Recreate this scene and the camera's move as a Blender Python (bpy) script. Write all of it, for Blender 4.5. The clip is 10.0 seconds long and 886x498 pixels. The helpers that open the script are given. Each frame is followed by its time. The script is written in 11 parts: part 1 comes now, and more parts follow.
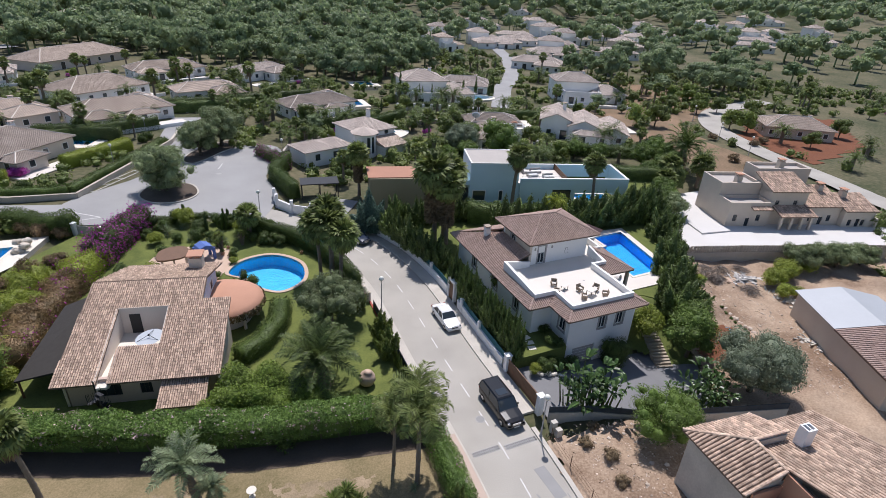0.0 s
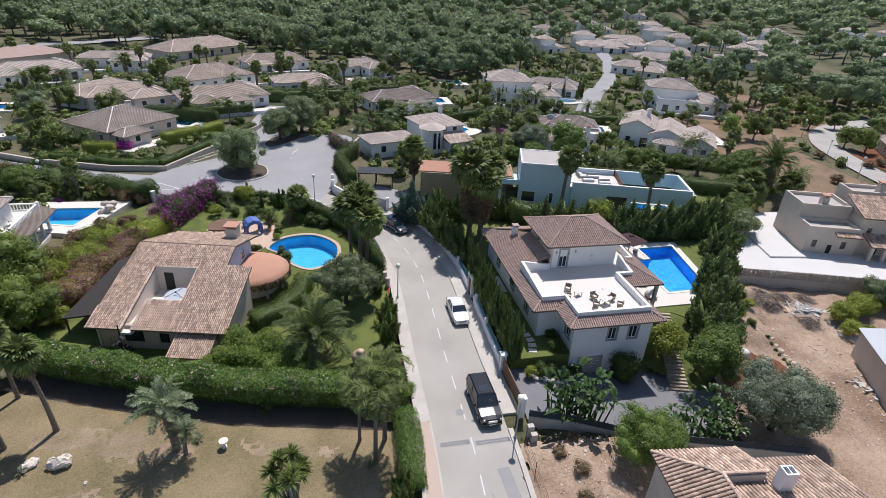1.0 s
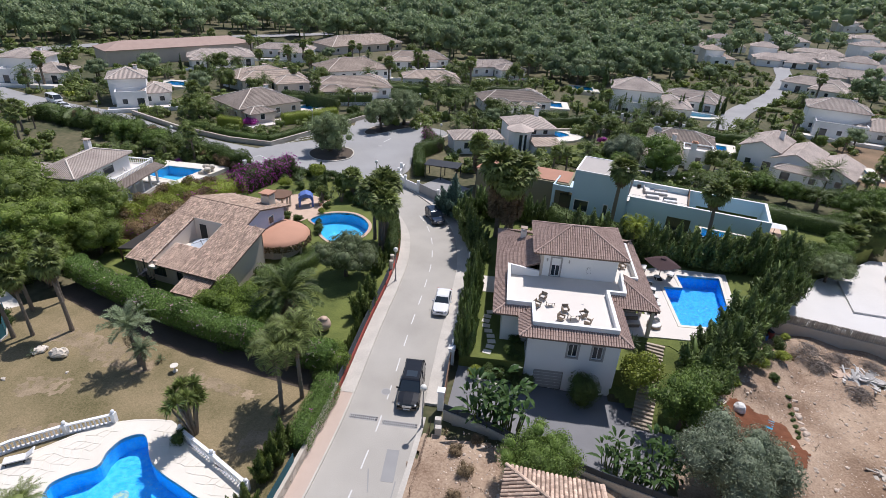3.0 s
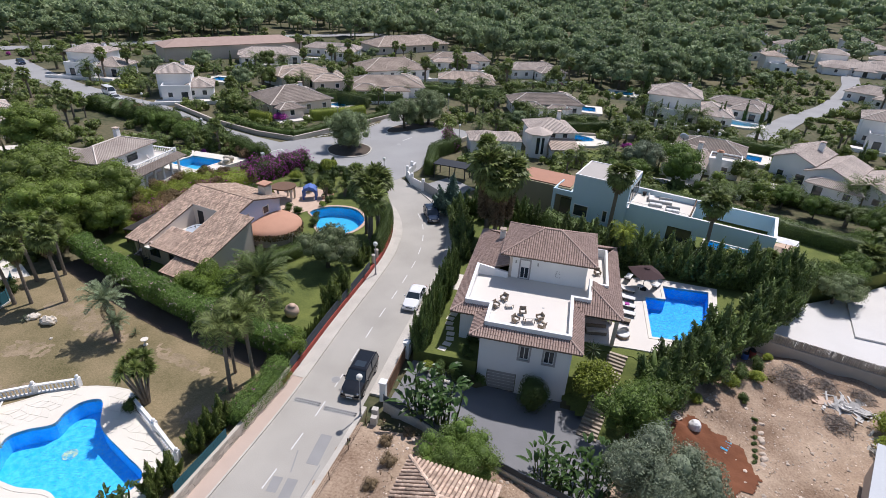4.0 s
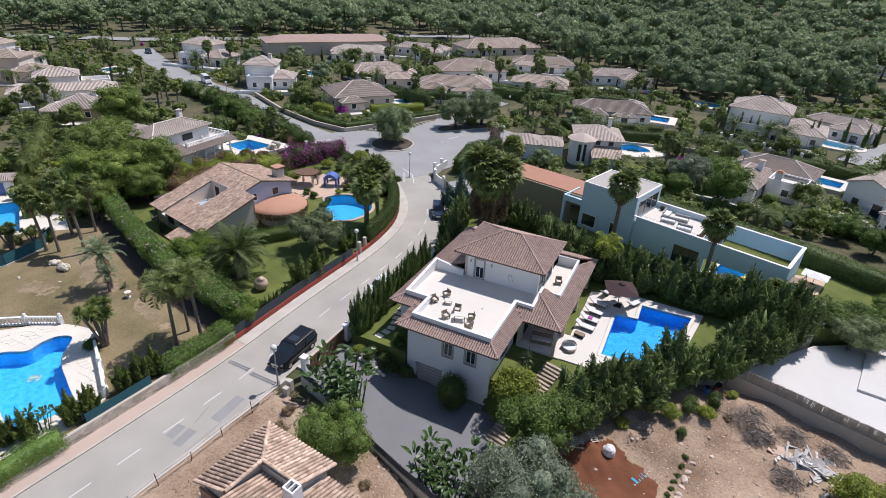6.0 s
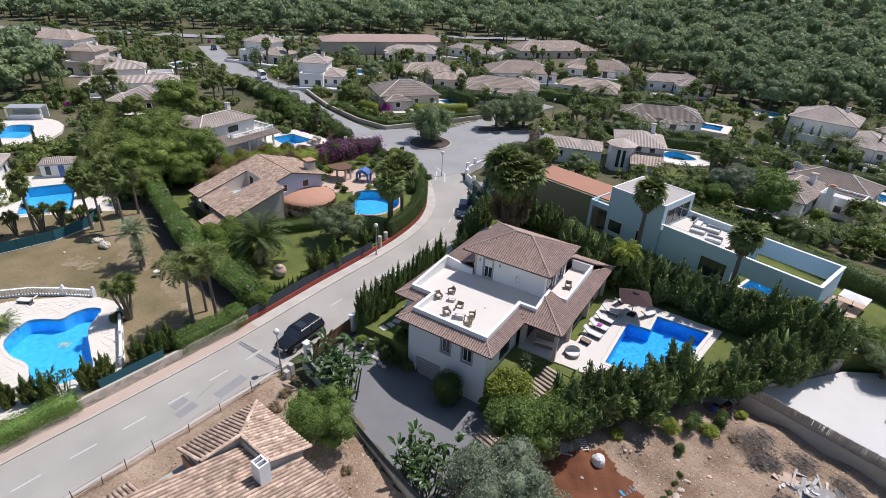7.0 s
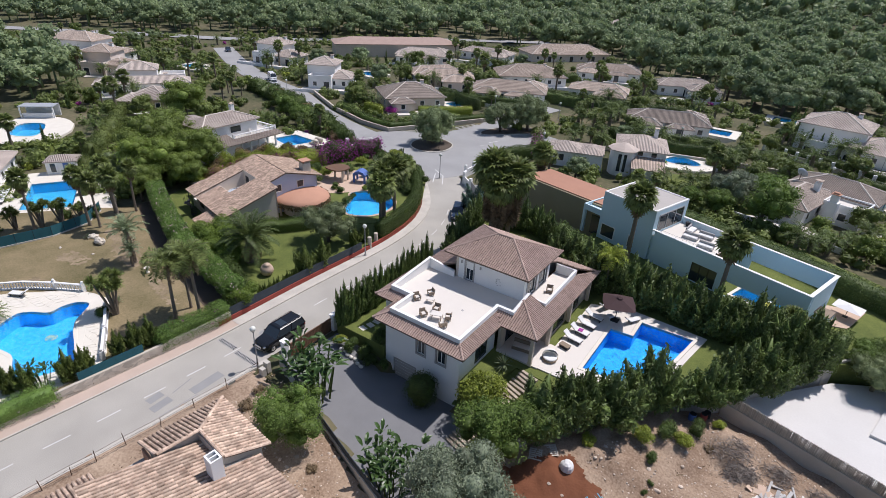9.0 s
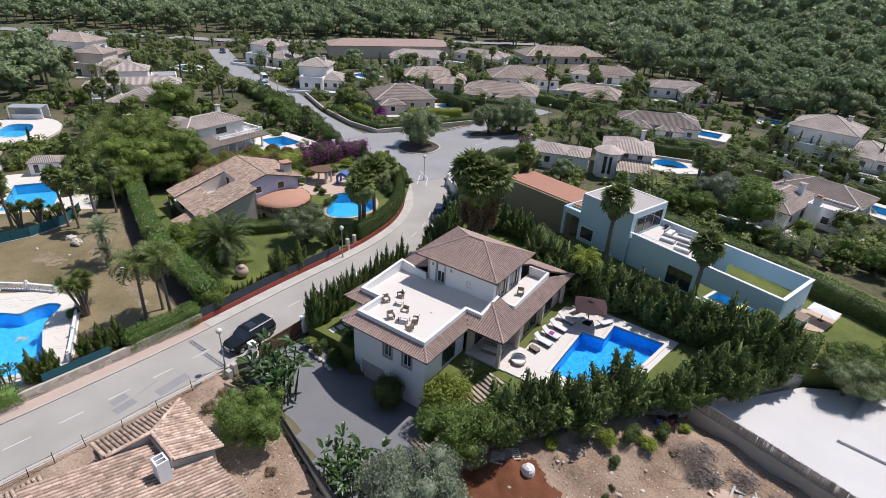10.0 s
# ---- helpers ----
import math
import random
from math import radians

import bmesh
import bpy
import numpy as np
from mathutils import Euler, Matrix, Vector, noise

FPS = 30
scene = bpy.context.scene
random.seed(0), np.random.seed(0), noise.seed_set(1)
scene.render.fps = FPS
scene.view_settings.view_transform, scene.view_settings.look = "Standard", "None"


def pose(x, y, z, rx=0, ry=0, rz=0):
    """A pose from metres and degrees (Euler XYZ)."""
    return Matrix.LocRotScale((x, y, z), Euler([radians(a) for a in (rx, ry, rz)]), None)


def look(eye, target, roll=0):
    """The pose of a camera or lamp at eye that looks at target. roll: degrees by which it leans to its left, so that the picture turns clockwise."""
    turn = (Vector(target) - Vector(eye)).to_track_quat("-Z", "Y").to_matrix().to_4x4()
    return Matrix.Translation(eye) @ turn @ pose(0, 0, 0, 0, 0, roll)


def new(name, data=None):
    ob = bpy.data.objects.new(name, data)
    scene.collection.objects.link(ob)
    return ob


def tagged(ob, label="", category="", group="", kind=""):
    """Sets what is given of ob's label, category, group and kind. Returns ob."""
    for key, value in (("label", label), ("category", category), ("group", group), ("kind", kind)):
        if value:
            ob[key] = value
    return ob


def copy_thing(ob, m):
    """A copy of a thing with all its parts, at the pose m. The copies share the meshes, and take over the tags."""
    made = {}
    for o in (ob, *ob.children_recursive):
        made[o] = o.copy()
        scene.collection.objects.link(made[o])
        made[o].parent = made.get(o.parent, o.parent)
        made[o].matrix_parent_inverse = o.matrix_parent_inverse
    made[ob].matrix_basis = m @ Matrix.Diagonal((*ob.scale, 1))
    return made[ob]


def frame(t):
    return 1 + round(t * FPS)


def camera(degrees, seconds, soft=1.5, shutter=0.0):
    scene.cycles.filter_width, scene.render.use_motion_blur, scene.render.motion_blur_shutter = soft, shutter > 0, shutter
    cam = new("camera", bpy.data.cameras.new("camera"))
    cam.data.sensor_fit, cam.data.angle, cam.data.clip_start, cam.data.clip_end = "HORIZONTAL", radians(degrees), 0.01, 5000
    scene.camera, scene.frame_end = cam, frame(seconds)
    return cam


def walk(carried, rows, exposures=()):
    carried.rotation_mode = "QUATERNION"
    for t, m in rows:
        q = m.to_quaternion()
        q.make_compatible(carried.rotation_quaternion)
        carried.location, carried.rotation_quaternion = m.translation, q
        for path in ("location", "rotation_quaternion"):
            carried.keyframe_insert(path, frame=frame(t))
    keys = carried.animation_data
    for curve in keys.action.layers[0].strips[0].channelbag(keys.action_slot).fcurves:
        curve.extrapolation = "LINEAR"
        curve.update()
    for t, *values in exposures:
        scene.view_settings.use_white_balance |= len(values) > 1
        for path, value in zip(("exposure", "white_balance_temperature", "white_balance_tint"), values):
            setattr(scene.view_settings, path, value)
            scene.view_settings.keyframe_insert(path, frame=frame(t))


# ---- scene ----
cam = camera(79.0, 10.0, soft=0.5)
METRES, EYE, TILT, LEAN, TURN = 61.6, 33.15, 0.0, 0.0, -25.4
ROWS = [
    (0.0, 0.0, 0.0, 0.0, 1.5, -27.17, -2.93),
    (0.5, 0.0711, -0.0005, -0.0027, 7.25, -27.33, -2.96),
    (1.0, 0.1422, 0.005, -0.0049, 13.44, -27.51, -2.98),
    (1.5, 0.2129, 0.0173, -0.0053, 19.67, -27.7, -2.93),
    (2.0, 0.2819, 0.0357, -0.0054, 25.67, -27.89, -2.89),
    (2.5, 0.3499, 0.0613, -0.0056, 29.05, -27.93, -2.85),
    (4.0, 0.5392, 0.1672, -0.0007, 39.08, -28.07, -2.77),
    (4.5, 0.5927, 0.2078, 0.001, 41.61, -28.11, -2.75),
    (5.0, 0.6405, 0.2482, 0.0015, 44.75, -28.15, -2.72),
    (5.5, 0.6842, 0.2895, 0.0014, 47.99, -28.21, -2.7),
    (7.0, 0.7699, 0.383, 0.0001, 58.3, -28.4, -2.77),
    (7.5, 0.7768, 0.3917, 0.0003, 59.43, -28.36, -2.74),
    (8.0, 0.7829, 0.4013, 0.0002, 59.9, -28.33, -2.74),
    (8.5, 0.7908, 0.4151, 0.0003, 60.23, -28.26, -2.75),
    (9.0, 0.8, 0.4324, 0.001, 60.39, -28.19, -2.78),
    (9.5, 0.8108, 0.4531, 0.0021, 60.57, -28.12, -2.8),
    (10.0, 0.8226, 0.4766, 0.0038, 60.64, -28.05, -2.83),
]
walk(cam, [(t, pose(0, 0, EYE, TILT, LEAN, TURN) @ pose(METRES * x, METRES * y, METRES * z, 90 + pitch, roll, yaw)) for t, x, y, z, yaw, pitch, roll in ROWS], [(0.0, -0.09, 6250, 14.0), (10.0, -0.21, 6250, 14.0)])

# ---- world and sun ----
SUN = Vector((0.95, 2.1, 4.2)).normalized()
world = bpy.data.worlds.new("sky")
scene.world = world
world.use_nodes = True
sky = world.node_tree.nodes.new("ShaderNodeTexSky")
sky.sky_type, sky.sun_disc = "NISHITA", False
sky.sun_elevation, sky.sun_rotation = math.asin(SUN.z), math.atan2(SUN.x, SUN.y)
sky.air_density, sky.dust_density, sky.ozone_density = 1.0, 0.6, 1.0
back = world.node_tree.nodes["Background"]
back.inputs["Strength"].default_value = 0.113
world.node_tree.links.new(sky.outputs["Color"], back.inputs["Color"])
sun = new("sun", bpy.data.lights.new("sun", "SUN"))
sun.data.energy, sun.data.angle, sun.data.color = 4.8, radians(0.53), (1.0, 0.95, 0.91)
sun.matrix_world = look(SUN * 50, (0, 0, 0))

# ---- materials ----
def material(name, c1, c2=None, scale=0.5, fine=8.0, rough=0.85, bump=0.3, metal=0.0, island=0.0, thing=0.0, stain=0.35, spec=0.3):
    """A surface whose colour drifts between c1 and c2 at two scales, with grain in relief."""
    m = bpy.data.materials.new(name)
    m.use_nodes = True
    n, l = m.node_tree.nodes, m.node_tree.links
    p = n["Principled BSDF"]
    c2 = c2 or tuple(c * 0.7 for c in c1)
    geo = n.new("ShaderNodeNewGeometry")
    big, small = n.new("ShaderNodeTexNoise"), n.new("ShaderNodeTexNoise")
    for tex, s in ((big, scale), (small, fine)):
        tex.inputs["Scale"].default_value, tex.inputs["Detail"].default_value = s, 5.0
        l.new(geo.outputs["Position"], tex.inputs["Vector"])
    add = n.new("ShaderNodeMath")
    add.operation = "MULTIPLY_ADD"
    l.new(big.outputs["Fac"], add.inputs[0])
    add.inputs[1].default_value = 0.6
    half = n.new("ShaderNodeMath")
    half.operation = "MULTIPLY"
    half.inputs[1].default_value = 0.4
    l.new(small.outputs["Fac"], half.inputs[0])
    l.new(half.outputs[0], add.inputs[2])
    ramp = n.new("ShaderNodeValToRGB")
    ramp.color_ramp.elements[0].position, ramp.color_ramp.elements[1].position = 0.5 - stain, 0.5 + stain
    ramp.color_ramp.elements[0].color, ramp.color_ramp.elements[1].color = (*c2, 1), (*c1, 1)
    l.new(add.outputs[0], ramp.inputs[0])
    colour = ramp.outputs["Color"]
    for amount, node, socket in ((island, "ShaderNodeNewGeometry", "Random Per Island"), (thing, "ShaderNodeObjectInfo", "Random")):
        if amount:
            src, hsv, mp = n.new(node), n.new("ShaderNodeHueSaturation"), n.new("ShaderNodeMapRange")
            mp.inputs["To Min"].default_value, mp.inputs["To Max"].default_value = 1 - amount, 1 + amount
            l.new(src.outputs[socket], mp.inputs["Value"])
            l.new(mp.outputs["Result"], hsv.inputs["Value"])
            l.new(colour, hsv.inputs["Color"])
            colour = hsv.outputs["Color"]
    l.new(colour, p.inputs["Base Color"])
    p.inputs["Roughness"].default_value, p.inputs["Metallic"].default_value = rough, metal
    p.inputs["Specular IOR Level"].default_value = spec
    if bump:
        b = n.new("ShaderNodeBump")
        b.inputs["Strength"].default_value, b.inputs["Distance"].default_value = bump, 0.03
        l.new(small.outputs["Fac"], b.inputs["Height"])
        l.new(b.outputs["Normal"], p.inputs["Normal"])
    return m


def foliage(name, c1, c2, island=0.35, glow=0.25, rough=0.55, patch=0.7, grain=3.0):
    """Leaves: light and dark greens leaf by leaf, which let some light through."""
    m = material(name, c1, c2, scale=patch, fine=grain, rough=rough, bump=0.5, island=island, thing=0.18, stain=0.25, spec=0.35)
    n, l = m.node_tree.nodes, m.node_tree.links
    p = n["Principled BSDF"]
    t, mix = n.new("ShaderNodeBsdfTranslucent"), n.new("ShaderNodeMixShader")
    l.new(p.inputs["Base Color"].links[0].from_socket, t.inputs["Color"])
    mix.inputs[0].default_value = glow
    l.new(p.outputs[0], mix.inputs[1])
    l.new(t.outputs[0], mix.inputs[2])
    l.new(mix.outputs[0], n["Material Output"].inputs["Surface"])
    return m


def water_material(name, tint=(0.86, 0.97, 1.0)):
    """Clear pool water: what lies below shows tinted, the sky mirrors in the ripples."""
    m = bpy.data.materials.new(name)
    m.use_nodes = True
    n, l = m.node_tree.nodes, m.node_tree.links
    n.remove(n["Principled BSDF"])
    tr, gl, mix, fr = n.new("ShaderNodeBsdfTransparent"), n.new("ShaderNodeBsdfGlossy"), n.new("ShaderNodeMixShader"), n.new("ShaderNodeFresnel")
    tr.inputs["Color"].default_value = (*tint, 1)
    gl.inputs["Roughness"].default_value = 0.03
    fr.inputs["IOR"].default_value = 1.33
    geo, tex, b = n.new("ShaderNodeNewGeometry"), n.new("ShaderNodeTexNoise"), n.new("ShaderNodeBump")
    tex.inputs["Scale"].default_value = 4.0
    b.inputs["Strength"].default_value, b.inputs["Distance"].default_value = 0.9, 0.14
    tex.inputs["Distortion"].default_value = 1.5
    l.new(geo.outputs["Position"], tex.inputs["Vector"])
    l.new(tex.outputs["Fac"], b.inputs["Height"])
    l.new(b.outputs["Normal"], gl.inputs["Normal"])
    l.new(b.outputs["Normal"], fr.inputs["Normal"])
    l.new(fr.outputs[0], mix.inputs[0])
    l.new(tr.outputs[0], mix.inputs[1])
    l.new(gl.outputs[0], mix.inputs[2])
    l.new(mix.outputs[0], n["Material Output"].inputs["Surface"])
    return m


def glass_material(name, c=(0.03, 0.04, 0.05)):
    m = material(name, c, c, bump=0, rough=0.06, spec=0.7)
    return m


def tile_material(name, c1, c2, pitch=0.26, course=0.4, depth=0.05):
    """Far clay roofs: barrel tiles in relief by the roof's own UV, in metres, with trough shade in the colour."""
    m = material(name, c1, c2, scale=0.35, fine=4.0, bump=0, thing=0.2, stain=0.17)
    n, l = m.node_tree.nodes, m.node_tree.links
    p = n["Principled BSDF"]
    uv, sep = n.new("ShaderNodeUVMap"), n.new("ShaderNodeSeparateXYZ")
    l.new(uv.outputs[0], sep.inputs[0])
    waves = []
    for axis, size, op in (("X", pitch, "SINE"), ("Y", course, "FRACT")):
        mul, fn = n.new("ShaderNodeMath"), n.new("ShaderNodeMath")
        mul.operation, fn.operation = "MULTIPLY", op
        mul.inputs[1].default_value = 2 * math.pi / size if op == "SINE" else 1 / size
        l.new(sep.outputs[axis], mul.inputs[0])
        l.new(mul.outputs[0], fn.inputs[0])
        waves.append(fn.outputs[0])
    mad = n.new("ShaderNodeMath")
    mad.operation = "MULTIPLY_ADD"
    mad.inputs[1].default_value = -0.5
    l.new(waves[1], mad.inputs[0])
    l.new(waves[0], mad.inputs[2])
    old = p.inputs["Base Color"].links[0].from_socket
    # Shade in the troughs between tile rows is multiplied into the colour.
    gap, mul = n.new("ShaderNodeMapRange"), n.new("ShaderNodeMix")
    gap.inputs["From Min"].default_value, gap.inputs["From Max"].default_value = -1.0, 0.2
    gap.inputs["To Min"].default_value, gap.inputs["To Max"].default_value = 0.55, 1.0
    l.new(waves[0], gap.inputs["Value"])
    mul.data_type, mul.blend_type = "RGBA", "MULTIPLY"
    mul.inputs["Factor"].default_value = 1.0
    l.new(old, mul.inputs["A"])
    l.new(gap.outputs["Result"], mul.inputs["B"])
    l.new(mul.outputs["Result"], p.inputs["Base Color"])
    b = n.new("ShaderNodeBump")
    b.inputs["Strength"].default_value, b.inputs["Distance"].default_value = 1.0, depth
    l.new(mad.outputs[0], b.inputs["Height"])
    l.new(b.outputs["Normal"], p.inputs["Normal"])
    return m


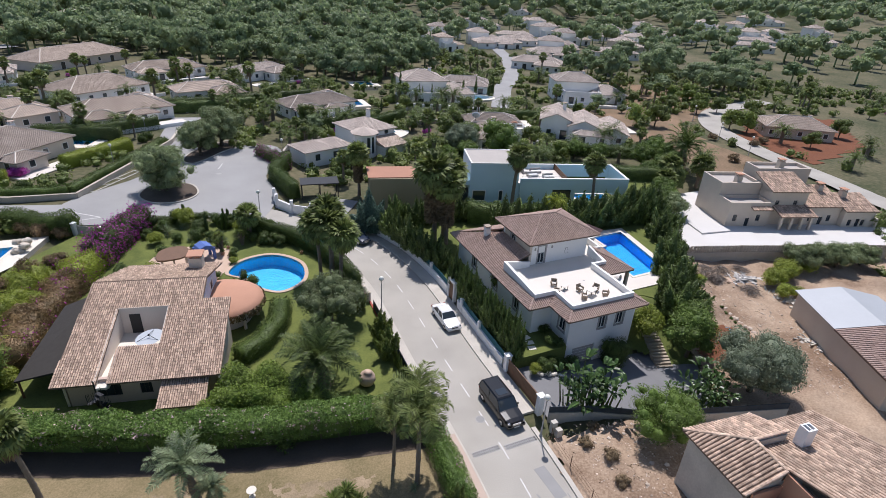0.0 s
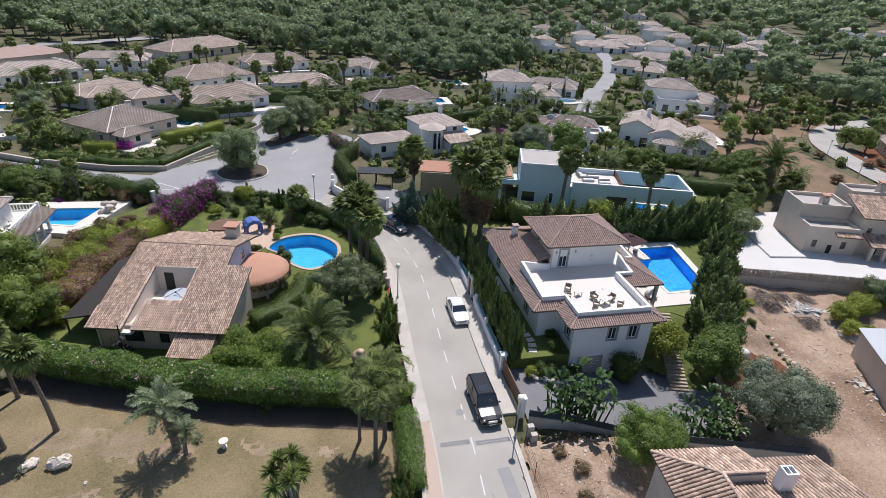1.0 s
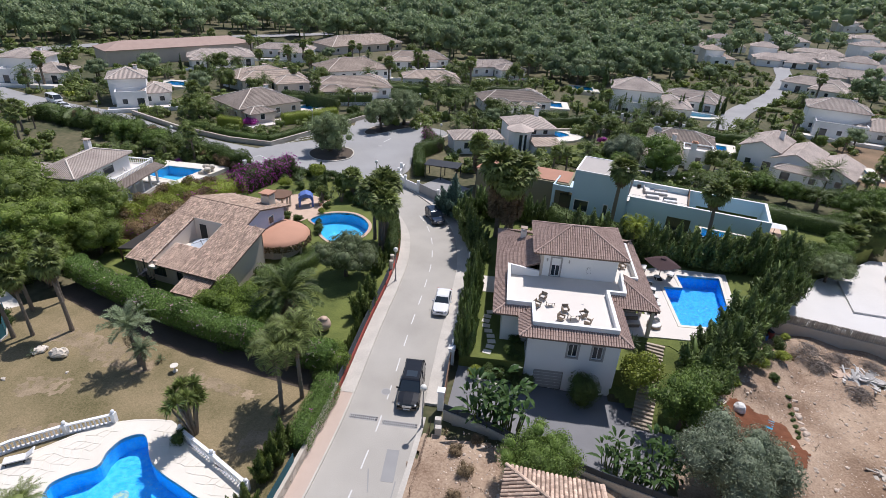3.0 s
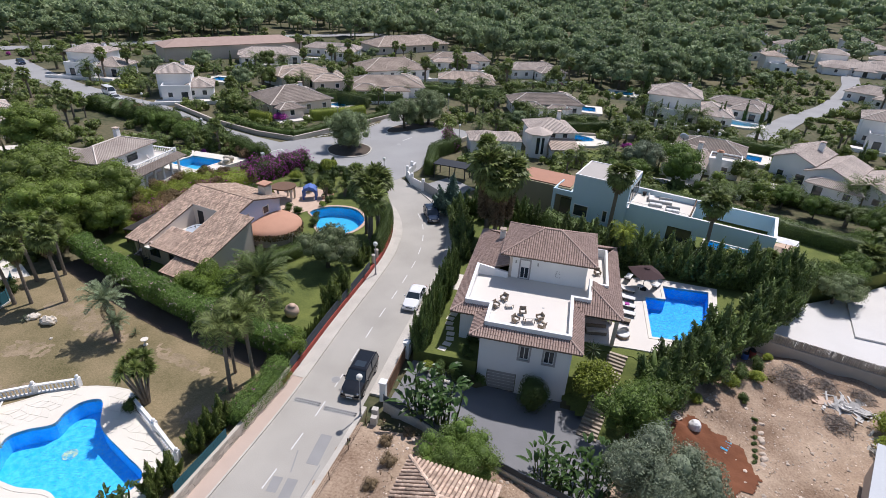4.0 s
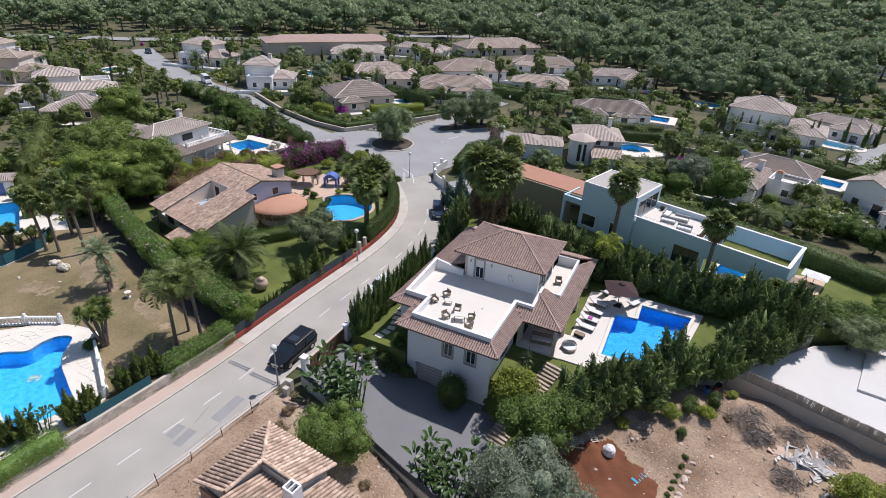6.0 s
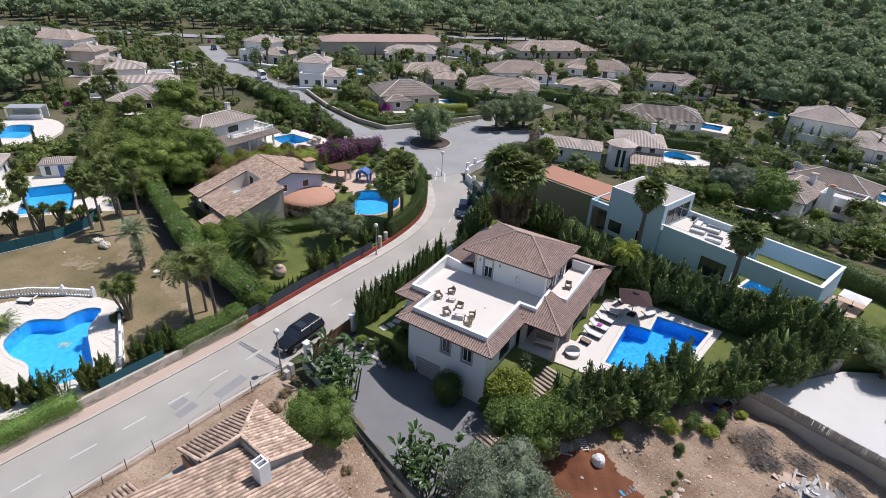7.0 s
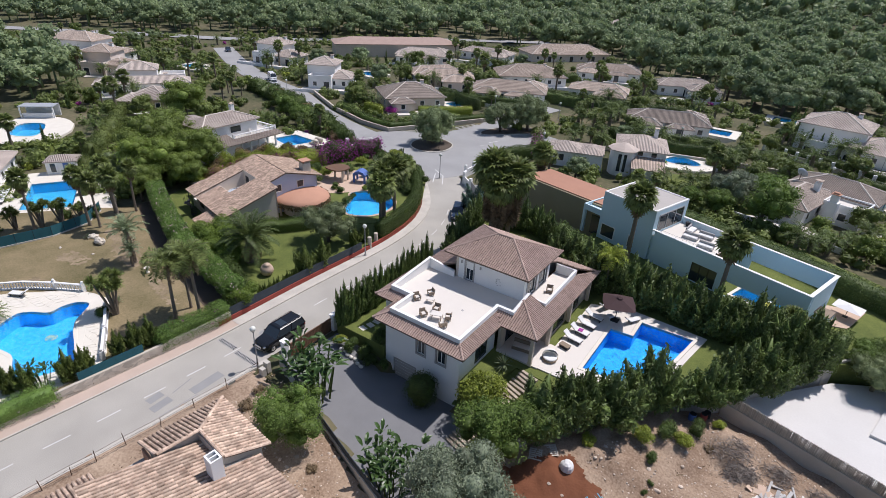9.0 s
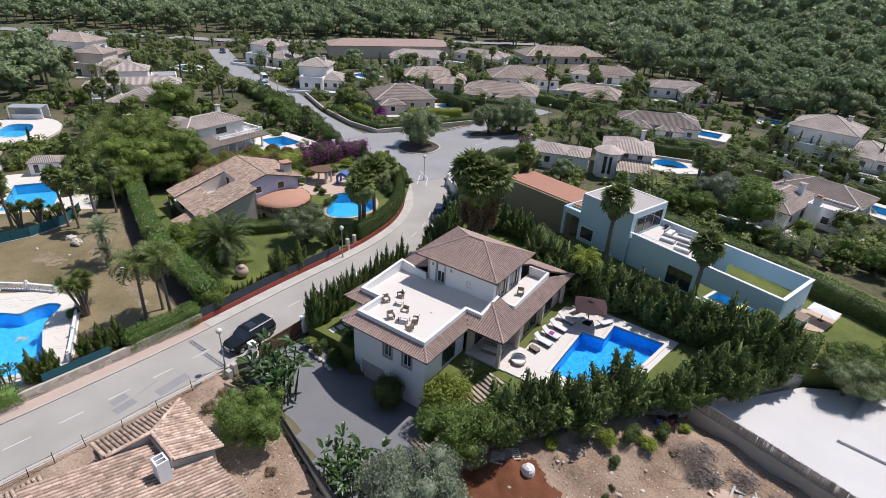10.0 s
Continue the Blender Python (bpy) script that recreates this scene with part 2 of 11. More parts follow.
M = {
    "asphalt": material("asphalt", (0.48, 0.45, 0.4), (0.32, 0.3, 0.265), 0.22, 14, 0.9, 0.4, stain=0.24),
    "oldasphalt": material("old_asphalt", (0.38, 0.375, 0.365), (0.27, 0.265, 0.26), 0.15, 12, 0.9, 0.4, stain=0.24),
    "patch": material("asphalt_patch", (0.34, 0.335, 0.325), (0.26, 0.255, 0.25), 0.8, 20, 0.9, 0.2),
    "paint": material("road_paint", (0.75, 0.74, 0.72), (0.5, 0.49, 0.47), 1.5, 20, 0.7, 0.1),
    "concrete": material("concrete", (0.62, 0.58, 0.51), (0.4, 0.37, 0.33), 0.6, 7, 0.9, 0.3, stain=0.25),
    "paving": material("paving", (0.5, 0.4, 0.335), (0.41, 0.32, 0.265), 0.8, 12, 0.9, 0.2, thing=0.12),
    "drive": material("grey_paver", (0.2, 0.2, 0.205), (0.15, 0.15, 0.155), 0.6, 12, 0.85, 0.25, thing=0.15),
    "white": material("white_render", (0.88, 0.87, 0.855), (0.78, 0.77, 0.755), 0.5, 12, 0.9, 0.15, stain=0.3),
    "terrace": material("terrace_tile", (0.74, 0.69, 0.62), (0.64, 0.59, 0.53), 0.4, 8, 0.75, 0.08),
    "whiteyard": material("white_concrete", (0.7, 0.68, 0.65), (0.56, 0.54, 0.51), 0.25, 6, 0.9, 0.1),
    "cream": material("cream_render", (0.64, 0.56, 0.47), (0.5, 0.43, 0.36), 0.5, 10, 0.9, 0.2),
    "pink": material("pink_render", (0.74, 0.65, 0.58), (0.62, 0.54, 0.47), 0.5, 10, 0.9, 0.2),
    "rose": material("rose_render", (0.6, 0.47, 0.4), (0.48, 0.37, 0.31), 0.5, 10, 0.9, 0.2),
    "olive": material("olive_render", (0.33, 0.29, 0.19), (0.26, 0.23, 0.15), 0.4, 10, 0.9, 0.2),
    # Blue of the skylit shade is mixed into this white wall colour.
    "modern": material("shade_blue_render", (0.62, 0.76, 0.83), (0.54, 0.68, 0.75), 0.3, 8, 0.8, 0.08),
    "stone": material("rubble_stone", (0.7, 0.63, 0.53), (0.48, 0.42, 0.35), 1.2, 8, 0.95, 0.5, thing=0.22, island=0.2),
    "mortar": material("mortar", (0.6, 0.54, 0.46), (0.44, 0.4, 0.34), 1.2, 14, 0.95, 0.4),
    "redwall": material("red_paint", (0.36, 0.075, 0.055), (0.27, 0.06, 0.045), 0.8, 10, 0.85, 0.2),
    "tile_villa": material("brown_roof_tile", (0.47, 0.345, 0.285), (0.34, 0.24, 0.2), 0.6, 9, 0.85, 0.25, island=0.12, thing=0.08),
    "tile_left": material("weathered_roof_tile", (0.71, 0.525, 0.4), (0.31, 0.22, 0.168), 1.3, 5, 0.9, 0.4, island=0.32, stain=0.22),
    "tile_near": material("terracotta_roof_tile", (0.72, 0.55, 0.42), (0.3, 0.2, 0.145), 1.4, 5, 0.9, 0.4, island=0.3, thing=0.3, stain=0.2),
    "tile_bed": material("roof_bed", (0.2, 0.14, 0.11), (0.14, 0.1, 0.08), 1, 9, 0.95, 0.3),
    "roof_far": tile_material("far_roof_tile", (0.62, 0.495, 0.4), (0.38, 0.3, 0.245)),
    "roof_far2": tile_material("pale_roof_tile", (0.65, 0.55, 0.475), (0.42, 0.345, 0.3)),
    "ridgecap": material("ridge_cap", (0.78, 0.71, 0.64), (0.55, 0.47, 0.4), 1.0, 6, 0.9, 0.2),
    "orange": material("orange_roof", (0.46, 0.24, 0.16), (0.36, 0.19, 0.13), 0.5, 8, 0.85, 0.2),
    "terracotta": material("terracotta_render", (0.56, 0.31, 0.21), (0.43, 0.235, 0.16), 0.7, 9, 0.9, 0.3),
    "gravelroof": material("gravel_roof", (0.5, 0.46, 0.42), (0.4, 0.37, 0.34), 0.7, 25, 0.95, 0.4),
    "metalroof": material("sheet_roof", (0.46, 0.48, 0.5), (0.37, 0.385, 0.4), 0.3, 6, 0.6, 0.1, metal=0.2),
    "lawn": material("lawn", (0.17, 0.195, 0.05), (0.075, 0.1, 0.025), 0.4, 7, 0.95, 1.0, stain=0.17),
    "dry": material("dry_grass", (0.355, 0.27, 0.16), (0.09, 0.085, 0.032), 0.2, 9, 0.95, 0.8, stain=0.2),
    "soil": material("pale_soil", (0.47, 0.355, 0.255), (0.2, 0.13, 0.085), 0.22, 6, 0.95, 0.8, stain=0.14),
    "bareearth": material("bare_earth", (0.4, 0.305, 0.205), (0.15, 0.12, 0.065), 0.5, 9, 0.95, 0.8, stain=0.2),
    "brownsoil": material("brown_soil", (0.3, 0.2, 0.125), (0.13, 0.095, 0.055), 0.12, 2.5, 0.95, 1.0, stain=0.16),
    # Dark soil of the islands, also the painted shadow strip below the oleanders.
    "mulch_and_shade": material("dark_mulch_and_shade", (0.13, 0.1, 0.075), (0.07, 0.055, 0.045), 0.5, 6, 0.95, 1.0),
    "sleeper": material("timber_sleeper", (0.5, 0.43, 0.34), (0.31, 0.255, 0.19), 2, 14, 0.9, 0.4, thing=0.2),
    "mosaic": material("pool_mosaic", (0.72, 0.7, 0.36), (0.06, 0.42, 0.6), 2.0, 7, 0.5, 0.0, stain=0.1),
    "rust": material("rusty_iron", (0.12, 0.065, 0.04), (0.06, 0.04, 0.03), 3, 20, 0.9, 0.2),
    "lemon": material("yellow_plastic", (0.75, 0.72, 0.16), (0.65, 0.6, 0.12), 1, 6, 0.4, 0.0),
    "redsoil": material("red_soil", (0.22, 0.085, 0.04), (0.14, 0.055, 0.03), 0.5, 5, 0.95, 1.0),
    "ground": material("scrub_ground", (0.17, 0.145, 0.085), (0.05, 0.062, 0.025), 0.06, 1.2, 0.95, 0.8, stain=0.14),
    # Light flecks cast by the ripples are mottled into these two blues.
    "pooltile": material("pool_tile_blue_caustics", (0.05, 0.55, 0.98), (0.013, 0.34, 0.85), 2.6, 7.0, 0.4, 0.1, stain=0.1),
    "pooltile2": material("pool_tile_azure", (0.09, 0.6, 0.88), (0.055, 0.47, 0.78), 0.6, 4.0, 0.4, 0.1, stain=0.15),
    # Brighter blues with the same ripple light painted in.
    "pooltile3": material("pool_tile_bright_caustics", (0.1, 0.62, 0.98), (0.035, 0.47, 0.92), 2.6, 7.0, 0.4, 0.1, stain=0.1),
    "coping": material("coping_stone", (0.8, 0.75, 0.66), (0.65, 0.6, 0.51), 0.8, 10, 0.8, 0.2),
    "brickcoping": material("brick_coping", (0.62, 0.47, 0.36), (0.5, 0.36, 0.27), 1.2, 10, 0.85, 0.3),
    "water": water_material("pool_water"),
    "glass": glass_material("window_glass"),
    "dark": material("dark_metal", (0.03, 0.03, 0.033), (0.02, 0.02, 0.022), 2, 20, 0.5, 0.05),
    "greyframe": material("grey_surround", (0.42, 0.41, 0.4), (0.34, 0.33, 0.32), 1, 12, 0.8, 0.1),
    "wood": material("brown_wood", (0.2, 0.11, 0.065), (0.13, 0.075, 0.045), 2, 18, 0.6, 0.2),
    "bark": material("bark", (0.16, 0.125, 0.095), (0.09, 0.07, 0.055), 2, 15, 0.95, 0.8),
    "palmbark": material("palm_bark", (0.25, 0.205, 0.16), (0.14, 0.115, 0.09), 3, 16, 0.95, 0.9),
    "deadfrond": material("dead_frond", (0.26, 0.19, 0.11), (0.17, 0.125, 0.075), 2, 9, 0.95, 0.3, island=0.3),
    "pine": foliage("pine_needles", (0.27, 0.345, 0.07), (0.115, 0.16, 0.036), 0.35, 0.35),
    "thuja": foliage("thuja_leaves", (0.19, 0.235, 0.05), (0.08, 0.115, 0.028), 0.4, 0.3),
    # Distance haze is mixed into these greens: paler and bluer than the near pines.
    "wood_far": foliage("haze_tinted_pines", (0.3, 0.365, 0.17), (0.12, 0.165, 0.09), 0.32, 0.35, rough=0.65, patch=0.09, grain=1.1),
    "tree": foliage("broad_leaves", (0.25, 0.3, 0.075), (0.08, 0.115, 0.034), 0.35, 0.32, patch=0.16),
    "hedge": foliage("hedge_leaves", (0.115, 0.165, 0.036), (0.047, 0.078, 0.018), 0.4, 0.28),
    "oleander": foliage("oleander_leaves", (0.27, 0.41, 0.09), (0.1, 0.18, 0.042), 0.5, 0.28),
    "conifer": foliage("conifer_leaves", (0.18, 0.24, 0.064), (0.045, 0.075, 0.022), 0.45, 0.22),
    "lime": foliage("lime_leaves", (0.345, 0.39, 0.05), (0.17, 0.22, 0.036)),
    "olivetree": foliage("olive_leaves", (0.31, 0.355, 0.235), (0.14, 0.175, 0.1)),
    "darkolive": foliage("dark_olive_leaves", (0.25, 0.295, 0.14), (0.115, 0.148, 0.066), 0.4, 0.32),
    "palm": foliage("palm_leaves", (0.26, 0.305, 0.09), (0.1, 0.135, 0.04), 0.45, 0.35),
    "datepalm": foliage("date_palm_leaves", (0.19, 0.245, 0.07), (0.07, 0.105, 0.03), 0.4, 0.25),
    "bushgreen": foliage("bright_bush_leaves", (0.27, 0.365, 0.06), (0.12, 0.19, 0.034), 0.45, 0.35),
    "greygreen": foliage("grey_green_leaves", (0.3, 0.355, 0.17), (0.135, 0.175, 0.08), 0.4, 0.32),
    "locust": foliage("feathery_leaves", (0.185, 0.265, 0.055), (0.085, 0.135, 0.03), 0.4, 0.32),
    "palmgrey": foliage("grey_palm_leaves", (0.27, 0.32, 0.18), (0.14, 0.18, 0.09)),
    "banana": foliage("banana_leaves", (0.085, 0.15, 0.04), (0.035, 0.07, 0.02), rough=0.35),
    "spruce": foliage("blue_spruce", (0.13, 0.2, 0.15), (0.06, 0.105, 0.075)),
    "bougain": foliage("magenta_bracts", (0.6, 0.11, 0.5), (0.36, 0.05, 0.27), 0.35, 0.4),
    "flower": foliage("pale_blossom", (0.75, 0.62, 0.6), (0.6, 0.35, 0.4)),
    "carblack": material("black_car_paint", (0.012, 0.013, 0.016), (0.01, 0.011, 0.013), 1, 5, 0.18, 0, spec=0.6),
    "carwhite": material("white_car_paint", (0.78, 0.78, 0.78), (0.74, 0.74, 0.74), 1, 5, 0.22, 0, spec=0.6),
    "carblue": material("dark_blue_car_paint", (0.02, 0.035, 0.07), (0.017, 0.03, 0.06), 1, 5, 0.2, 0, spec=0.6),
    "tyre": material("tyre_rubber", (0.02, 0.02, 0.02), (0.014, 0.014, 0.014), 2, 20, 0.85, 0.1),
    "chrome": material("chrome", (0.6, 0.6, 0.61), (0.5, 0.5, 0.51), 2, 9, 0.25, 0, metal=0.9),
    "lampglobe": material("opal_globe", (0.78, 0.77, 0.7), (0.7, 0.69, 0.62), 2, 9, 0.35, 0),
    "fabric": material("white_fabric", (0.8, 0.79, 0.77), (0.68, 0.67, 0.65), 1.5, 16, 0.9, 0.1),
    "umbrella": material("plum_canvas", (0.075, 0.045, 0.045), (0.055, 0.033, 0.034), 1.5, 16, 0.9, 0.1),
    "rattan": material("rattan", (0.33, 0.26, 0.19), (0.2, 0.155, 0.115), 4, 30, 0.8, 0.4),
    "bluepaint": material("blue_paint", (0.12, 0.2, 0.5), (0.1, 0.16, 0.4), 1, 9, 0.8, 0.1),
    "palewall": material("pale_blue_paint", (0.66, 0.72, 0.86), (0.54, 0.6, 0.77), 0.8, 9, 0.85, 0.2),
    "dishgrey": material("dish_enamel", (0.5, 0.54, 0.58), (0.42, 0.46, 0.5), 1, 9, 0.6, 0.05),
    "reed": material("reed_screen", (0.62, 0.56, 0.48), (0.44, 0.39, 0.33), 3, 20, 0.95, 0.5, island=0.2),
    "green_mesh": material("green_screen", (0.04, 0.15, 0.18), (0.02, 0.09, 0.11), 1, 20, 0.8, 0.2),
    "carvan": material("silver_car_paint", (0.6, 0.61, 0.62), (0.55, 0.56, 0.57), 1, 5, 0.25, 0, spec=0.6),
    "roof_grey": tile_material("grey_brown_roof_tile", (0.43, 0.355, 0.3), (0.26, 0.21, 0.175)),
    "vine": foliage("dry_vine", (0.3, 0.19, 0.1), (0.12, 0.1, 0.045), 0.45),
    "debris": material("broken_board", (0.62, 0.6, 0.57), (0.3, 0.28, 0.26), 0.9, 8, 0.9, 0.3, thing=0.4),
    "pebble": material("pebble", (0.62, 0.53, 0.44), (0.42, 0.33, 0.26), 0.5, 8, 0.95, 0.4, island=0.35),
    "screencloth": material("screen_cloth", (0.07, 0.085, 0.1), (0.035, 0.045, 0.055), 1.5, 18, 0.9, 0.2),
    "twig": material("dry_twigs", (0.36, 0.31, 0.27), (0.19, 0.16, 0.135), 3, 16, 0.95, 0.5),
    "dark_roof": material("thatch_shade", (0.06, 0.055, 0.05), (0.04, 0.036, 0.033), 2, 20, 0.95, 0.5),
}


# ---- mesh building ----
class Shape:
    """Points and faces that become one mesh."""

    def __init__(self):
        self.v, self.f, self.uv = [], [], None

    def add(self, points, faces):
        k = len(self.v)
        self.v += [tuple(p) for p in points]
        self.f += [tuple(i + k for i in f) for f in faces]
        return self

    def box(self, x0, y0, z0, x1, y1, z1, turn=None):
        p = [Vector((x, y, z)) for z in (z0, z1) for y in (y0, y1) for x in (x0, x1)]
        if turn is not None:
            p = [turn @ q for q in p]
        return self.add(p, [(0, 2, 3, 1), (4, 5, 7, 6), (0, 1, 5, 4), (2, 6, 7, 3), (0, 4, 6, 2), (1, 3, 7, 5)])

    def prism(self, poly, z0, z1):
        """An upright slab over a polygon, counter-clockwise; z1 may be a function of x and y."""
        n = len(poly)
        top = [(x, y, z1(x, y) if callable(z1) else z1) for x, y in poly]
        return self.add([(x, y, z0) for x, y in poly] + top, [tuple(range(n - 1, -1, -1)), tuple(range(n, 2 * n))] + [(i, (i + 1) % n, n + (i + 1) % n, n + i) for i in range(n)])

    def wall(self, line, width, z0, z1, closed=False):
        """A wall of that width along a line in plan; z0, z1 numbers or functions."""
        a, b = offset(line, width / 2), offset(line, -width / 2)
        for i in range(len(line) - 1):
            q = [a[i], a[i + 1], b[i + 1], b[i]]
            lo = [z0(*line[j]) if callable(z0) else z0 for j in (i, i + 1, i + 1, i)]
            hi = [z1(*line[j]) if callable(z1) else z1 for j in (i, i + 1, i + 1, i)]
            self.add([(*p, h) for p, h in zip(q, lo)] + [(*p, h) for p, h in zip(q, hi)], [(0, 1, 2, 3), (7, 6, 5, 4), (0, 4, 5, 1), (1, 5, 6, 2), (2, 6, 7, 3), (3, 7, 4, 0)])
        return self

    def tube(self, path, radii, n=8, cap=True):
        path = [Vector(p) for p in path]
        radii = radii if hasattr(radii, "__len__") else [radii] * len(path)
        pts, faces = [], []
        for i, (p, r) in enumerate(zip(path, radii)):
            d = (path[min(i + 1, len(path) - 1)] - path[max(i - 1, 0)]).normalized()
            a = d.orthogonal().normalized() if abs(d.z) < 0.9 else (Vector((1, 0, 0)) - d * d.x).normalized()
            b = d.cross(a)
            pts += [p + r * (math.cos(t) * a + math.sin(t) * b) for t in (2 * math.pi * k / n for k in range(n))]
        for i in range(len(path) - 1):
            faces += [(i * n + k, i * n + (k + 1) % n, (i + 1) * n + (k + 1) % n, (i + 1) * n + k) for k in range(n)]
        if cap:
            faces += [tuple(range(n - 1, -1, -1)), tuple(range((len(path) - 1) * n, len(path) * n))]
        return self.add(pts, faces)

    def lathe(self, profile, n=12, at=(0, 0, 0)):
        """Turned about the upright: rows of (radius, height)."""
        x, y, z = at
        return self.tube([(x, y, z + h + 1e-5 * i) for i, (r, h) in enumerate(profile)], [r for r, h in profile], n)

    def ball(self, c, r, n=10, m=6, stretch=(1, 1, 1)):
        prof = [(max(r * math.sin(math.pi * i / m), 0.002), -r * math.cos(math.pi * i / m)) for i in range(m + 1)]
        k = len(self.v)
        self.lathe(prof, n)
        self.v[k:] = [(c[0] + x * stretch[0], c[1] + y * stretch[1], c[2] + z * stretch[2]) for x, y, z in self.v[k:]]
        return self

    def move(self, m, start=0):
        self.v[start:] = [tuple(m @ Vector(p)) for p in self.v[start:]]
        return self

    def mesh(self, name, mat, smooth=False):
        me = bpy.data.meshes.new(name)
        me.from_pydata(self.v, [], self.f)
        me.materials.append(M[mat] if isinstance(mat, str) else mat)
        if smooth:
            me.polygons.foreach_set("use_smooth", [True] * len(me.polygons))
        if self.uv:
            layer = me.uv_layers.new(name="UVMap")
            layer.data.foreach_set("uv", [c for uv in self.uv for c in uv])
        me.update()
        return me


def offset(line, d):
    """The line in plan moved sideways by d (to its left)."""
    out = []
    for i, p in enumerate(line):
        a, b = Vector(line[max(i - 1, 0)]), Vector(line[min(i + 1, len(line) - 1)])
        q = Vector(p)
        t1, t2 = (q - a), (b - q)
        t1 = t1.normalized() if t1.length > 1e-6 else t2.normalized()
        t2 = t2.normalized() if t2.length > 1e-6 else t1
        t = (t1 + t2).normalized()
        k = d / max(0.4, t.dot(t1))
        out.append((q.x - t.y * k, q.y + t.x * k))
    return out


def curve_line(points, steps=8):
    """A smooth line through points in plan."""
    out = []
    n = len(points)
    for i in range(n - 1):
        p0, p1, p2, p3 = (Vector(points[max(0, min(n - 1, j))]) for j in (i - 1, i, i + 1, i + 2))
        for k in range(steps):
            t = k / steps
            q = 0.5 * ((2 * p1) + (p2 - p0) * t + (2 * p0 - 5 * p1 + 4 * p2 - p3) * t * t + (3 * p1 - p0 - 3 * p2 + p3) * t ** 3)
            out.append((q.x, q.y))
    return out + [tuple(points[-1])]


def closed_curve(points, steps=6):
    """A smooth closed outline through points in plan."""
    n, out = len(points), []
    for i in range(n):
        p0, p1, p2, p3 = (Vector(points[j % n]) for j in (i - 1, i, i + 1, i + 2))
        for k in range(steps):
            t = k / steps
            q = 0.5 * ((2 * p1) + (p2 - p0) * t + (2 * p0 - 5 * p1 + 4 * p2 - p3) * t * t + (3 * p1 - p0 - 3 * p2 + p3) * t ** 3)
            out.append((q.x, q.y))
    return out


def inside(x, y, poly):
    hit = False
    for (x0, y0), (x1, y1) in zip(poly, poly[1:] + poly[:1]):
        if (y0 > y) != (y1 > y) and x < (x1 - x0) * (y - y0) / (y1 - y0) + x0:
            hit = not hit
    return hit


def part(name, shape, mat, parent=None, label="", smooth=False, kind=""):
    """One mesh object under a thing or a part."""
    ob = new(name, shape if isinstance(shape, bpy.types.Mesh) else shape.mesh(name, mat, smooth))
    ob.parent = parent
    return tagged(ob, label, kind=kind)


def thing(name, at, label, category, group="", kind=""):
    """An empty at a thing's base; at is a pose."""
    ob = new(name)
    ob.matrix_world = at
    ob.empty_display_size = 0.3
    return tagged(ob, label, category, group, kind)


def setting(name, shape, mat, label, category, smooth=False, kind="structure"):
    return tagged(new(name, shape.mesh(name, mat, smooth)), label, category, "", kind)


# ---- the lie of the land ----
def ramp01(a, b, x):
    t = max(0.0, min(1.0, (x - a) / (b - a)))
    return t * t * (3 - 2 * t)


VILLA_PLOT = [(23.9, 33.2), (29.8, 33.3), (29.8, 33.75), (38.1, 33.75), (39.7, 34.0), (41.1, 38.4), (43.9, 38.3), (46.8, 35.2), (53.0, 43.6), (57.0, 47.6), (64.0, 57.0), (60.0, 60.2), (47.0, 60.0), (36.0, 63.0), (24.0, 68.5), (19.5, 68.0), (22.6, 60.0), (24.0, 52.0)]
DRIVE = [(23.4, 26.6), (30.5, 24.2), (40.6, 21.3), (45.0, 30.8), (44.2, 31.6), (38.3, 33.3), (38.1, 33.75), (29.8, 33.75), (29.8, 33.3), (23.9, 33.2)]
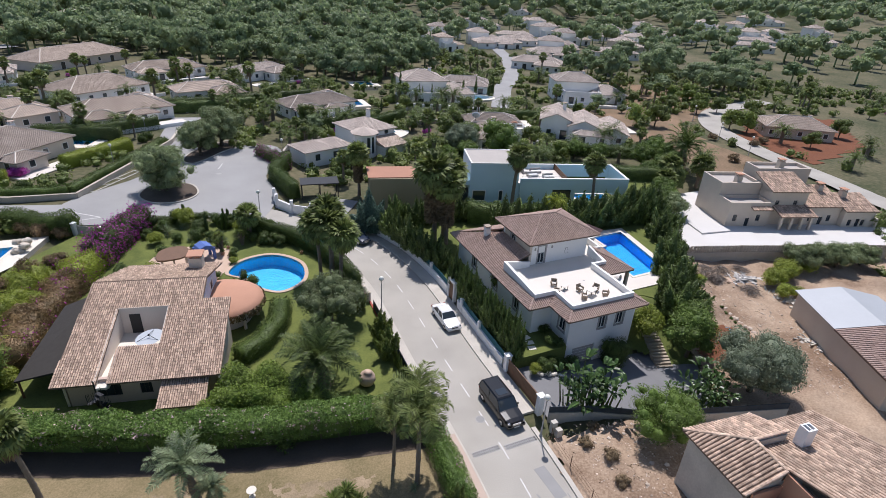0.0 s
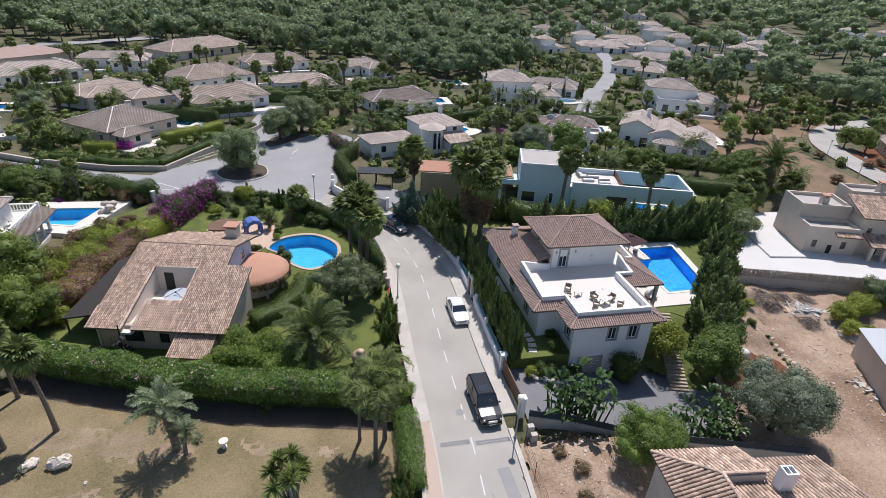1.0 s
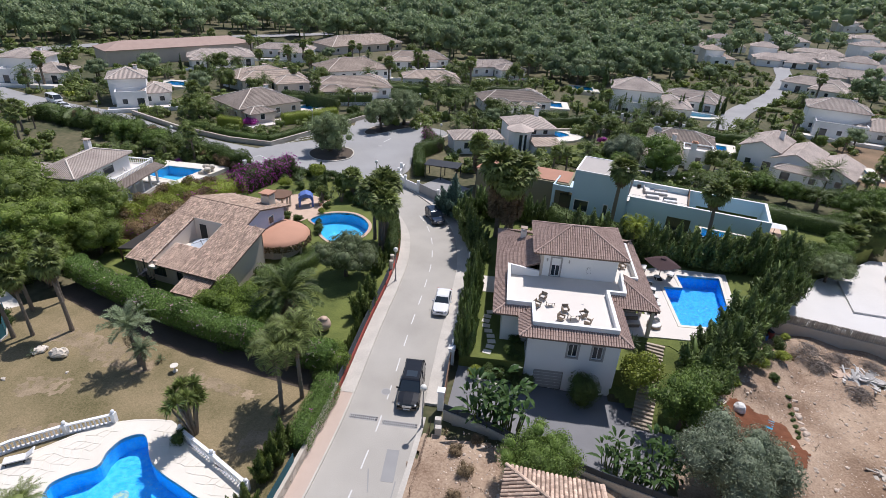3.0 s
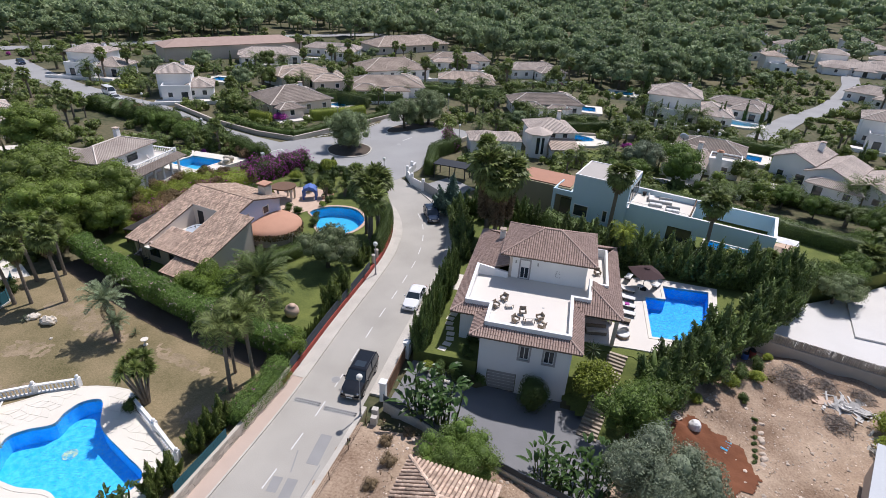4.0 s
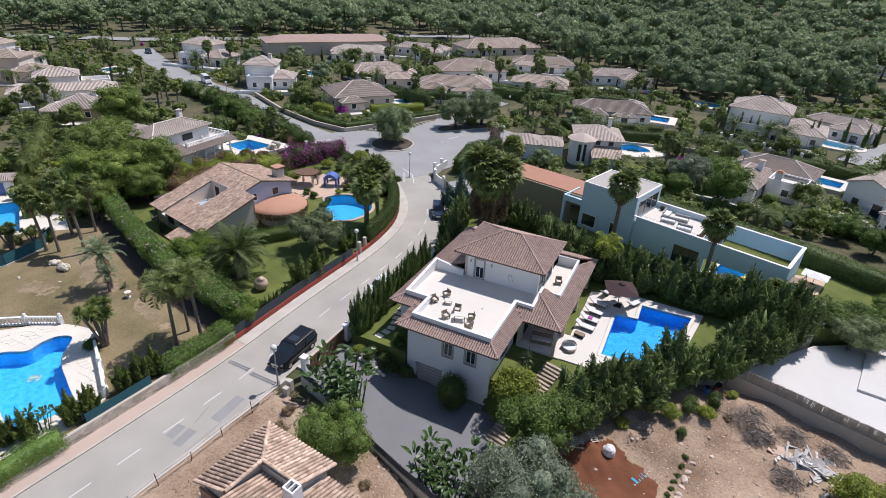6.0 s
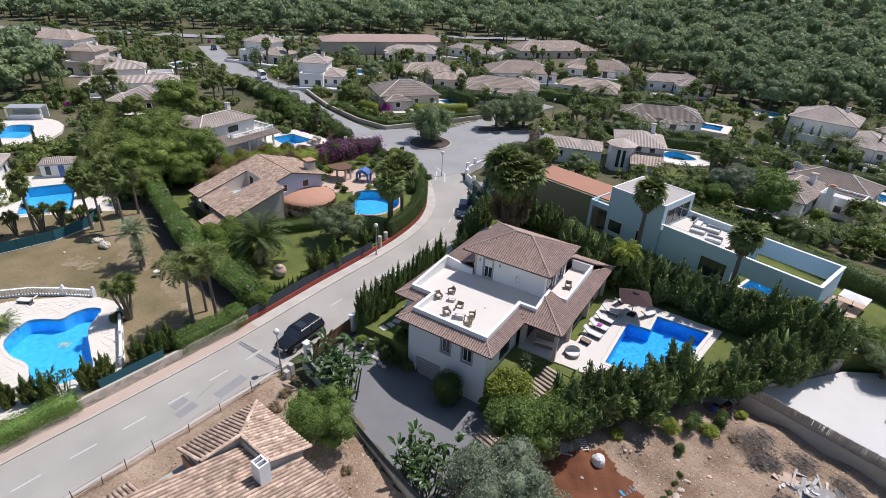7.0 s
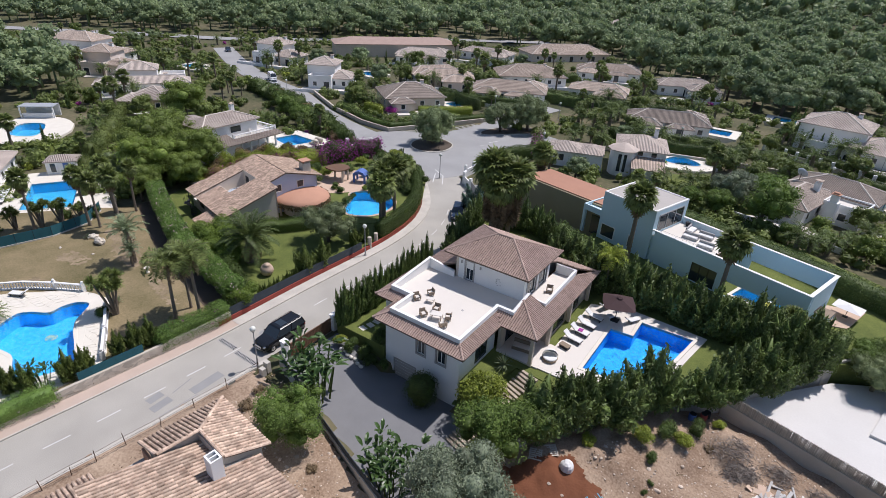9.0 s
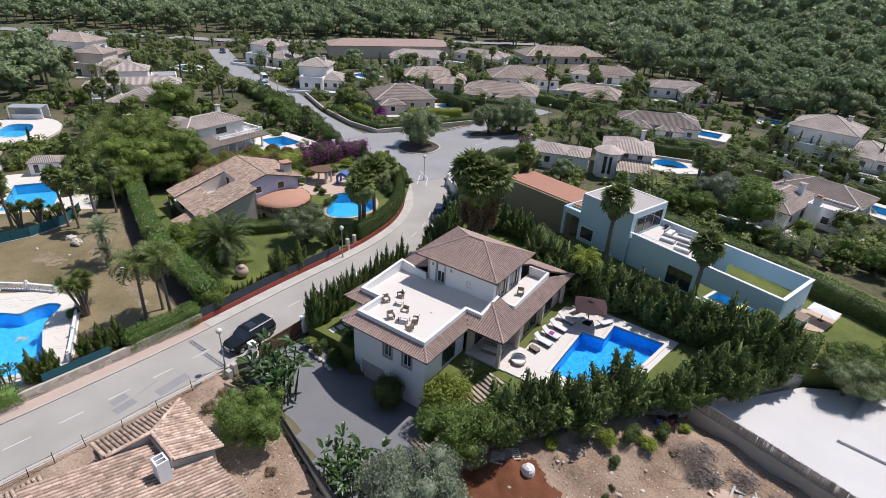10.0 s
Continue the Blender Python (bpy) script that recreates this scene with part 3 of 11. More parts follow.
POOLS = {
    "villa": ([(45.9, 42.0), (51.2, 42.2), (53.1, 52.8), (48.1, 52.6), (48.1, 49.7), (45.9, 49.5)], 1.4),
    "kidney": (closed_curve([(0.7, 59.6), (2.6, 62.2), (6.2, 62.6), (8.9, 59.6), (8.6, 55.6), (6.0, 53.7), (3.9, 55.0), (2.6, 57.6)]), 0.6),
    "free": (closed_curve([(-2.1, 15.2), (-1.5, 16.4), (-0.1, 17.4), (-0.2, 18.7), (0.2, 20.0), (1.5, 20.5), (3.2, 18.5), (4.6, 17.6), (7.2, 16.5), (9.6, 15.3), (9.3, 13.2), (8.2, 11.7), (6.2, 12.0), (4.4, 12.6), (2.0, 12.3), (-0.6, 12.9)]), 0.6),
    "terrace": ([(-30.4, 70.2), (-24.6, 68.9), (-22.9, 74.6), (-29.4, 74.9)], 0.5),
    "blue": ([(-37.6, 30.6), (-28.8, 25.6), (-24.9, 30.7), (-34.5, 36.0)], 0.4),
    "court": ([(54.6, 64.9), (59.9, 63.3), (60.7, 66.2), (55.5, 67.8)], 1.3),
    "far_a": (closed_curve([(-73.4, 42.6), (-67.3, 38.6), (-63.6, 41.6), (-70.4, 45.8)]), 0.3),
    "far_b": ([(-24.2, 121.0), (-20.0, 119.4), (-18.2, 124.0), (-22.6, 125.6)], 0.3),
    "far_c": (closed_curve([(34.6, 113.6), (38.0, 113.0), (41.0, 115.4), (38.2, 118.0), (35.2, 117.0)]), 0.3),
    "far_d": (closed_curve([(75.4, 144.8), (81.0, 144.6), (81.4, 149.0), (75.8, 149.4)]), 0.3),
    "far_e": ([(94.6, 103.6), (98.0, 102.6), (99.4, 107.6), (96.0, 108.6)], 0.3),
    "far_f": ([(-67.0, 134.0), (-60.5, 134.0), (-60.5, 138.5), (-67.0, 138.5)], 0.3),
    "far_g": ([(36.6, 143.0), (41.5, 143.0), (41.5, 148.0), (36.6, 148.0)], 0.3),
    "far_h": ([(-112.0, 101.0), (-104.0, 101.0), (-104.0, 106.0), (-112.0, 106.0)], 0.3),
    "far_i": ([(69.6, 114.2), (74.2, 112.8), (75.4, 116.6), (70.8, 118.0)], 0.3),
    "far_k": ([(-24.0, 180.0), (-17.5, 180.0), (-17.5, 184.5), (-24.0, 184.5)], 0.3),
    "far_l": ([(47.5, 169.5), (53.0, 169.5), (53.0, 175.0), (47.5, 175.0)], 0.3),
}


def grown(poly, k):
    cx, cy = sum(p[0] for p in poly) / len(poly), sum(p[1] for p in poly) / len(poly)
    out = []
    for x, y in poly:
        d = math.hypot(x - cx, y - cy)
        out.append((cx + (x - cx) * (d + k) / d, cy + (y - cy) * (d + k) / d))
    return out


SINKS = [(grown(p, 0.9), z - 2.2) for p, z in POOLS.values()] + [(grown(VILLA_PLOT, -1.4), -3.2), (grown(DRIVE, -1.0), -3.2), ([(39.0, 33.0), (40.6, 34.6), (42.0, 38.0), (43.6, 37.8), (46.0, 35.0), (43.8, 31.4), (43.0, 29.0)], -3.2)]
BOUNDS = [(min(p[0] for p in q), max(p[0] for p in q), min(p[1] for p in q), max(p[1] for p in q)) for q, z in SINKS]


def land(x, y):
    """Height of the natural ground."""
    z = -0.12
    east = ramp01(25, 44, x) * (1 - ramp01(85, 120, x)) * (1 - ramp01(62, 76, y))
    z -= 1.35 * east
    if east > 0.02 and y < 60:
        z += east * 0.35 * noise.noise((x * 0.35, y * 0.35, 0)) + 0.12 * noise.noise((x * 1.3, y * 1.3, 3))
    d = ((x - 46.0) * 0.76 - (y - 32.5) * 0.65)
    if 40 < x < 75 and -6 < d < 12:
        z += 1.0 * ramp01(-5, -2, d) * (1 - ramp01(1.2, 5.2, d + 1.3 * noise.noise((x * 0.25, y * 0.25, 11)))) * ramp01(28, 33, y) * (1 - ramp01(43, 47, y)) * (1 + 0.35 * noise.noise((x * 0.9, y * 0.9, 12)))
    if x > 24 and x < 48 and y < 27:
        z += 0.5 * ramp01(24.2, 26.5, x) * (1 - ramp01(30, 42, x)) * ramp01(27, 22, y)
    r, a = math.hypot(x - 20, y), math.degrees(math.atan2(x - 20, y))
    gap = ramp01(32, 35, a) * (1 - ramp01(45, 48, a))
    z += 16 * (1 - 0.9 * gap) * ramp01(260, 620, r) * (0.7 + 0.3 * noise.noise((a * 0.06, 0.3, 0))) + (48 - 52 * gap) * ramp01(620, 1400, r) - 40 * ramp01(1500, 2600, r)
    z += 3.0 * ramp01(150, 400, r) * noise.noise((x * 0.01, y * 0.01, 7))
    return z


def spaced(lo, hi, fine_lo, fine_hi, step, growth):
    vals = list(np.arange(fine_lo, fine_hi + 1e-6, step))
    s = step
    while vals[-1] < hi:
        s *= growth
        vals.append(vals[-1] + s)
    s = step
    while vals[0] > lo:
        s *= growth
        vals.insert(0, vals[0] - s)
    return vals


def ground_sheet():
    xs, ys = spaced(-3200, 3200, -45, 85, 1.0, 1.06), spaced(-700, 3600, 0, 80, 1.0, 1.06)
    s = Shape()
    for y in ys:
        for x in xs:
            z = land(x, y)
            for (poly, low), (a, b, c, d) in zip(SINKS, BOUNDS):
                if a < x < b and c < y < d and inside(x, y, poly):
                    z = min(z, low)
            s.v.append((x, y, z))
    w = len(xs)
    s.f = [(j * w + i, j * w + i + 1, (j + 1) * w + i + 1, (j + 1) * w + i) for j in range(len(ys) - 1) for i in range(w - 1)]
    return setting("ground", s, "ground", "dry scrub ground with patches of grass between the gardens", "ground", smooth=True)


ground_sheet()


def draped(name, poly, mat, lift, label, category, cell=0.5, height=land):
    """A thin ragged-edged cover of soil or grass that follows the ground."""
    x0, x1 = min(p[0] for p in poly), max(p[0] for p in poly)
    y0, y1 = min(p[1] for p in poly), max(p[1] for p in poly)
    s, idx = Shape(), {}

    def vert(i, j):
        if (i, j) not in idx:
            x, y = x0 + i * cell, y0 + j * cell
            x, y = x + 0.3 * cell * noise.noise((x * 3, y * 3, 1)), y + 0.3 * cell * noise.noise((x * 3, y * 3, 5))
            idx[i, j] = len(s.v)
            s.v.append((x, y, height(x, y) + lift + 0.04 * noise.noise((x * 2, y * 2, 9))))
        return idx[i, j]

    for i in range(int((x1 - x0) / cell) + 1):
        for j in range(int((y1 - y0) / cell) + 1):
            x, y = x0 + (i + 0.5) * cell, y0 + (j + 0.5) * cell
            if inside(x + 0.5 * noise.noise((x, y, 2)), y + 0.5 * noise.noise((x, y, 4)), poly):
                s.f.append((vert(i, j), vert(i + 1, j), vert(i + 1, j + 1), vert(i, j + 1)))
    return setting(name, s, mat, label, category, smooth=True)


def plate(outer, holes, z0, z1):
    """A slab over a polygon with holes; z1 a number."""
    bm = bmesh.new()
    s = Shape()
    edges = []
    for loop in [outer] + holes:
        vs = [bm.verts.new((x, y, z1)) for x, y in loop]
        edges += [bm.edges.new((vs[i], vs[(i + 1) % len(vs)])) for i in range(len(vs))]
        n, k = len(loop), len(s.v)
        s.v += [(x, y, z0) for x, y in loop] + [(x, y, z1) for x, y in loop]
        s.f += [(k + i, k + (i + 1) % n, k + n + (i + 1) % n, k + n + i) for i in range(n)]
    bmesh.ops.triangle_fill(bm, use_beauty=True, edges=edges, normal=(0, 0, 1))
    bm.verts.index_update()
    k = len(s.v)
    s.v += [tuple(v.co) for v in bm.verts]
    s.f += [tuple(k + v.index for v in (f.verts if f.normal.z > 0 else reversed(f.verts))) for f in bm.faces]
    bm.free()
    return s


def pool(key, tile, edge="coping", depth=1.5, rim=0.35, label="", steps=None):
    poly, z = POOLS[key]
    if sum(a[0] * b[1] - b[0] * a[1] for a, b in zip(poly, poly[1:] + poly[:1])) < 0:
        poly = poly[::-1]
    ob = thing("swimming_pool", pose(0, 0, 0), label or "swimming pool with clear blue water and a pale stone edge", "pool", kind="")
    n = len(poly)
    basin = Shape().add([(x, y, z - depth) for x, y in poly] + [(x, y, z - 0.02) for x, y in poly], [tuple(range(n))] + [((i + 1) % n, i, n + i, n + (i + 1) % n) for i in range(n)])
    part("basin", basin, tile, ob, "blue mosaic basin")
    out = grown(poly, rim) if n > 8 else offset_ring(poly, rim)
    part("coping", plate(out, [poly], z - 0.25, z + 0.05), edge, ob, "pale coping round the water")
    water = part("water", plate(poly, [], z - 0.17, z - 0.13), "water", ob, "rippled clear water")
    water.visible_shadow = False
    return ob


def offset_ring(poly, d):
    """A closed polygon, counter-clockwise, grown outwards by d."""
    n, out = len(poly), []
    for i in range(n):
        p, q, r = (Vector(poly[j % n]) for j in (i - 1, i, i + 1))
        a, b = (q - p).normalized(), (r - q).normalized()
        na, nb = Vector((a.y, -a.x)), Vector((b.y, -b.x))
        m = (na + nb).normalized()
        out.append(tuple(q + m * (d / max(0.35, m.dot(na)))))
    return out


def road_strip(line, half, z):
    a, b = offset(line, half), offset(line, -half)
    n = len(line)
    return Shape().add([(x, y, z) for x, y in a] + [(x, y, z) for x, y in b], [(i, n + i, n + i + 1, i + 1) for i in range(n - 1)])


# ---- roads ----
STREET = curve_line([(14.6, -30), (15.6, -12), (16.7, 6), (17.5, 14), (18.4, 25), (18.6, 37), (18.9, 46), (18.8, 53), (17.6, 60), (15.0, 66), (11.5, 70.8), (7.2, 75.5), (3.0, 79.5)])
WEST = curve_line([(0, 84), (-14, 84.5), (-28, 87.5), (-43, 93), (-60, 101.5), (-78, 106.5), (-100, 115), (-135, 133), (-200, 170)])
NORTH = curve_line([(-2, 92), (-2.5, 104), (-4.5, 118), (-3.5, 130), (-2.0, 139)])
LINK = curve_line([(2, 99), (7, 106), (12, 111)])
EAST = curve_line([(79, 133), (83, 140), (94, 159), (111, 182), (130, 218), (146, 255), (190, 300)])
RIGHT = curve_line([(108, 24), (112, 50), (114.6, 62), (117.4, 77), (121.5, 90), (126.5, 101), (136, 111), (150, 118), (176, 124)])
FARROAD = curve_line([(-320, 60), (-240, 95), (-185, 126), (-150, 150), (-125, 185), (-100, 224), (-60, 262)])


def build_roads():
    lines = ((STREET, 3.05), (WEST, 3.6), (NORTH, 3.4), (EAST, 3.0), (RIGHT, 3.0), (FARROAD, 4.2), (LINK, 3.0))
    names = ("street", "west_road", "north_road", "east_road", "right_road", "far_road", "link_road")
    for k, ((line, half), name) in enumerate(zip(lines, names)):
        s = road_strip(line, half, 0.0 + 0.003 * k) if k < 3 or k == 6 else Shape()
        if 3 <= k < 6:
            a, b = offset(line, half), offset(line, -half)
            n = len(line)
            h = [max(land(*p), land(*q)) + 0.25 for p, q in zip(a, b)]
            s.add([(x, y, z) for (x, y), z in zip(a, h)] + [(x, y, z) for (x, y), z in zip(b, h)], [(i, n + i, n + i + 1, i + 1) for i in range(n - 1)])
        setting("road", s, "asphalt" if k in (0, 4) else "oldasphalt", "sun-bleached grey asphalt road", "road")
    hub = closed_curve([(5.5, 74.5), (10.0, 84.0), (9.5, 94.0), (14.0, 104.0), (13.0, 112.0), (4.0, 113.5), (-6.0, 112.0), (-9.5, 100.0), (-20.0, 89.5), (-17.0, 80.6), (-6.0, 80.2), (0.5, 78.0)], 4)
    setting("road", plate(hub, [], -0.25, 0.016), "oldasphalt", "wide grey asphalt road junction with worn markings", "road")


build_roads()


def pavement(line, width, side, mat, label):
    """A raised footway with a kerb along one side of a road line."""
    inner, outer = line, offset(line, side * width)
    kerb, slab = Shape(), Shape()
    k = offset(line, side * 0.14)
    for i in range(len(line) - 1):
        for s, a, b, z in ((kerb, inner, k, 0.13), (slab, k, outer, 0.125)):
            q = [a[i], a[i + 1], b[i + 1], b[i]]
            q = q if side < 0 else q[::-1]
            q = q[::-1]
            s.prism(q, -0.3, z)
    setting("pavement", slab, mat, label, "pavement")
    setting("kerb", kerb, "concrete", "pale concrete kerb along the street", "kerb")


def stretch(line, y0, y1):
    return [p for p in line if y0 <= p[1] <= y1]


pavement(offset(stretch(STREET, -30, 28.5), 3.05), 1.35, 1, "paving", "reddish brick paving along the street")
pavement(offset(stretch(STREET, -30, 28.5)[-1:] + stretch(STREET, 28.51, 78), 3.05), 1.3, 1, "concrete", "pale worn concrete footway along the street")
pavement(offset(stretch(STREET, 27, 74), -3.05), 1.45, -1, "concrete", "pale concrete footway below a white wall")
pavement(offset(stretch(STREET, -30, 27.1), -3.05), 0.4, -1, "concrete", "narrow concrete edging beside waste ground")


# ---- garden plots ----
def plots():
    def hole(key, rim):
        poly, z = POOLS[key]
        if sum(a[0] * b[1] - b[0] * a[1] for a, b in zip(poly, poly[1:] + poly[:1])) < 0:
            poly = poly[::-1]
        return grown(poly, rim) if len(poly) > 8 else offset_ring(poly, rim)

    left_edge = offset(stretch(STREET, -30, 29), 4.4)
    deck = closed_curve([(-7.5, 15.0), (-4.6, 18.6), (-1.6, 21.3), (2.6, 22.2), (4.0, 20.8), (7.6, 19.0), (11.2, 17.0), (11.6, 12.0), (9.0, 8.0), (2.0, 8.0), (-6.0, 11.0)], 3)
    setting("deck", plate(grown(hole("free", 1.0), 0.02), [hole("free", 0.34)], -0.3, 0.62), "coping", "smooth cream band round a free-form pool", "deck")
    setting("deck_edge", plate(deck, [grown(deck, -0.14)], -0.3, 0.62), "coping", "pale edge of a pool deck", "deck")
    rng = random.Random(8)
    floor = setting("paving", plate(grown(deck, -0.12), [hole("free", 1.0)], 0.3, 0.605), "coping", "white crazy paving round a pool", "paving")
    rim = hole("free", 1.0)
    cell, made = 0.66, 0
    for i in range(-14, 22):
        for j in range(10, 36):
            jit = lambda a, b: ((a + 0.5 * (b % 2) + 0.34 * noise.noise((a * 1.7, b * 2.3, 0.5))) * cell, (b + 0.34 * noise.noise((a * 2.1, b * 1.9, 4.5))) * cell)
            q = [jit(i, j), jit(i + 1, j), jit(i + 1, j + 1), jit(i, j + 1)]
            cx, cy = sum(p[0] for p in q) / 4, sum(p[1] for p in q) / 4
            if not inside(cx, cy, grown(deck, -0.4)) or inside(cx, cy, grown(rim, 0.22)) or made >= 300:
                continue
            q = [(cx + (x - cx) * 0.95, cy + (y - cy) * 0.95) for x, y in q]
            part("slab", Shape().prism(q, 0.55, 0.625 + rng.uniform(0, 0.01)), "coping", floor)
            made += 1
    dry = [(-40, 8), (-30, -20), *[p for p in left_edge if p[1] < 27.5], (13.4, 28.0), (-1.0, 30.8), (-17.5, 36.6), (-23.0, 31.5)]
    setting("garden", plate(dry, [grown(deck, -0.05)], -1.0, 0.5), "dry", "dry yellow garden lawn with bare patches", "garden")
    lawn = [(-18.0, 37.2), (-1.0, 31.4), (13.6, 28.6), *[p for p in offset(stretch(STREET, 29, 68), 4.4)], (5.6, 72.6), (-4.0, 77.2), (-15.0, 78.0), (-24.5, 66.0)]
    pave = closed_curve([(-1.5, 57.0), (-1.0, 63.4), (3.0, 65.8), (8.6, 64.6), (11.0, 60.0), (10.6, 54.0), (6.6, 51.6), (3.0, 53.0)], 3)
    setting("garden", plate(lawn, [pave], -1.0, 0.5), "lawn", "green lawn of the tiled-roof house", "garden")
    setting("deck", plate(pave, [hole("kidney", 0.44)], -1.0, 0.56), "lawn", "grass and paving round the kidney-shaped pool", "garden")
    deck2 = [(42.6, 39.4), (48.3, 39.5), (48.6, 40.6), (51.9, 41.0), (54.2, 53.9), (46.6, 54.2), (42.6, 52.6)]
    setting("deck", plate(deck2, [hole("villa", 0.38)], -1.5, 1.42), "terrace", "pale stone pool terrace", "deck")
    setting("garden", plate(VILLA_PLOT, [offset_ring(deck2, -0.03)], -4.5, 1.3), "lawn", "shaded green lawn behind the white villa", "garden")
    # sloping drive down to the garage
    s = Shape()
    bm = bmesh.new()
    bm.faces.new([bm.verts.new((x, y, 0)) for x, y in DRIVE])
    bmesh.ops.triangulate(bm, faces=bm.faces[:])
    bmesh.ops.subdivide_edges(bm, edges=bm.edges[:], cuts=7, use_grid_fill=True)
    bmesh.ops.triangulate(bm, faces=bm.faces[:])
    bm.verts.index_update()
    s.add([(v.co.x, v.co.y, drive_height(v.co.x, v.co.y)) for v in bm.verts], [tuple(v.index for v in f.verts) for f in bm.faces])
    bm.free()
    setting("driveway", s, "drive", "grey paver driveway sloping down to a garage", "driveway", smooth=True)
    yard = [(57.4, 47.8), (68.0, 44.6), (90.0, 37.4), (106.0, 41.0), (106.0, 56.0), (92.0, 66.0), (78.0, 66.0), (72.0, 61.5), (65.2, 57.2)]
    setting("yard", plate(yard, [], -3.0, -0.5), "whiteyard", "glaring white concrete yard", "yard")
    modern_lawn = [(47.2, 60.3), (60.0, 60.4), (64.2, 57.4), (78.0, 66.4), (80.0, 74.0), (60.0, 84.0), (44.0, 84.0), (36.0, 80.0), (36.2, 63.4)]
    setting("garden", plate(modern_lawn, [hole("court", 0.4)], -1.5, 1.2), "lawn", "lawn round the modern house", "garden")
    setting("garden", plate([(35.0, 96.6), (45.0, 92.0), (54.0, 96.0), (52.0, 106.0), (45.0, 110.0), (38.0, 107.0)], [], -0.6, 0.12), "lawn", "bright lawn of a villa with a pool", "garden")
    for key, mat, ring in (("terrace", "coping", 2.4), ("blue", "coping", 5.2), ("far_a", "coping", 5.0)):
        poly, z = POOLS[key]
        setting("deck", plate(offset_ring(hole(key, 0.0), ring) if len(poly) < 9 else grown(poly, ring), [hole(key, 0.3)], -1.0, z), mat, "pale pool terrace", "deck")
    for key in POOLS:
        if key.startswith("far") and key != "far_a":
            setting("deck", plate(hole(key, 3.2 if key == "far_c" else 1.8), [hole(key, 0.3)], -1.0, 0.3), "coping", "pale pool terrace", "deck")


def drive_height(x, y):
    return 0.13 - 1.75 * ramp01(25.0, 32.0, x)


plots()
pool("villa", "pooltile", label="L-shaped swimming pool with deep blue tiles beside the white villa")
pool("kidney", "pooltile2", "brickcoping", rim=0.45, label="kidney-shaped swimming pool with a brick edge")
pool("free", "pooltile3", label="free-form blue swimming pool in a white paved deck")
pool("terrace", "pooltile2")
pool("blue", "pooltile2")
pool("court", "pooltile2")
for k in POOLS:
    if k.startswith("far"):
        pool(k, "pooltile2", depth=1.3)

# grass bank with the garden steps
def bank_height(x, y):
    t = max(0.0, min(1.0, ((x - 40.1) * 0.28 + (y - 29.9) * 0.96) / 8.5))
    return -1.72 + 2.95 * t + 0.5 * ramp01(38.0, 36.0, x)


draped("bank", [(37.8, 33.0), (38.0, 34.2), (39.2, 34.4), (40.6, 38.8), (44.4, 38.8), (47.2, 35.4), (44.8, 30.6), (43.4, 27.4), (40.2, 31.0)], "lawn", 0.0, "steep shaded grass bank beside garden steps", "bank", 0.4, bank_height)
# bare patches of the dry lawn
level = lambda x, y: 0.5
for poly in ([(-13.6, 31.6), (-9.4, 31.0), (-6.0, 29.8), (-2.2, 28.4), (-2.4, 26.8), (-6.6, 27.2), (-10.0, 28.6), (-14.0, 29.6)], [(0.6, 28.2), (5.6, 26.6), (8.2, 26.4), (7.4, 25.4), (1.8, 26.4)], [(-12.0, 24.6), (-8.0, 25.4), (-7.4, 23.4), (-11.6, 22.6)], [(-8.6, 19.6), (-5.0, 20.6), (-4.6, 19.0), (-8.0, 18.2)], [(8.6, 22.4), (10.8, 22.8), (10.6, 20.6), (8.8, 20.2)]):
    draped("bare_patch", poly, "bareearth", 0.008, "bare pale earth worn through a dry lawn", "soil", 0.22, level)
# bare soil of the building plot
draped("soil", [(44.4, 31.6), (46.5, 35.1), (49.6, 39.4), (52.9, 43.7), (57.0, 47.8), (62.6, 46.0), (68.1, 44.4), (76.1, 41.9), (92.0, 36.6), (92.0, 28.0), (72.0, 26.0), (60.0, 17.0), (46.0, 8.0), (30, 0), *offset(stretch(STREET, -10, 26.2), -3.3), (30.6, 23.8), (40.4, 21.0)], "soil", 0.22, "stony pale soil of an empty plot", "soil", 0.36)
draped("red_soil", [(44.6, 30.0), (48.6, 33.6), (52.6, 32.0), (53.4, 28.6), (50.0, 25.6), (46.0, 26.6)], "redsoil", 0.3, "freshly dug red earth", "soil", 0.2)
draped("red_soil", [(96, 62), (112, 72), (112, 90), (122, 108), (150, 112), (165, 150), (130, 170), (112, 150), (100, 120), (92, 90)], "brownsoil", 0.08, "bare stony field under scattered pines", "soil", 2.0)
draped("red_soil", [(122, 70), (150, 76), (175, 100), (150, 106), (124, 92)], "redsoil", 0.1, "ploughed red field", "soil", 2.0)


# ---- leaf kit ----
def array_mesh(name, verts, faces_n, mat):
    """A mesh of loose leaves from an (n, corners, 3) array plus an optional Shape's faces, which are shaded smooth."""
    leaves, extra = verts, faces_n
    n, corners = leaves.shape[:2]
    v = leaves.reshape(-1, 3)
    f = np.arange(n * corners).reshape(-1, corners)
    vs, fs = v.tolist(), f.tolist()
    if extra is not None:
        k = len(vs)
        vs += [tuple(p) for p in extra.v]
        fs += [tuple(i + k for i in q) for q in extra.f]
    me = bpy.data.meshes.new(name)
    me.from_pydata(vs, [], fs)
    me.materials.append(M[mat])
    if extra is not None:
        me.polygons.foreach_set("use_smooth", [False] * n + [True] * len(extra.f))
    me.update()
    return me


def leaf_blades(rng, centres, normals, length, width, jitter=0.7, hang=0.0):
    """Three-cornered leaves at centres, facing roughly along normals."""
    n = len(centres)
    nn = normals + rng.normal(0, jitter, (n, 3))
    nn /= np.linalg.norm(nn, axis=1, keepdims=True) + 1e-9
    t = rng.normal(0, 1, (n, 3))
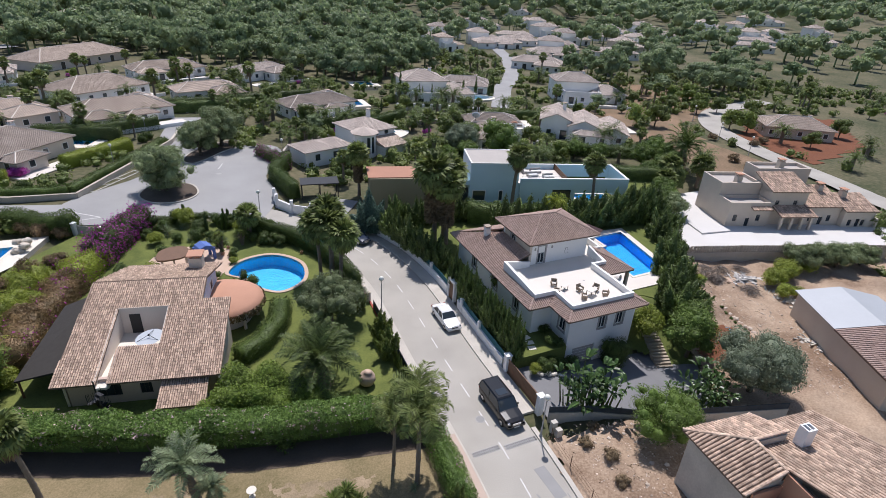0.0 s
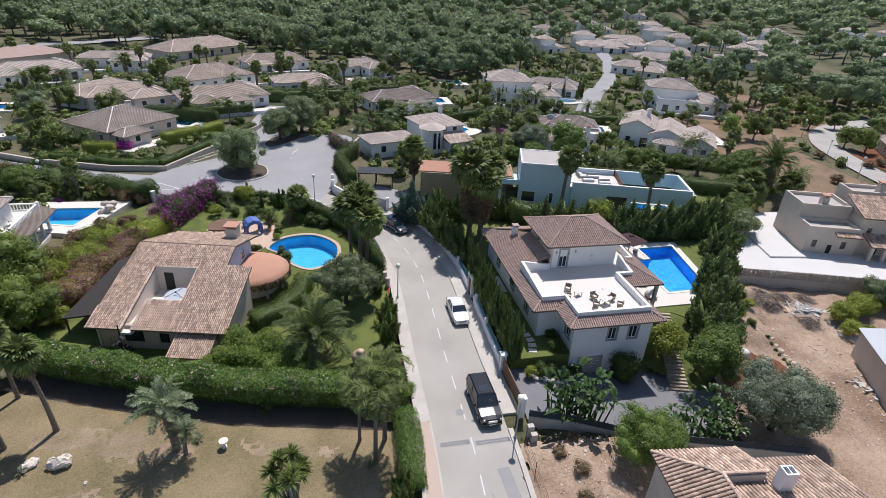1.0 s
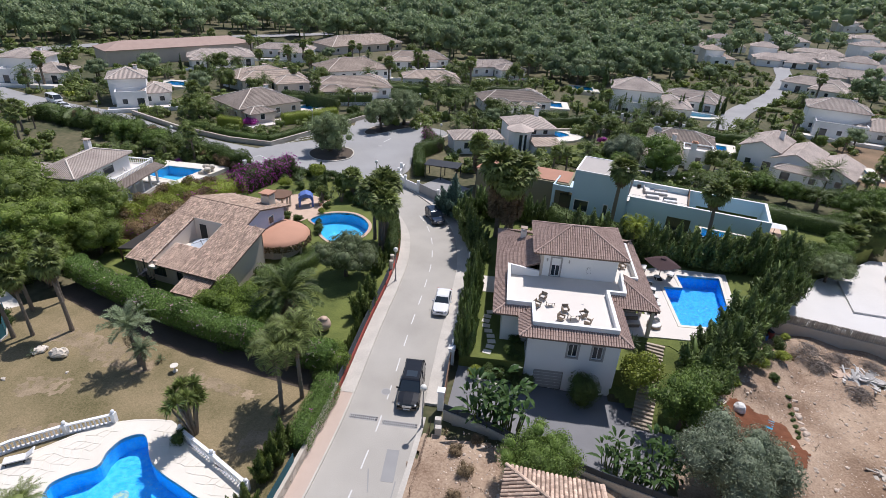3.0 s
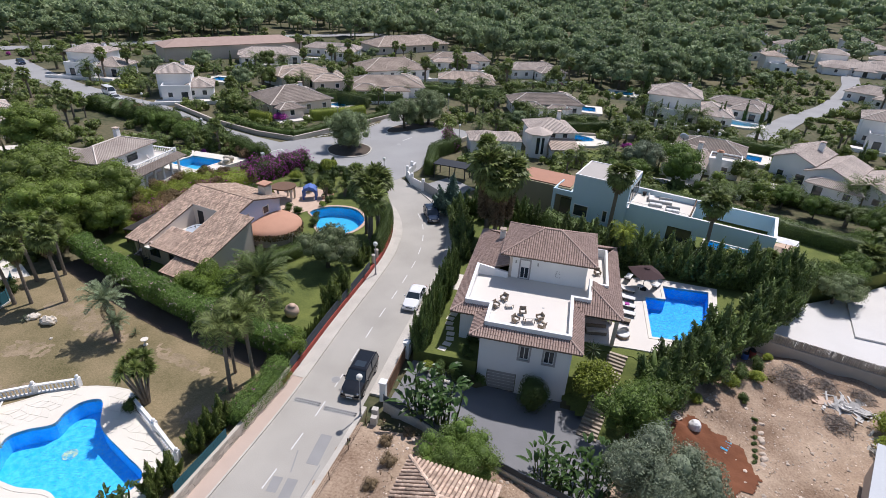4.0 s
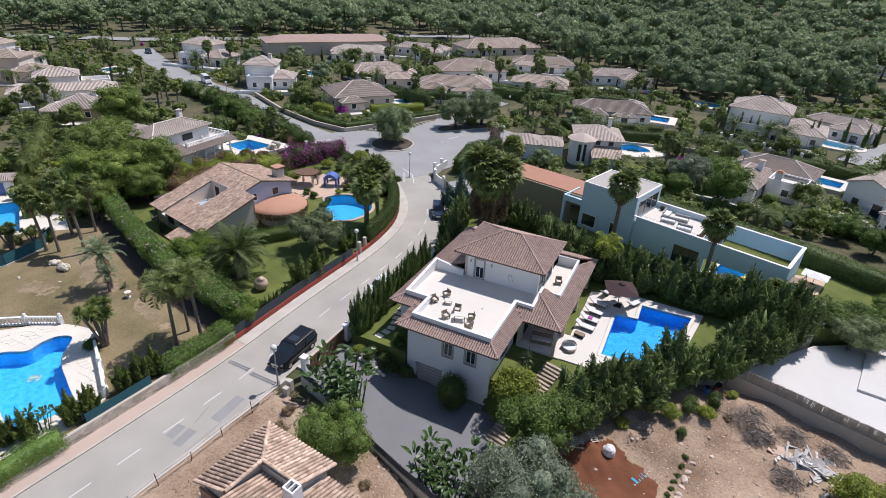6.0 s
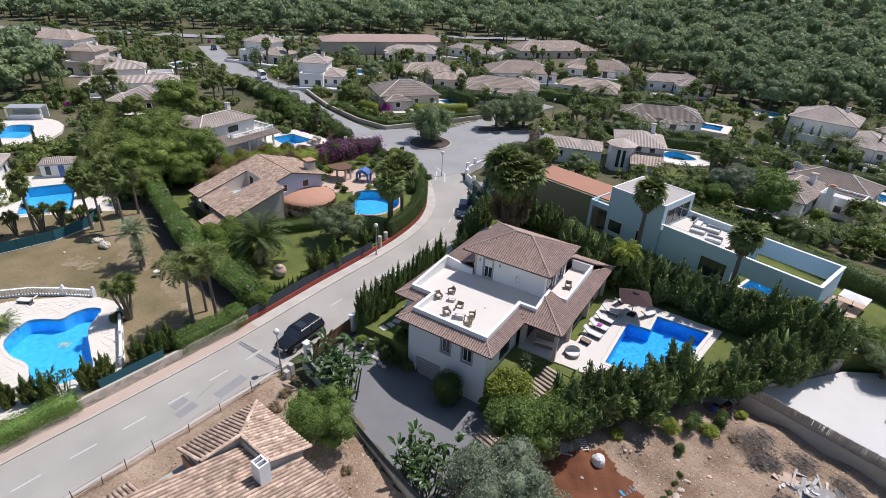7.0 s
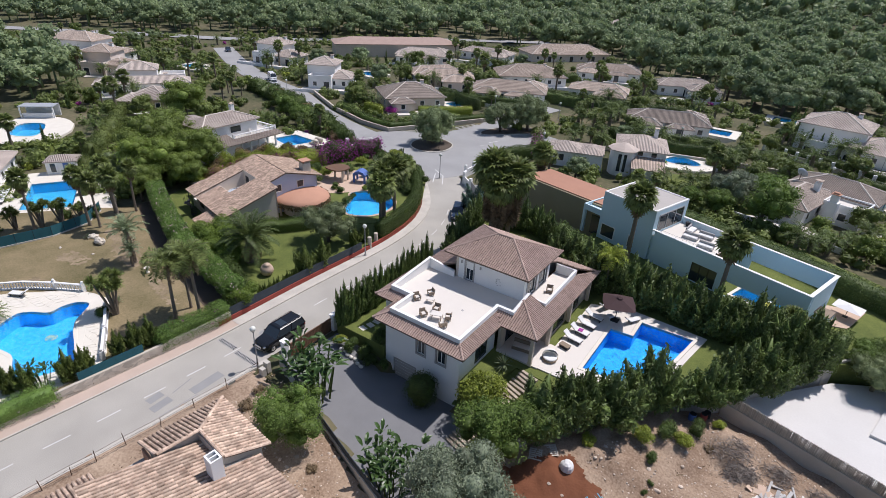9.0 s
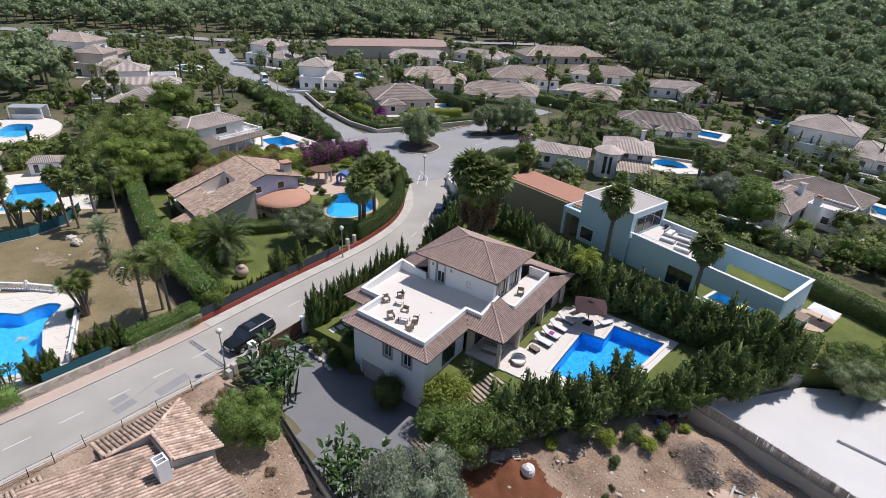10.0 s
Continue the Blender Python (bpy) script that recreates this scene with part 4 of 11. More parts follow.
    t[:, 2] += hang
    t -= nn * np.sum(t * nn, axis=1, keepdims=True)
    t /= np.linalg.norm(t, axis=1, keepdims=True) + 1e-9
    b = np.cross(nn, t)
    s = rng.uniform(0.65, 1.3, (n, 1))
    a, c = t * length * 0.5 * s, b * width * 0.5 * s
    return np.stack([centres - a, centres + c * 1.1 + a * 0.6, centres - c * 0.9 + a * 0.8], axis=1)


def on_blobs(rng, blobs, n, lowest=-0.5, depth=0.25):
    """Points near the skins of ellipsoids, with their outward ways."""
    blobs = np.array(blobs, float)
    w = (blobs[:, 3] * blobs[:, 4] + blobs[:, 3] * blobs[:, 5])
    pick = rng.choice(len(blobs), n, p=w / w.sum())
    d = rng.normal(0, 1, (n, 3))
    d /= np.linalg.norm(d, axis=1, keepdims=True)
    flip = d[:, 2] < lowest
    d[flip, 2] *= -1
    r = blobs[pick, 3:6]
    c = blobs[pick, :3] + d * r * rng.uniform(1 - depth, 1.06, (n, 1))
    return c, d


def core(blobs, k=0.8, n=7, m=5):
    s = Shape()
    for x, y, z, rx, ry, rz in blobs:
        s.ball((x, y, z), 1.0, n, m, (rx * k, ry * k, rz * k))
    s.v = [tuple(Vector(p) + 0.12 * noise.noise_vector(Vector(p) * 2.1)) for p in s.v]
    return s


# ---- building kit ----
def pierced(s, p0, p1, z0, z1, t, openings=(), trim=True):
    """Adds a wall of thickness t from p0 to p1 as one body, its outer face on that line and its body to the left, with openings (from, to, low, high).
    trim: it starts a wall's thickness late, where it butts against the wall before."""
    d = (Vector(p1) - Vector(p0))
    length = d.length
    d.normalize()
    m = Matrix(((d.x, -d.y, 0, p0[0]), (d.y, d.x, 0, p0[1]), (0, 0, 1, 0), (0, 0, 0, 1)))
    xs = sorted({t if trim else 0.0, length, *[c for o in openings for c in o[:2]]})
    zs = sorted({z0, z1, *[c for o in openings for c in o[2:]]})
    solid = lambda i, k: 0 <= i < len(xs) - 1 and 0 <= k < len(zs) - 1 and not any(o[0] <= (xs[i] + xs[i + 1]) / 2 <= o[1] and o[2] <= (zs[k] + zs[k + 1]) / 2 <= o[3] for o in openings)
    idx = {}

    def v(i, k, side):
        if (i, k, side) not in idx:
            idx[i, k, side] = len(s.v)
            s.v.append(tuple(m @ Vector((xs[i], t if side else 0.0, zs[k]))))
        return idx[i, k, side]

    for i in range(len(xs) - 1):
        for k in range(len(zs) - 1):
            if not solid(i, k):
                continue
            s.f.append((v(i, k, 0), v(i + 1, k, 0), v(i + 1, k + 1, 0), v(i, k + 1, 0)))
            s.f.append((v(i, k, 1), v(i, k + 1, 1), v(i + 1, k + 1, 1), v(i + 1, k, 1)))
            for di, dk, a, b in ((-1, 0, (i, k), (i, k + 1)), (1, 0, (i + 1, k + 1), (i + 1, k)), (0, -1, (i + 1, k), (i, k)), (0, 1, (i, k + 1), (i + 1, k + 1))):
                if not solid(i + di, k + dk):
                    s.f.append((v(*a, 0), v(*b, 0), v(*b, 1), v(*a, 1)))
    return m


def opening(house, m, o, t, kind="window", surround="greyframe", bars=1, shutter=False):
    """A window or glazed door in an opening of a wall whose pose m came from pierced()."""
    a, b, lo, hi = o
    rim = Shape()
    w = 0.16
    if surround:
        for x0, x1, y0, y1 in ((a - w, b + w, hi, hi + w), (a - w, b + w, lo - w, lo), (a - w, a, lo, hi), (b, b + w, lo, hi)):
            rim.box(x0, -0.05, y0, x1, 0.06, y1, m)
    sash = Shape()
    e = 0.07
    for x0, x1, z0, z1 in ((a, b, hi - e, hi), (a, b, lo, lo + e), (a, a + e, lo + e, hi - e), (b - e, b, lo + e, hi - e)):
        sash.box(x0, 0.1, z0, x1, 0.16, z1, m)
    for k in range(bars):
        x = a + (b - a) * (k + 1) / (bars + 1)
        if bars < 2:
            sash.box(x - 0.03, 0.1, lo + e, x + 0.03, 0.16, hi - e, m)
    win = part(kind, sash, "white" if surround else "dark", house)
    if bars > 1:
        for k in range(bars):
            x = a + (b - a) * (k + 1) / (bars + 1)
            part("mullion", Shape().box(x - 0.03, 0.1, lo + e, x + 0.03, 0.16, hi - e, m), "white" if surround else "dark", win)
    if surround:
        part("surround", rim, surround, win, "raised stone surround")
    part("pane", Shape().box(a + 0.02, 0.125, lo + 0.02, b - 0.02, 0.14, hi - 0.02, m), "glass", win, "dark reflecting glass")
    return win


TILES = {}


def tile_shape(pitch, length, h=0.1):
    """One barrel tile lying along +y, thick-lipped at its lower end."""
    s = Shape()
    r0, r1 = pitch * 0.41, pitch * 0.37
    ang = [math.pi * k / 4 for k in range(5)]
    low = [(-r0 * math.cos(t), 0, 0.02 + h * math.sin(t)) for t in ang]
    up = [(-r1 * math.cos(t), length, h * 0.9 * math.sin(t)) for t in ang]
    s.add(low + up, [(k, k + 1, 6 + k, 5 + k) for k in range(4)] + [(4, 3, 2, 1, 0)])
    return s


def roof_plane(house, poly, base, up, z0, k, mat, pitch=0.25, course=0.4, single=None, bed="tile_bed", thick=0.14):
    """A roof slope over a plan polygon: a bed and its rows of clay tiles. base: a point of the eave; up: the way uphill in plan; k: rise per metre.
    single(x, y): where tiles are objects of their own."""
    up = Vector(up).normalized()
    along = Vector((up.y, -up.x))
    base = Vector(base)
    ht = lambda x, y: z0 + k * (Vector((x, y)) - base).dot(up)
    if sum(a[0] * b[1] - b[0] * a[1] for a, b in zip(poly, poly[1:] + poly[:1])) < 0:
        poly = poly[::-1]
    n = len(poly)
    bed_s = Shape().add([(x, y, ht(x, y) - thick) for x, y in poly] + [(x, y, ht(x, y)) for x, y in poly], [tuple(range(n - 1, -1, -1)), tuple(range(n, 2 * n))] + [(i, (i + 1) % n, n + (i + 1) % n, n + i) for i in range(n)])
    roof = part("roof", bed_s, bed, house)
    sec = math.sqrt(1 + k * k)
    step = course / sec
    us, vs = [(Vector(p) - base).dot(along) for p in poly], [(Vector(p) - base).dot(up) for p in poly]
    key = (pitch, course, mat)
    if key not in TILES:
        TILES[key] = tile_shape(pitch, course * 1.12, pitch * 0.36).mesh("tile", mat)
    proto = tile_shape(pitch, course * 1.12, pitch * 0.36)
    slope = Matrix.Rotation(math.atan(k), 4, "X")
    turn = Matrix(((along.x, up.x, 0, 0), (along.y, up.y, 0, 0), (0, 0, 1, 0), (0, 0, 0, 1)))
    joined = Shape()
    u = math.floor(min(us) / pitch) * pitch
    while u < max(us):
        v = math.floor(min(vs) / step) * step
        while v < max(vs):
            c = base + along * (u + pitch / 2) + up * (v + step / 2)
            if inside(c.x, c.y, poly):
                q = base + along * (u + pitch / 2) + up * (v - 0.03)
                j = random.uniform(-0.012, 0.012)
                m = Matrix.Translation((q.x + along.x * j, q.y + along.y * j, ht(q.x, q.y) + random.uniform(0, 0.012))) @ turn @ slope
                if single and single(c.x, c.y):
                    ob = part("tile", TILES[key], mat, roof)
                    ob.matrix_world = m
                else:
                    joined.add([m @ Vector(p) for p in proto.v], proto.f)
            v += step
        u += pitch
    if joined.v:
        part("tiling", joined, mat, roof, "rows of clay barrel tiles", kind="stuff")
    return roof


def ridge_tiles(house, a, b, mat, r=0.15, step=0.36):
    """A row of cap tiles along a hip or ridge from a to b (lower to upper)."""
    a, b = Vector(a), Vector(b)
    d = b - a
    n = max(1, int(d.length / step))
    q = d.to_track_quat("Y", "Z").to_matrix().to_4x4()
    s = Shape()
    proto = tile_shape(r * 1.9, step * 1.15, 0.12)
    for i in range(n):
        m = Matrix.Translation(a + d * i / n) @ q
        s.add([m @ Vector(p) for p in proto.v], proto.f)
    part("ridge", s, mat, house, "row of ridge tiles", kind="stuff")


def hip_roof(s, w, d, z0, k, over=0.5, cx=0.0, cy=0.0, ridge_along="x"):
    """Adds a plain hipped roof with UV in metres over a w by d block round (cx, cy)."""
    w, d = w + 2 * over, d + 2 * over
    flip = d > w
    a, b = (d, w) if flip else (w, d)
    h = k * b / 2
    e = (a - b) / 2
    P = [(-a / 2, -b / 2, z0), (a / 2, -b / 2, z0), (a / 2, b / 2, z0), (-a / 2, b / 2, z0), (-e, 0, z0 + h), (e, 0, z0 + h)]
    faces = [(0, 1, 5, 4), (2, 3, 4, 5), (1, 2, 5), (3, 0, 4)]
    low = [(x, y, z0 - 0.16) for x, y, z in P[:4]]
    P = P + low
    faces += [(6, 7, 1, 0), (7, 8, 2, 1), (8, 9, 3, 2), (9, 6, 0, 3), (9, 8, 7, 6)]
    s.uv = s.uv or []
    sec = math.sqrt(1 + k * k)
    for f in faces:
        if f[0] == 0 or f[0] == 2:
            s.uv += [(P[i][0], abs(abs(P[i][1]) - b / 2) * sec) for i in f]
        elif len(f) == 3:
            s.uv += [(P[i][1], abs(abs(P[i][0]) - a / 2) * sec) for i in f]
        else:
            s.uv += [(0, 0)] * len(f)
    if flip:
        P = [(-y, x, z) for x, y, z in P]
    s.add([(x + cx, y + cy, z) for x, y, z in P], faces)
    return h


def gable_roof(s, w, d, z0, k, over, cx, cy):
    """Adds a ridge roof with UV in metres, its ridge across the block's depth."""
    a, b, h = w / 2 + over, d / 2 + over, k * (w / 2 + over)
    P = [(-a, -b, z0), (0, -b, z0 + h), (a, -b, z0), (-a, b, z0), (0, b, z0 + h), (a, b, z0)]
    P += [(x, y, z - 0.16) for x, y, z in P]
    faces = [(0, 1, 4, 3), (1, 2, 5, 4), (6, 9, 10, 7), (7, 10, 11, 8), (0, 6, 7, 1), (1, 7, 8, 2), (3, 4, 10, 9), (4, 5, 11, 10), (0, 3, 9, 6), (2, 8, 11, 5)]
    sec = math.sqrt(1 + k * k)
    s.uv = (s.uv or []) + [(P[i][1], (a - abs(P[i][0])) * sec) for f in faces for i in f]
    s.add([(x + cx, y + cy, z) for x, y, z in P], faces)
    s.add([(cx - w / 2, cy - d / 2, z0 - 0.05), (cx + w / 2, cy - d / 2, z0 - 0.05), (cx, cy - d / 2, z0 + k * w / 2 - 0.1)], [(0, 1, 2)])
    s.uv += [(0, 0)] * 3
    return h


def far_window(house, x, y, z, w, h, turn, dark=False):
    """A small recessed window on the face whose outward way is turn degrees."""
    m = pose(x, y, z, 0, 0, turn)
    s = Shape()
    for x0, x1, z0, z1 in ((-w / 2 - 0.1, w / 2 + 0.1, h / 2, h / 2 + 0.1), (-w / 2 - 0.1, w / 2 + 0.1, -h / 2 - 0.1, -h / 2), (-w / 2 - 0.1, -w / 2, -h / 2, h / 2), (w / 2, w / 2 + 0.1, -h / 2, h / 2)):
        s.box(x0, -0.08, z0, x1, 0.02, z1, m)
    win = part("window", s, "white", house)
    part("pane", Shape().box(-w / 2, -0.03, -h / 2, w / 2, 0.01, h / 2, m), "glass", win)


def chimney(house, x, y, z0, z1, w=0.7, mat="white"):
    s = Shape().box(x - w / 2, y - w / 2, z0, x + w / 2, y + w / 2, z1)
    for dx, dy in ((-1, -1), (1, -1), (1, 1), (-1, 1)):
        s.box(x + dx * w * 0.36 - 0.07, y + dy * w * 0.36 - 0.07, z1, x + dx * w * 0.36 + 0.07, y + dy * w * 0.36 + 0.07, z1 + 0.3)
    c = part("chimney", s, mat, house, "square masonry chimney")
    part("cap", Shape().box(x - w * 0.62, y - w * 0.62, z1 + 0.3, x + w * 0.62, y + w * 0.62, z1 + 0.4), "roof_far" if mat == "white" else "terracotta", c)


def far_house(x, y, yaw, blocks, wall="white", roof="roof_far", label="", chim=True, seed=1):
    """A villa of blocks (cx, cy, w, d, z0, height, roofed): walls, hipped tile roofs or flat terraces, windows, a chimney."""
    rng = random.Random(seed)
    base = land(x, y)
    house = thing("house", pose(x, y, base - 0.1, 0, 0, yaw), label or "white rendered villa with hipped clay-tile roofs", "house", "villas of the estate")
    for cx, cy, w, d, z0, h, roofed in blocks:
        s = Shape().box(cx - w / 2, cy - d / 2, z0 - (1.2 if z0 == 0 else 0), cx + w / 2, cy + d / 2, z0 + h)
        part("wall", s, wall, house)
        if roofed:
            r = Shape()
            (gable_roof if roofed == 2 else hip_roof)(r, w, d, z0 + h, 0.4, 0.5, cx, cy)
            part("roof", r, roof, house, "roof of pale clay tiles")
            if roofed != 2 and x < 160 and y < 230:
                a, b, up = w / 2 + 0.45, d / 2 + 0.45, 0.4 * (min(w, d) / 2 + 0.5)
                tops = [(cx - max(0, a - b), cy - max(0, b - a), z0 + h + up), (cx + max(0, a - b), cy + max(0, b - a), z0 + h + up)]
                cap = Shape().tube([tops[0], (tops[1][0] + 0.01, tops[1][1], tops[1][2])], 0.13, 5)
                for sx, sy in ((-1, -1), (1, -1), (1, 1), (-1, 1)):
                    cap.tube([(cx + sx * a, cy + sy * b, z0 + h + 0.03), tops[0] if (sx if a >= b else sy) < 0 else tops[1]], 0.13, 5)
                part("ridge", cap, "ridgecap", house, "pale ridge and hip tiles")
            if roofed == 2:
                part("gable", Shape().add([(cx - w / 2, cy - d / 2 - 0.004, z0 + h - 0.1), (cx + w / 2, cy - d / 2 - 0.004, z0 + h - 0.1), (cx, cy - d / 2 - 0.004, z0 + h + 0.2 * w - 0.1), (cx - w / 2, cy - d / 2 + 0.2, z0 + h - 0.1), (cx + w / 2, cy - d / 2 + 0.2, z0 + h - 0.1), (cx, cy - d / 2 + 0.2, z0 + h + 0.2 * w - 0.1)], [(0, 1, 2), (5, 4, 3), (0, 2, 5, 3), (2, 1, 4, 5), (0, 3, 4, 1)]), wall, house)
        else:
            r = Shape()
            for x0, y0, x1, y1 in ((-w / 2, -d / 2, w / 2, -d / 2 + 0.2), (-w / 2, d / 2 - 0.2, w / 2, d / 2), (-w / 2, -d / 2 + 0.2, -w / 2 + 0.2, d / 2 - 0.2), (w / 2 - 0.2, -d / 2 + 0.2, w / 2, d / 2 - 0.2)):
                r.box(cx + x0, cy + y0, z0 + h, cx + x1, cy + y1, z0 + h + 0.8)
            part("parapet", r, wall, house)
            part("terrace", Shape().box(cx - w / 2 + 0.2, cy - d / 2 + 0.2, z0 + h, cx + w / 2 - 0.2, cy + d / 2 - 0.2, z0 + h + 0.04), "terrace", house, "tiled roof terrace")
        n = max(1, int(w / (3.2 if y < 215 and x < 165 else 4.6)))
        for i in range(n):
            xx = cx - w / 2 + w * (i + 0.5) / n + rng.uniform(-0.3, 0.3)
            big = rng.random() < 0.3 and z0 == 0
            far_window(house, xx, cy - d / 2, z0 + (1.15 if big else 1.6), 1.5 if big else 1.0, 2.1 if big else 1.1, 0)
        n = max(1, int(d / 3.6)) if y < 215 and x < 165 else 0
        for i in range(n):
            yy = cy - d / 2 + d * (i + 0.5) / n
            far_window(house, cx + w / 2, yy, z0 + 1.6, 1.0, 1.1, 90)
            far_window(house, cx - w / 2, yy, z0 + 1.6, 1.0, 1.1, -90)
    if chim:
        cx, cy, w, d, z0, h, roofed = blocks[0]
        chimney(house, cx + w * 0.25, cy + d * 0.2, z0 + h, z0 + h + 0.28 * d * 0.5 + 0.5, 0.85)
    if y < 215 and x < 125:
        x0, x1 = min(b[0] - b[2] / 2 for b in blocks), max(b[0] + b[2] / 2 for b in blocks)
        y0, y1 = min(b[1] - b[3] / 2 for b in blocks), max(b[1] + b[3] / 2 for b in blocks)
        part("terrace", Shape().box(x0 - 0.6, y0 - 2.6, -1.0, x1 + 0.6, y0 + 0.8, 0.3), "terrace", house, "pale paved terrace round the house")
        if wall == "pink":
            return house
        wall_line = Shape().box(x0 - 1.2, y0 - 4.6, -1.2, x1 + 1.2, y0 - 4.35, 0.95)
        part("garden_wall", wall_line, wall, house)
    return house


# ---- the estate beyond ----
ONE = lambda w, d: [(0, 0, w, d, 0, 3.0, True)]
ELL = lambda w, d: [(0, 0, w, d * 0.6, 0, 3.1, True), (w * 0.22, -d * 0.45, w * 0.5, d * 0.5, 0, 2.9, True)]
TWO = lambda w, d: [(-w * 0.14, d * 0.1, w * 0.6, d * 0.7, 0, 6.0, True), (w * 0.28, -d * 0.1, w * 0.5, d * 0.7, 0, 3.0, True), (-w * 0.1, -d * 0.42, w * 0.5, d * 0.36, 0, 3.0, False)]
ROWS3 = lambda w, d: [(-w * 0.32, d * 0.1, w * 0.34, d, 0, 4.4, 2), (0, 0, w * 0.34, d, 0, 3.6, 2), (w * 0.32, -d * 0.1, w * 0.34, d, 0, 2.9, 2), (w * 0.1, -d * 0.62, w * 0.4, d * 0.25, 0, 2.6, True)]
WIDE = lambda w, d: [(0, 0, w, d * 0.7, 0, 3.0, True), (-w * 0.28, -d * 0.42, w * 0.36, d * 0.36, 0, 2.7, True), (w * 0.3, d * 0.3, w * 0.36, d * 0.5, 0, 3.2, True), (w * 0.14, -d * 0.4, w * 0.3, d * 0.2, 0, 2.4, True)]
ARCADE = lambda w, d: [(0, -2.5, w, 5.5, 0, 3.1, True), (-1, 2.2, 8.5, 6.5, 0, 5.6, True), (w * 0.32, 2.6, 6, 5, 0, 3.4, False)]
HIPS = lambda w, d: [(0, 0, w, d, 0, 3.0, True), (-w * 0.42, -d * 0.3, w * 0.5, d * 0.6, 0, 2.7, True), (w * 0.45, d * 0.1, w * 0.45, d * 0.55, 0, 2.6, True)]
ESTATE = [
    (-141, 88, 28, TWO(26, 14), "white", 0), (-116, 82, 35, TWO(13, 11), "pink", 0), (-87, 76, 58, ARCADE(21, 12), "white", 1), (-70, 69, 40, HIPS(9, 9), "olive", 1),
    (-100, 131, 10, TWO(17, 12), "white", 1), (-62, 117, 32, TWO(13, 12), "white", 1), (-31.4, 115.4, 52, [(0, 0, 15, 12.5, 0, 3.0, True), (-4.0, -7.6, 5.5, 4.0, 0, 2.5, True)], "pink", 2),
    (-69, 172, 30, WIDE(20, 13), "white", 1), (-39, 142, 35, ELL(17, 13), "pink", 0), (-23, 167, 38, ONE(21, 13), "white", 0), (-16, 141, 22, WIDE(20, 14), "white", 0),
    (-7, 196, 20, WIDE(21, 13), "white", 0), (3, 160, 15, ELL(16, 13), "white", 0), (20, 189, 30, ELL(18, 13), "white", 1), (28, 139, 17, WIDE(18, 12), "white", 2),
    (64, 149, -8, TWO(21, 16), "white", 1), (80, 160, -25, ELL(15, 11), "white", 1),
    (-36, 224, 50, ONE(34, 14), "pink", 0), (-45, 322, 0, TWO(18, 12), "white", 1), (58, 284, -10, ELL(22, 13), "white", 1), (-56, 196, 10, ELL(20, 12), "white", 1), (-45, 145, 60, ELL(17, 13), "white", 0),
    (60, 106, -16, [(-1.2, -4.0, 7.0, 12.0, 0, 3.0, True), (2.0, 5.2, 12.5, 8.0, 0, 3.2, True), (5.4, -1.4, 5.6, 5.0, 0, 2.7, False)], "white", 2), (84, 103, -35, ROWS3(20, 12), "white", 1), (112, 140, -22, TWO(22, 14), "white", 1), (131, 196, -35, ELL(20, 16), "white", 1), (153, 219, -20, WIDE(20, 14), "white", 1), (143, 252, -15, WIDE(24, 12), "white", 1), (200, 270, -15, TWO(20, 14), "white", 1),
    (112, 283, 0, TWO(20, 14), "white", 1), (113, 247, 0, TWO(12, 12), "white", 0), (165, 232, -30, TWO(20, 14), "white", 1),
    (190, 222, 0, ELL(22, 14), "white", 1), (212, 236, 20, TWO(20, 14), "cream", 1), (270, 316, -20, TWO(26, 14), "white", 1), (244, 290, -10, ELL(22, 14), "white", 1),
    (306, 276, 0, ELL(18, 12), "white", 1), (340, 262, -20, TWO(20, 12), "white", 1), (372, 300, 0, TWO(20, 12), "white", 0), (365, 235, 10, ELL(20, 12), "white", 1), (400, 260, 0, TWO(20, 12), "white", 1), (160, 262, 0, ELL(20, 12), "white", 1), (205, 300, 10, TWO(22, 12), "white", 1), (142, 90, -35, ONE(16, 10), "cream", 0),
    (142, 266, -20, TWO(18, 12), "white", 1), (172, 284, -20, ELL(20, 12), "white", 1), (224, 337, -20, TWO(20, 12), "white", 1), (261, 357, -30, ELL(20, 12), "cream", 1), (320, 345, -30, TWO(20, 14), "white", 1), (171, 240, -30, WIDE(20, 12), "white", 1), (236, 252, -30, TWO(20, 12), "white", 1), (308, 310, -20, ELL(22, 12), "white", 1), (366, 322, -30, TWO(20, 12), "white", 1), (322, 246, -30, ELL(20, 12), "white", 1), (356, 256, -30, TWO(20, 12), "white", 1), (433, 324, -30, TWO(22, 12), "white", 1), (298, 228, -30, ELL(20, 12), "white", 1), (134, 300, -10, TWO(18, 12), "white", 1), (256, 422, 0, TWO(22, 12), "white", 1), (135, 360, 0, TWO(18, 12), "white", 1), (180, 340, 0, TWO(22, 12), "white", 1), (228, 372, 0, ELL(22, 12), "white", 1), (330, 350, 0, TWO(22, 12), "white", 1), (420, 330, 0, TWO(22, 12), "white", 1),
]
for i, (hx, hy, yaw, blocks, wall_mat, pale) in enumerate(ESTATE):
    words = {"white": "white rendered villa with hipped clay-tile roofs among gardens", "pink": "pinkish rendered villa with a broad clay-tile roof", "cream": "cream rendered villa with clay-tile roofs", "olive": "dark green low house with a pale tile roof"}[wall_mat]
    far_house(hx, hy, yaw, blocks, wall_mat, ("roof_far", "roof_far2", "roof_grey")[pale], words, seed=i)
# dish and tall chimney of the villa behind the modern house
sd = thing("satellite_dish", pose(57.4, 107.6, 4.4), "pale satellite dish on a villa roof", "dish")
part("mast", Shape().tube([(0, 0, -1.0), (0, 0, 0.5)], 0.05, 6), "dark", sd)
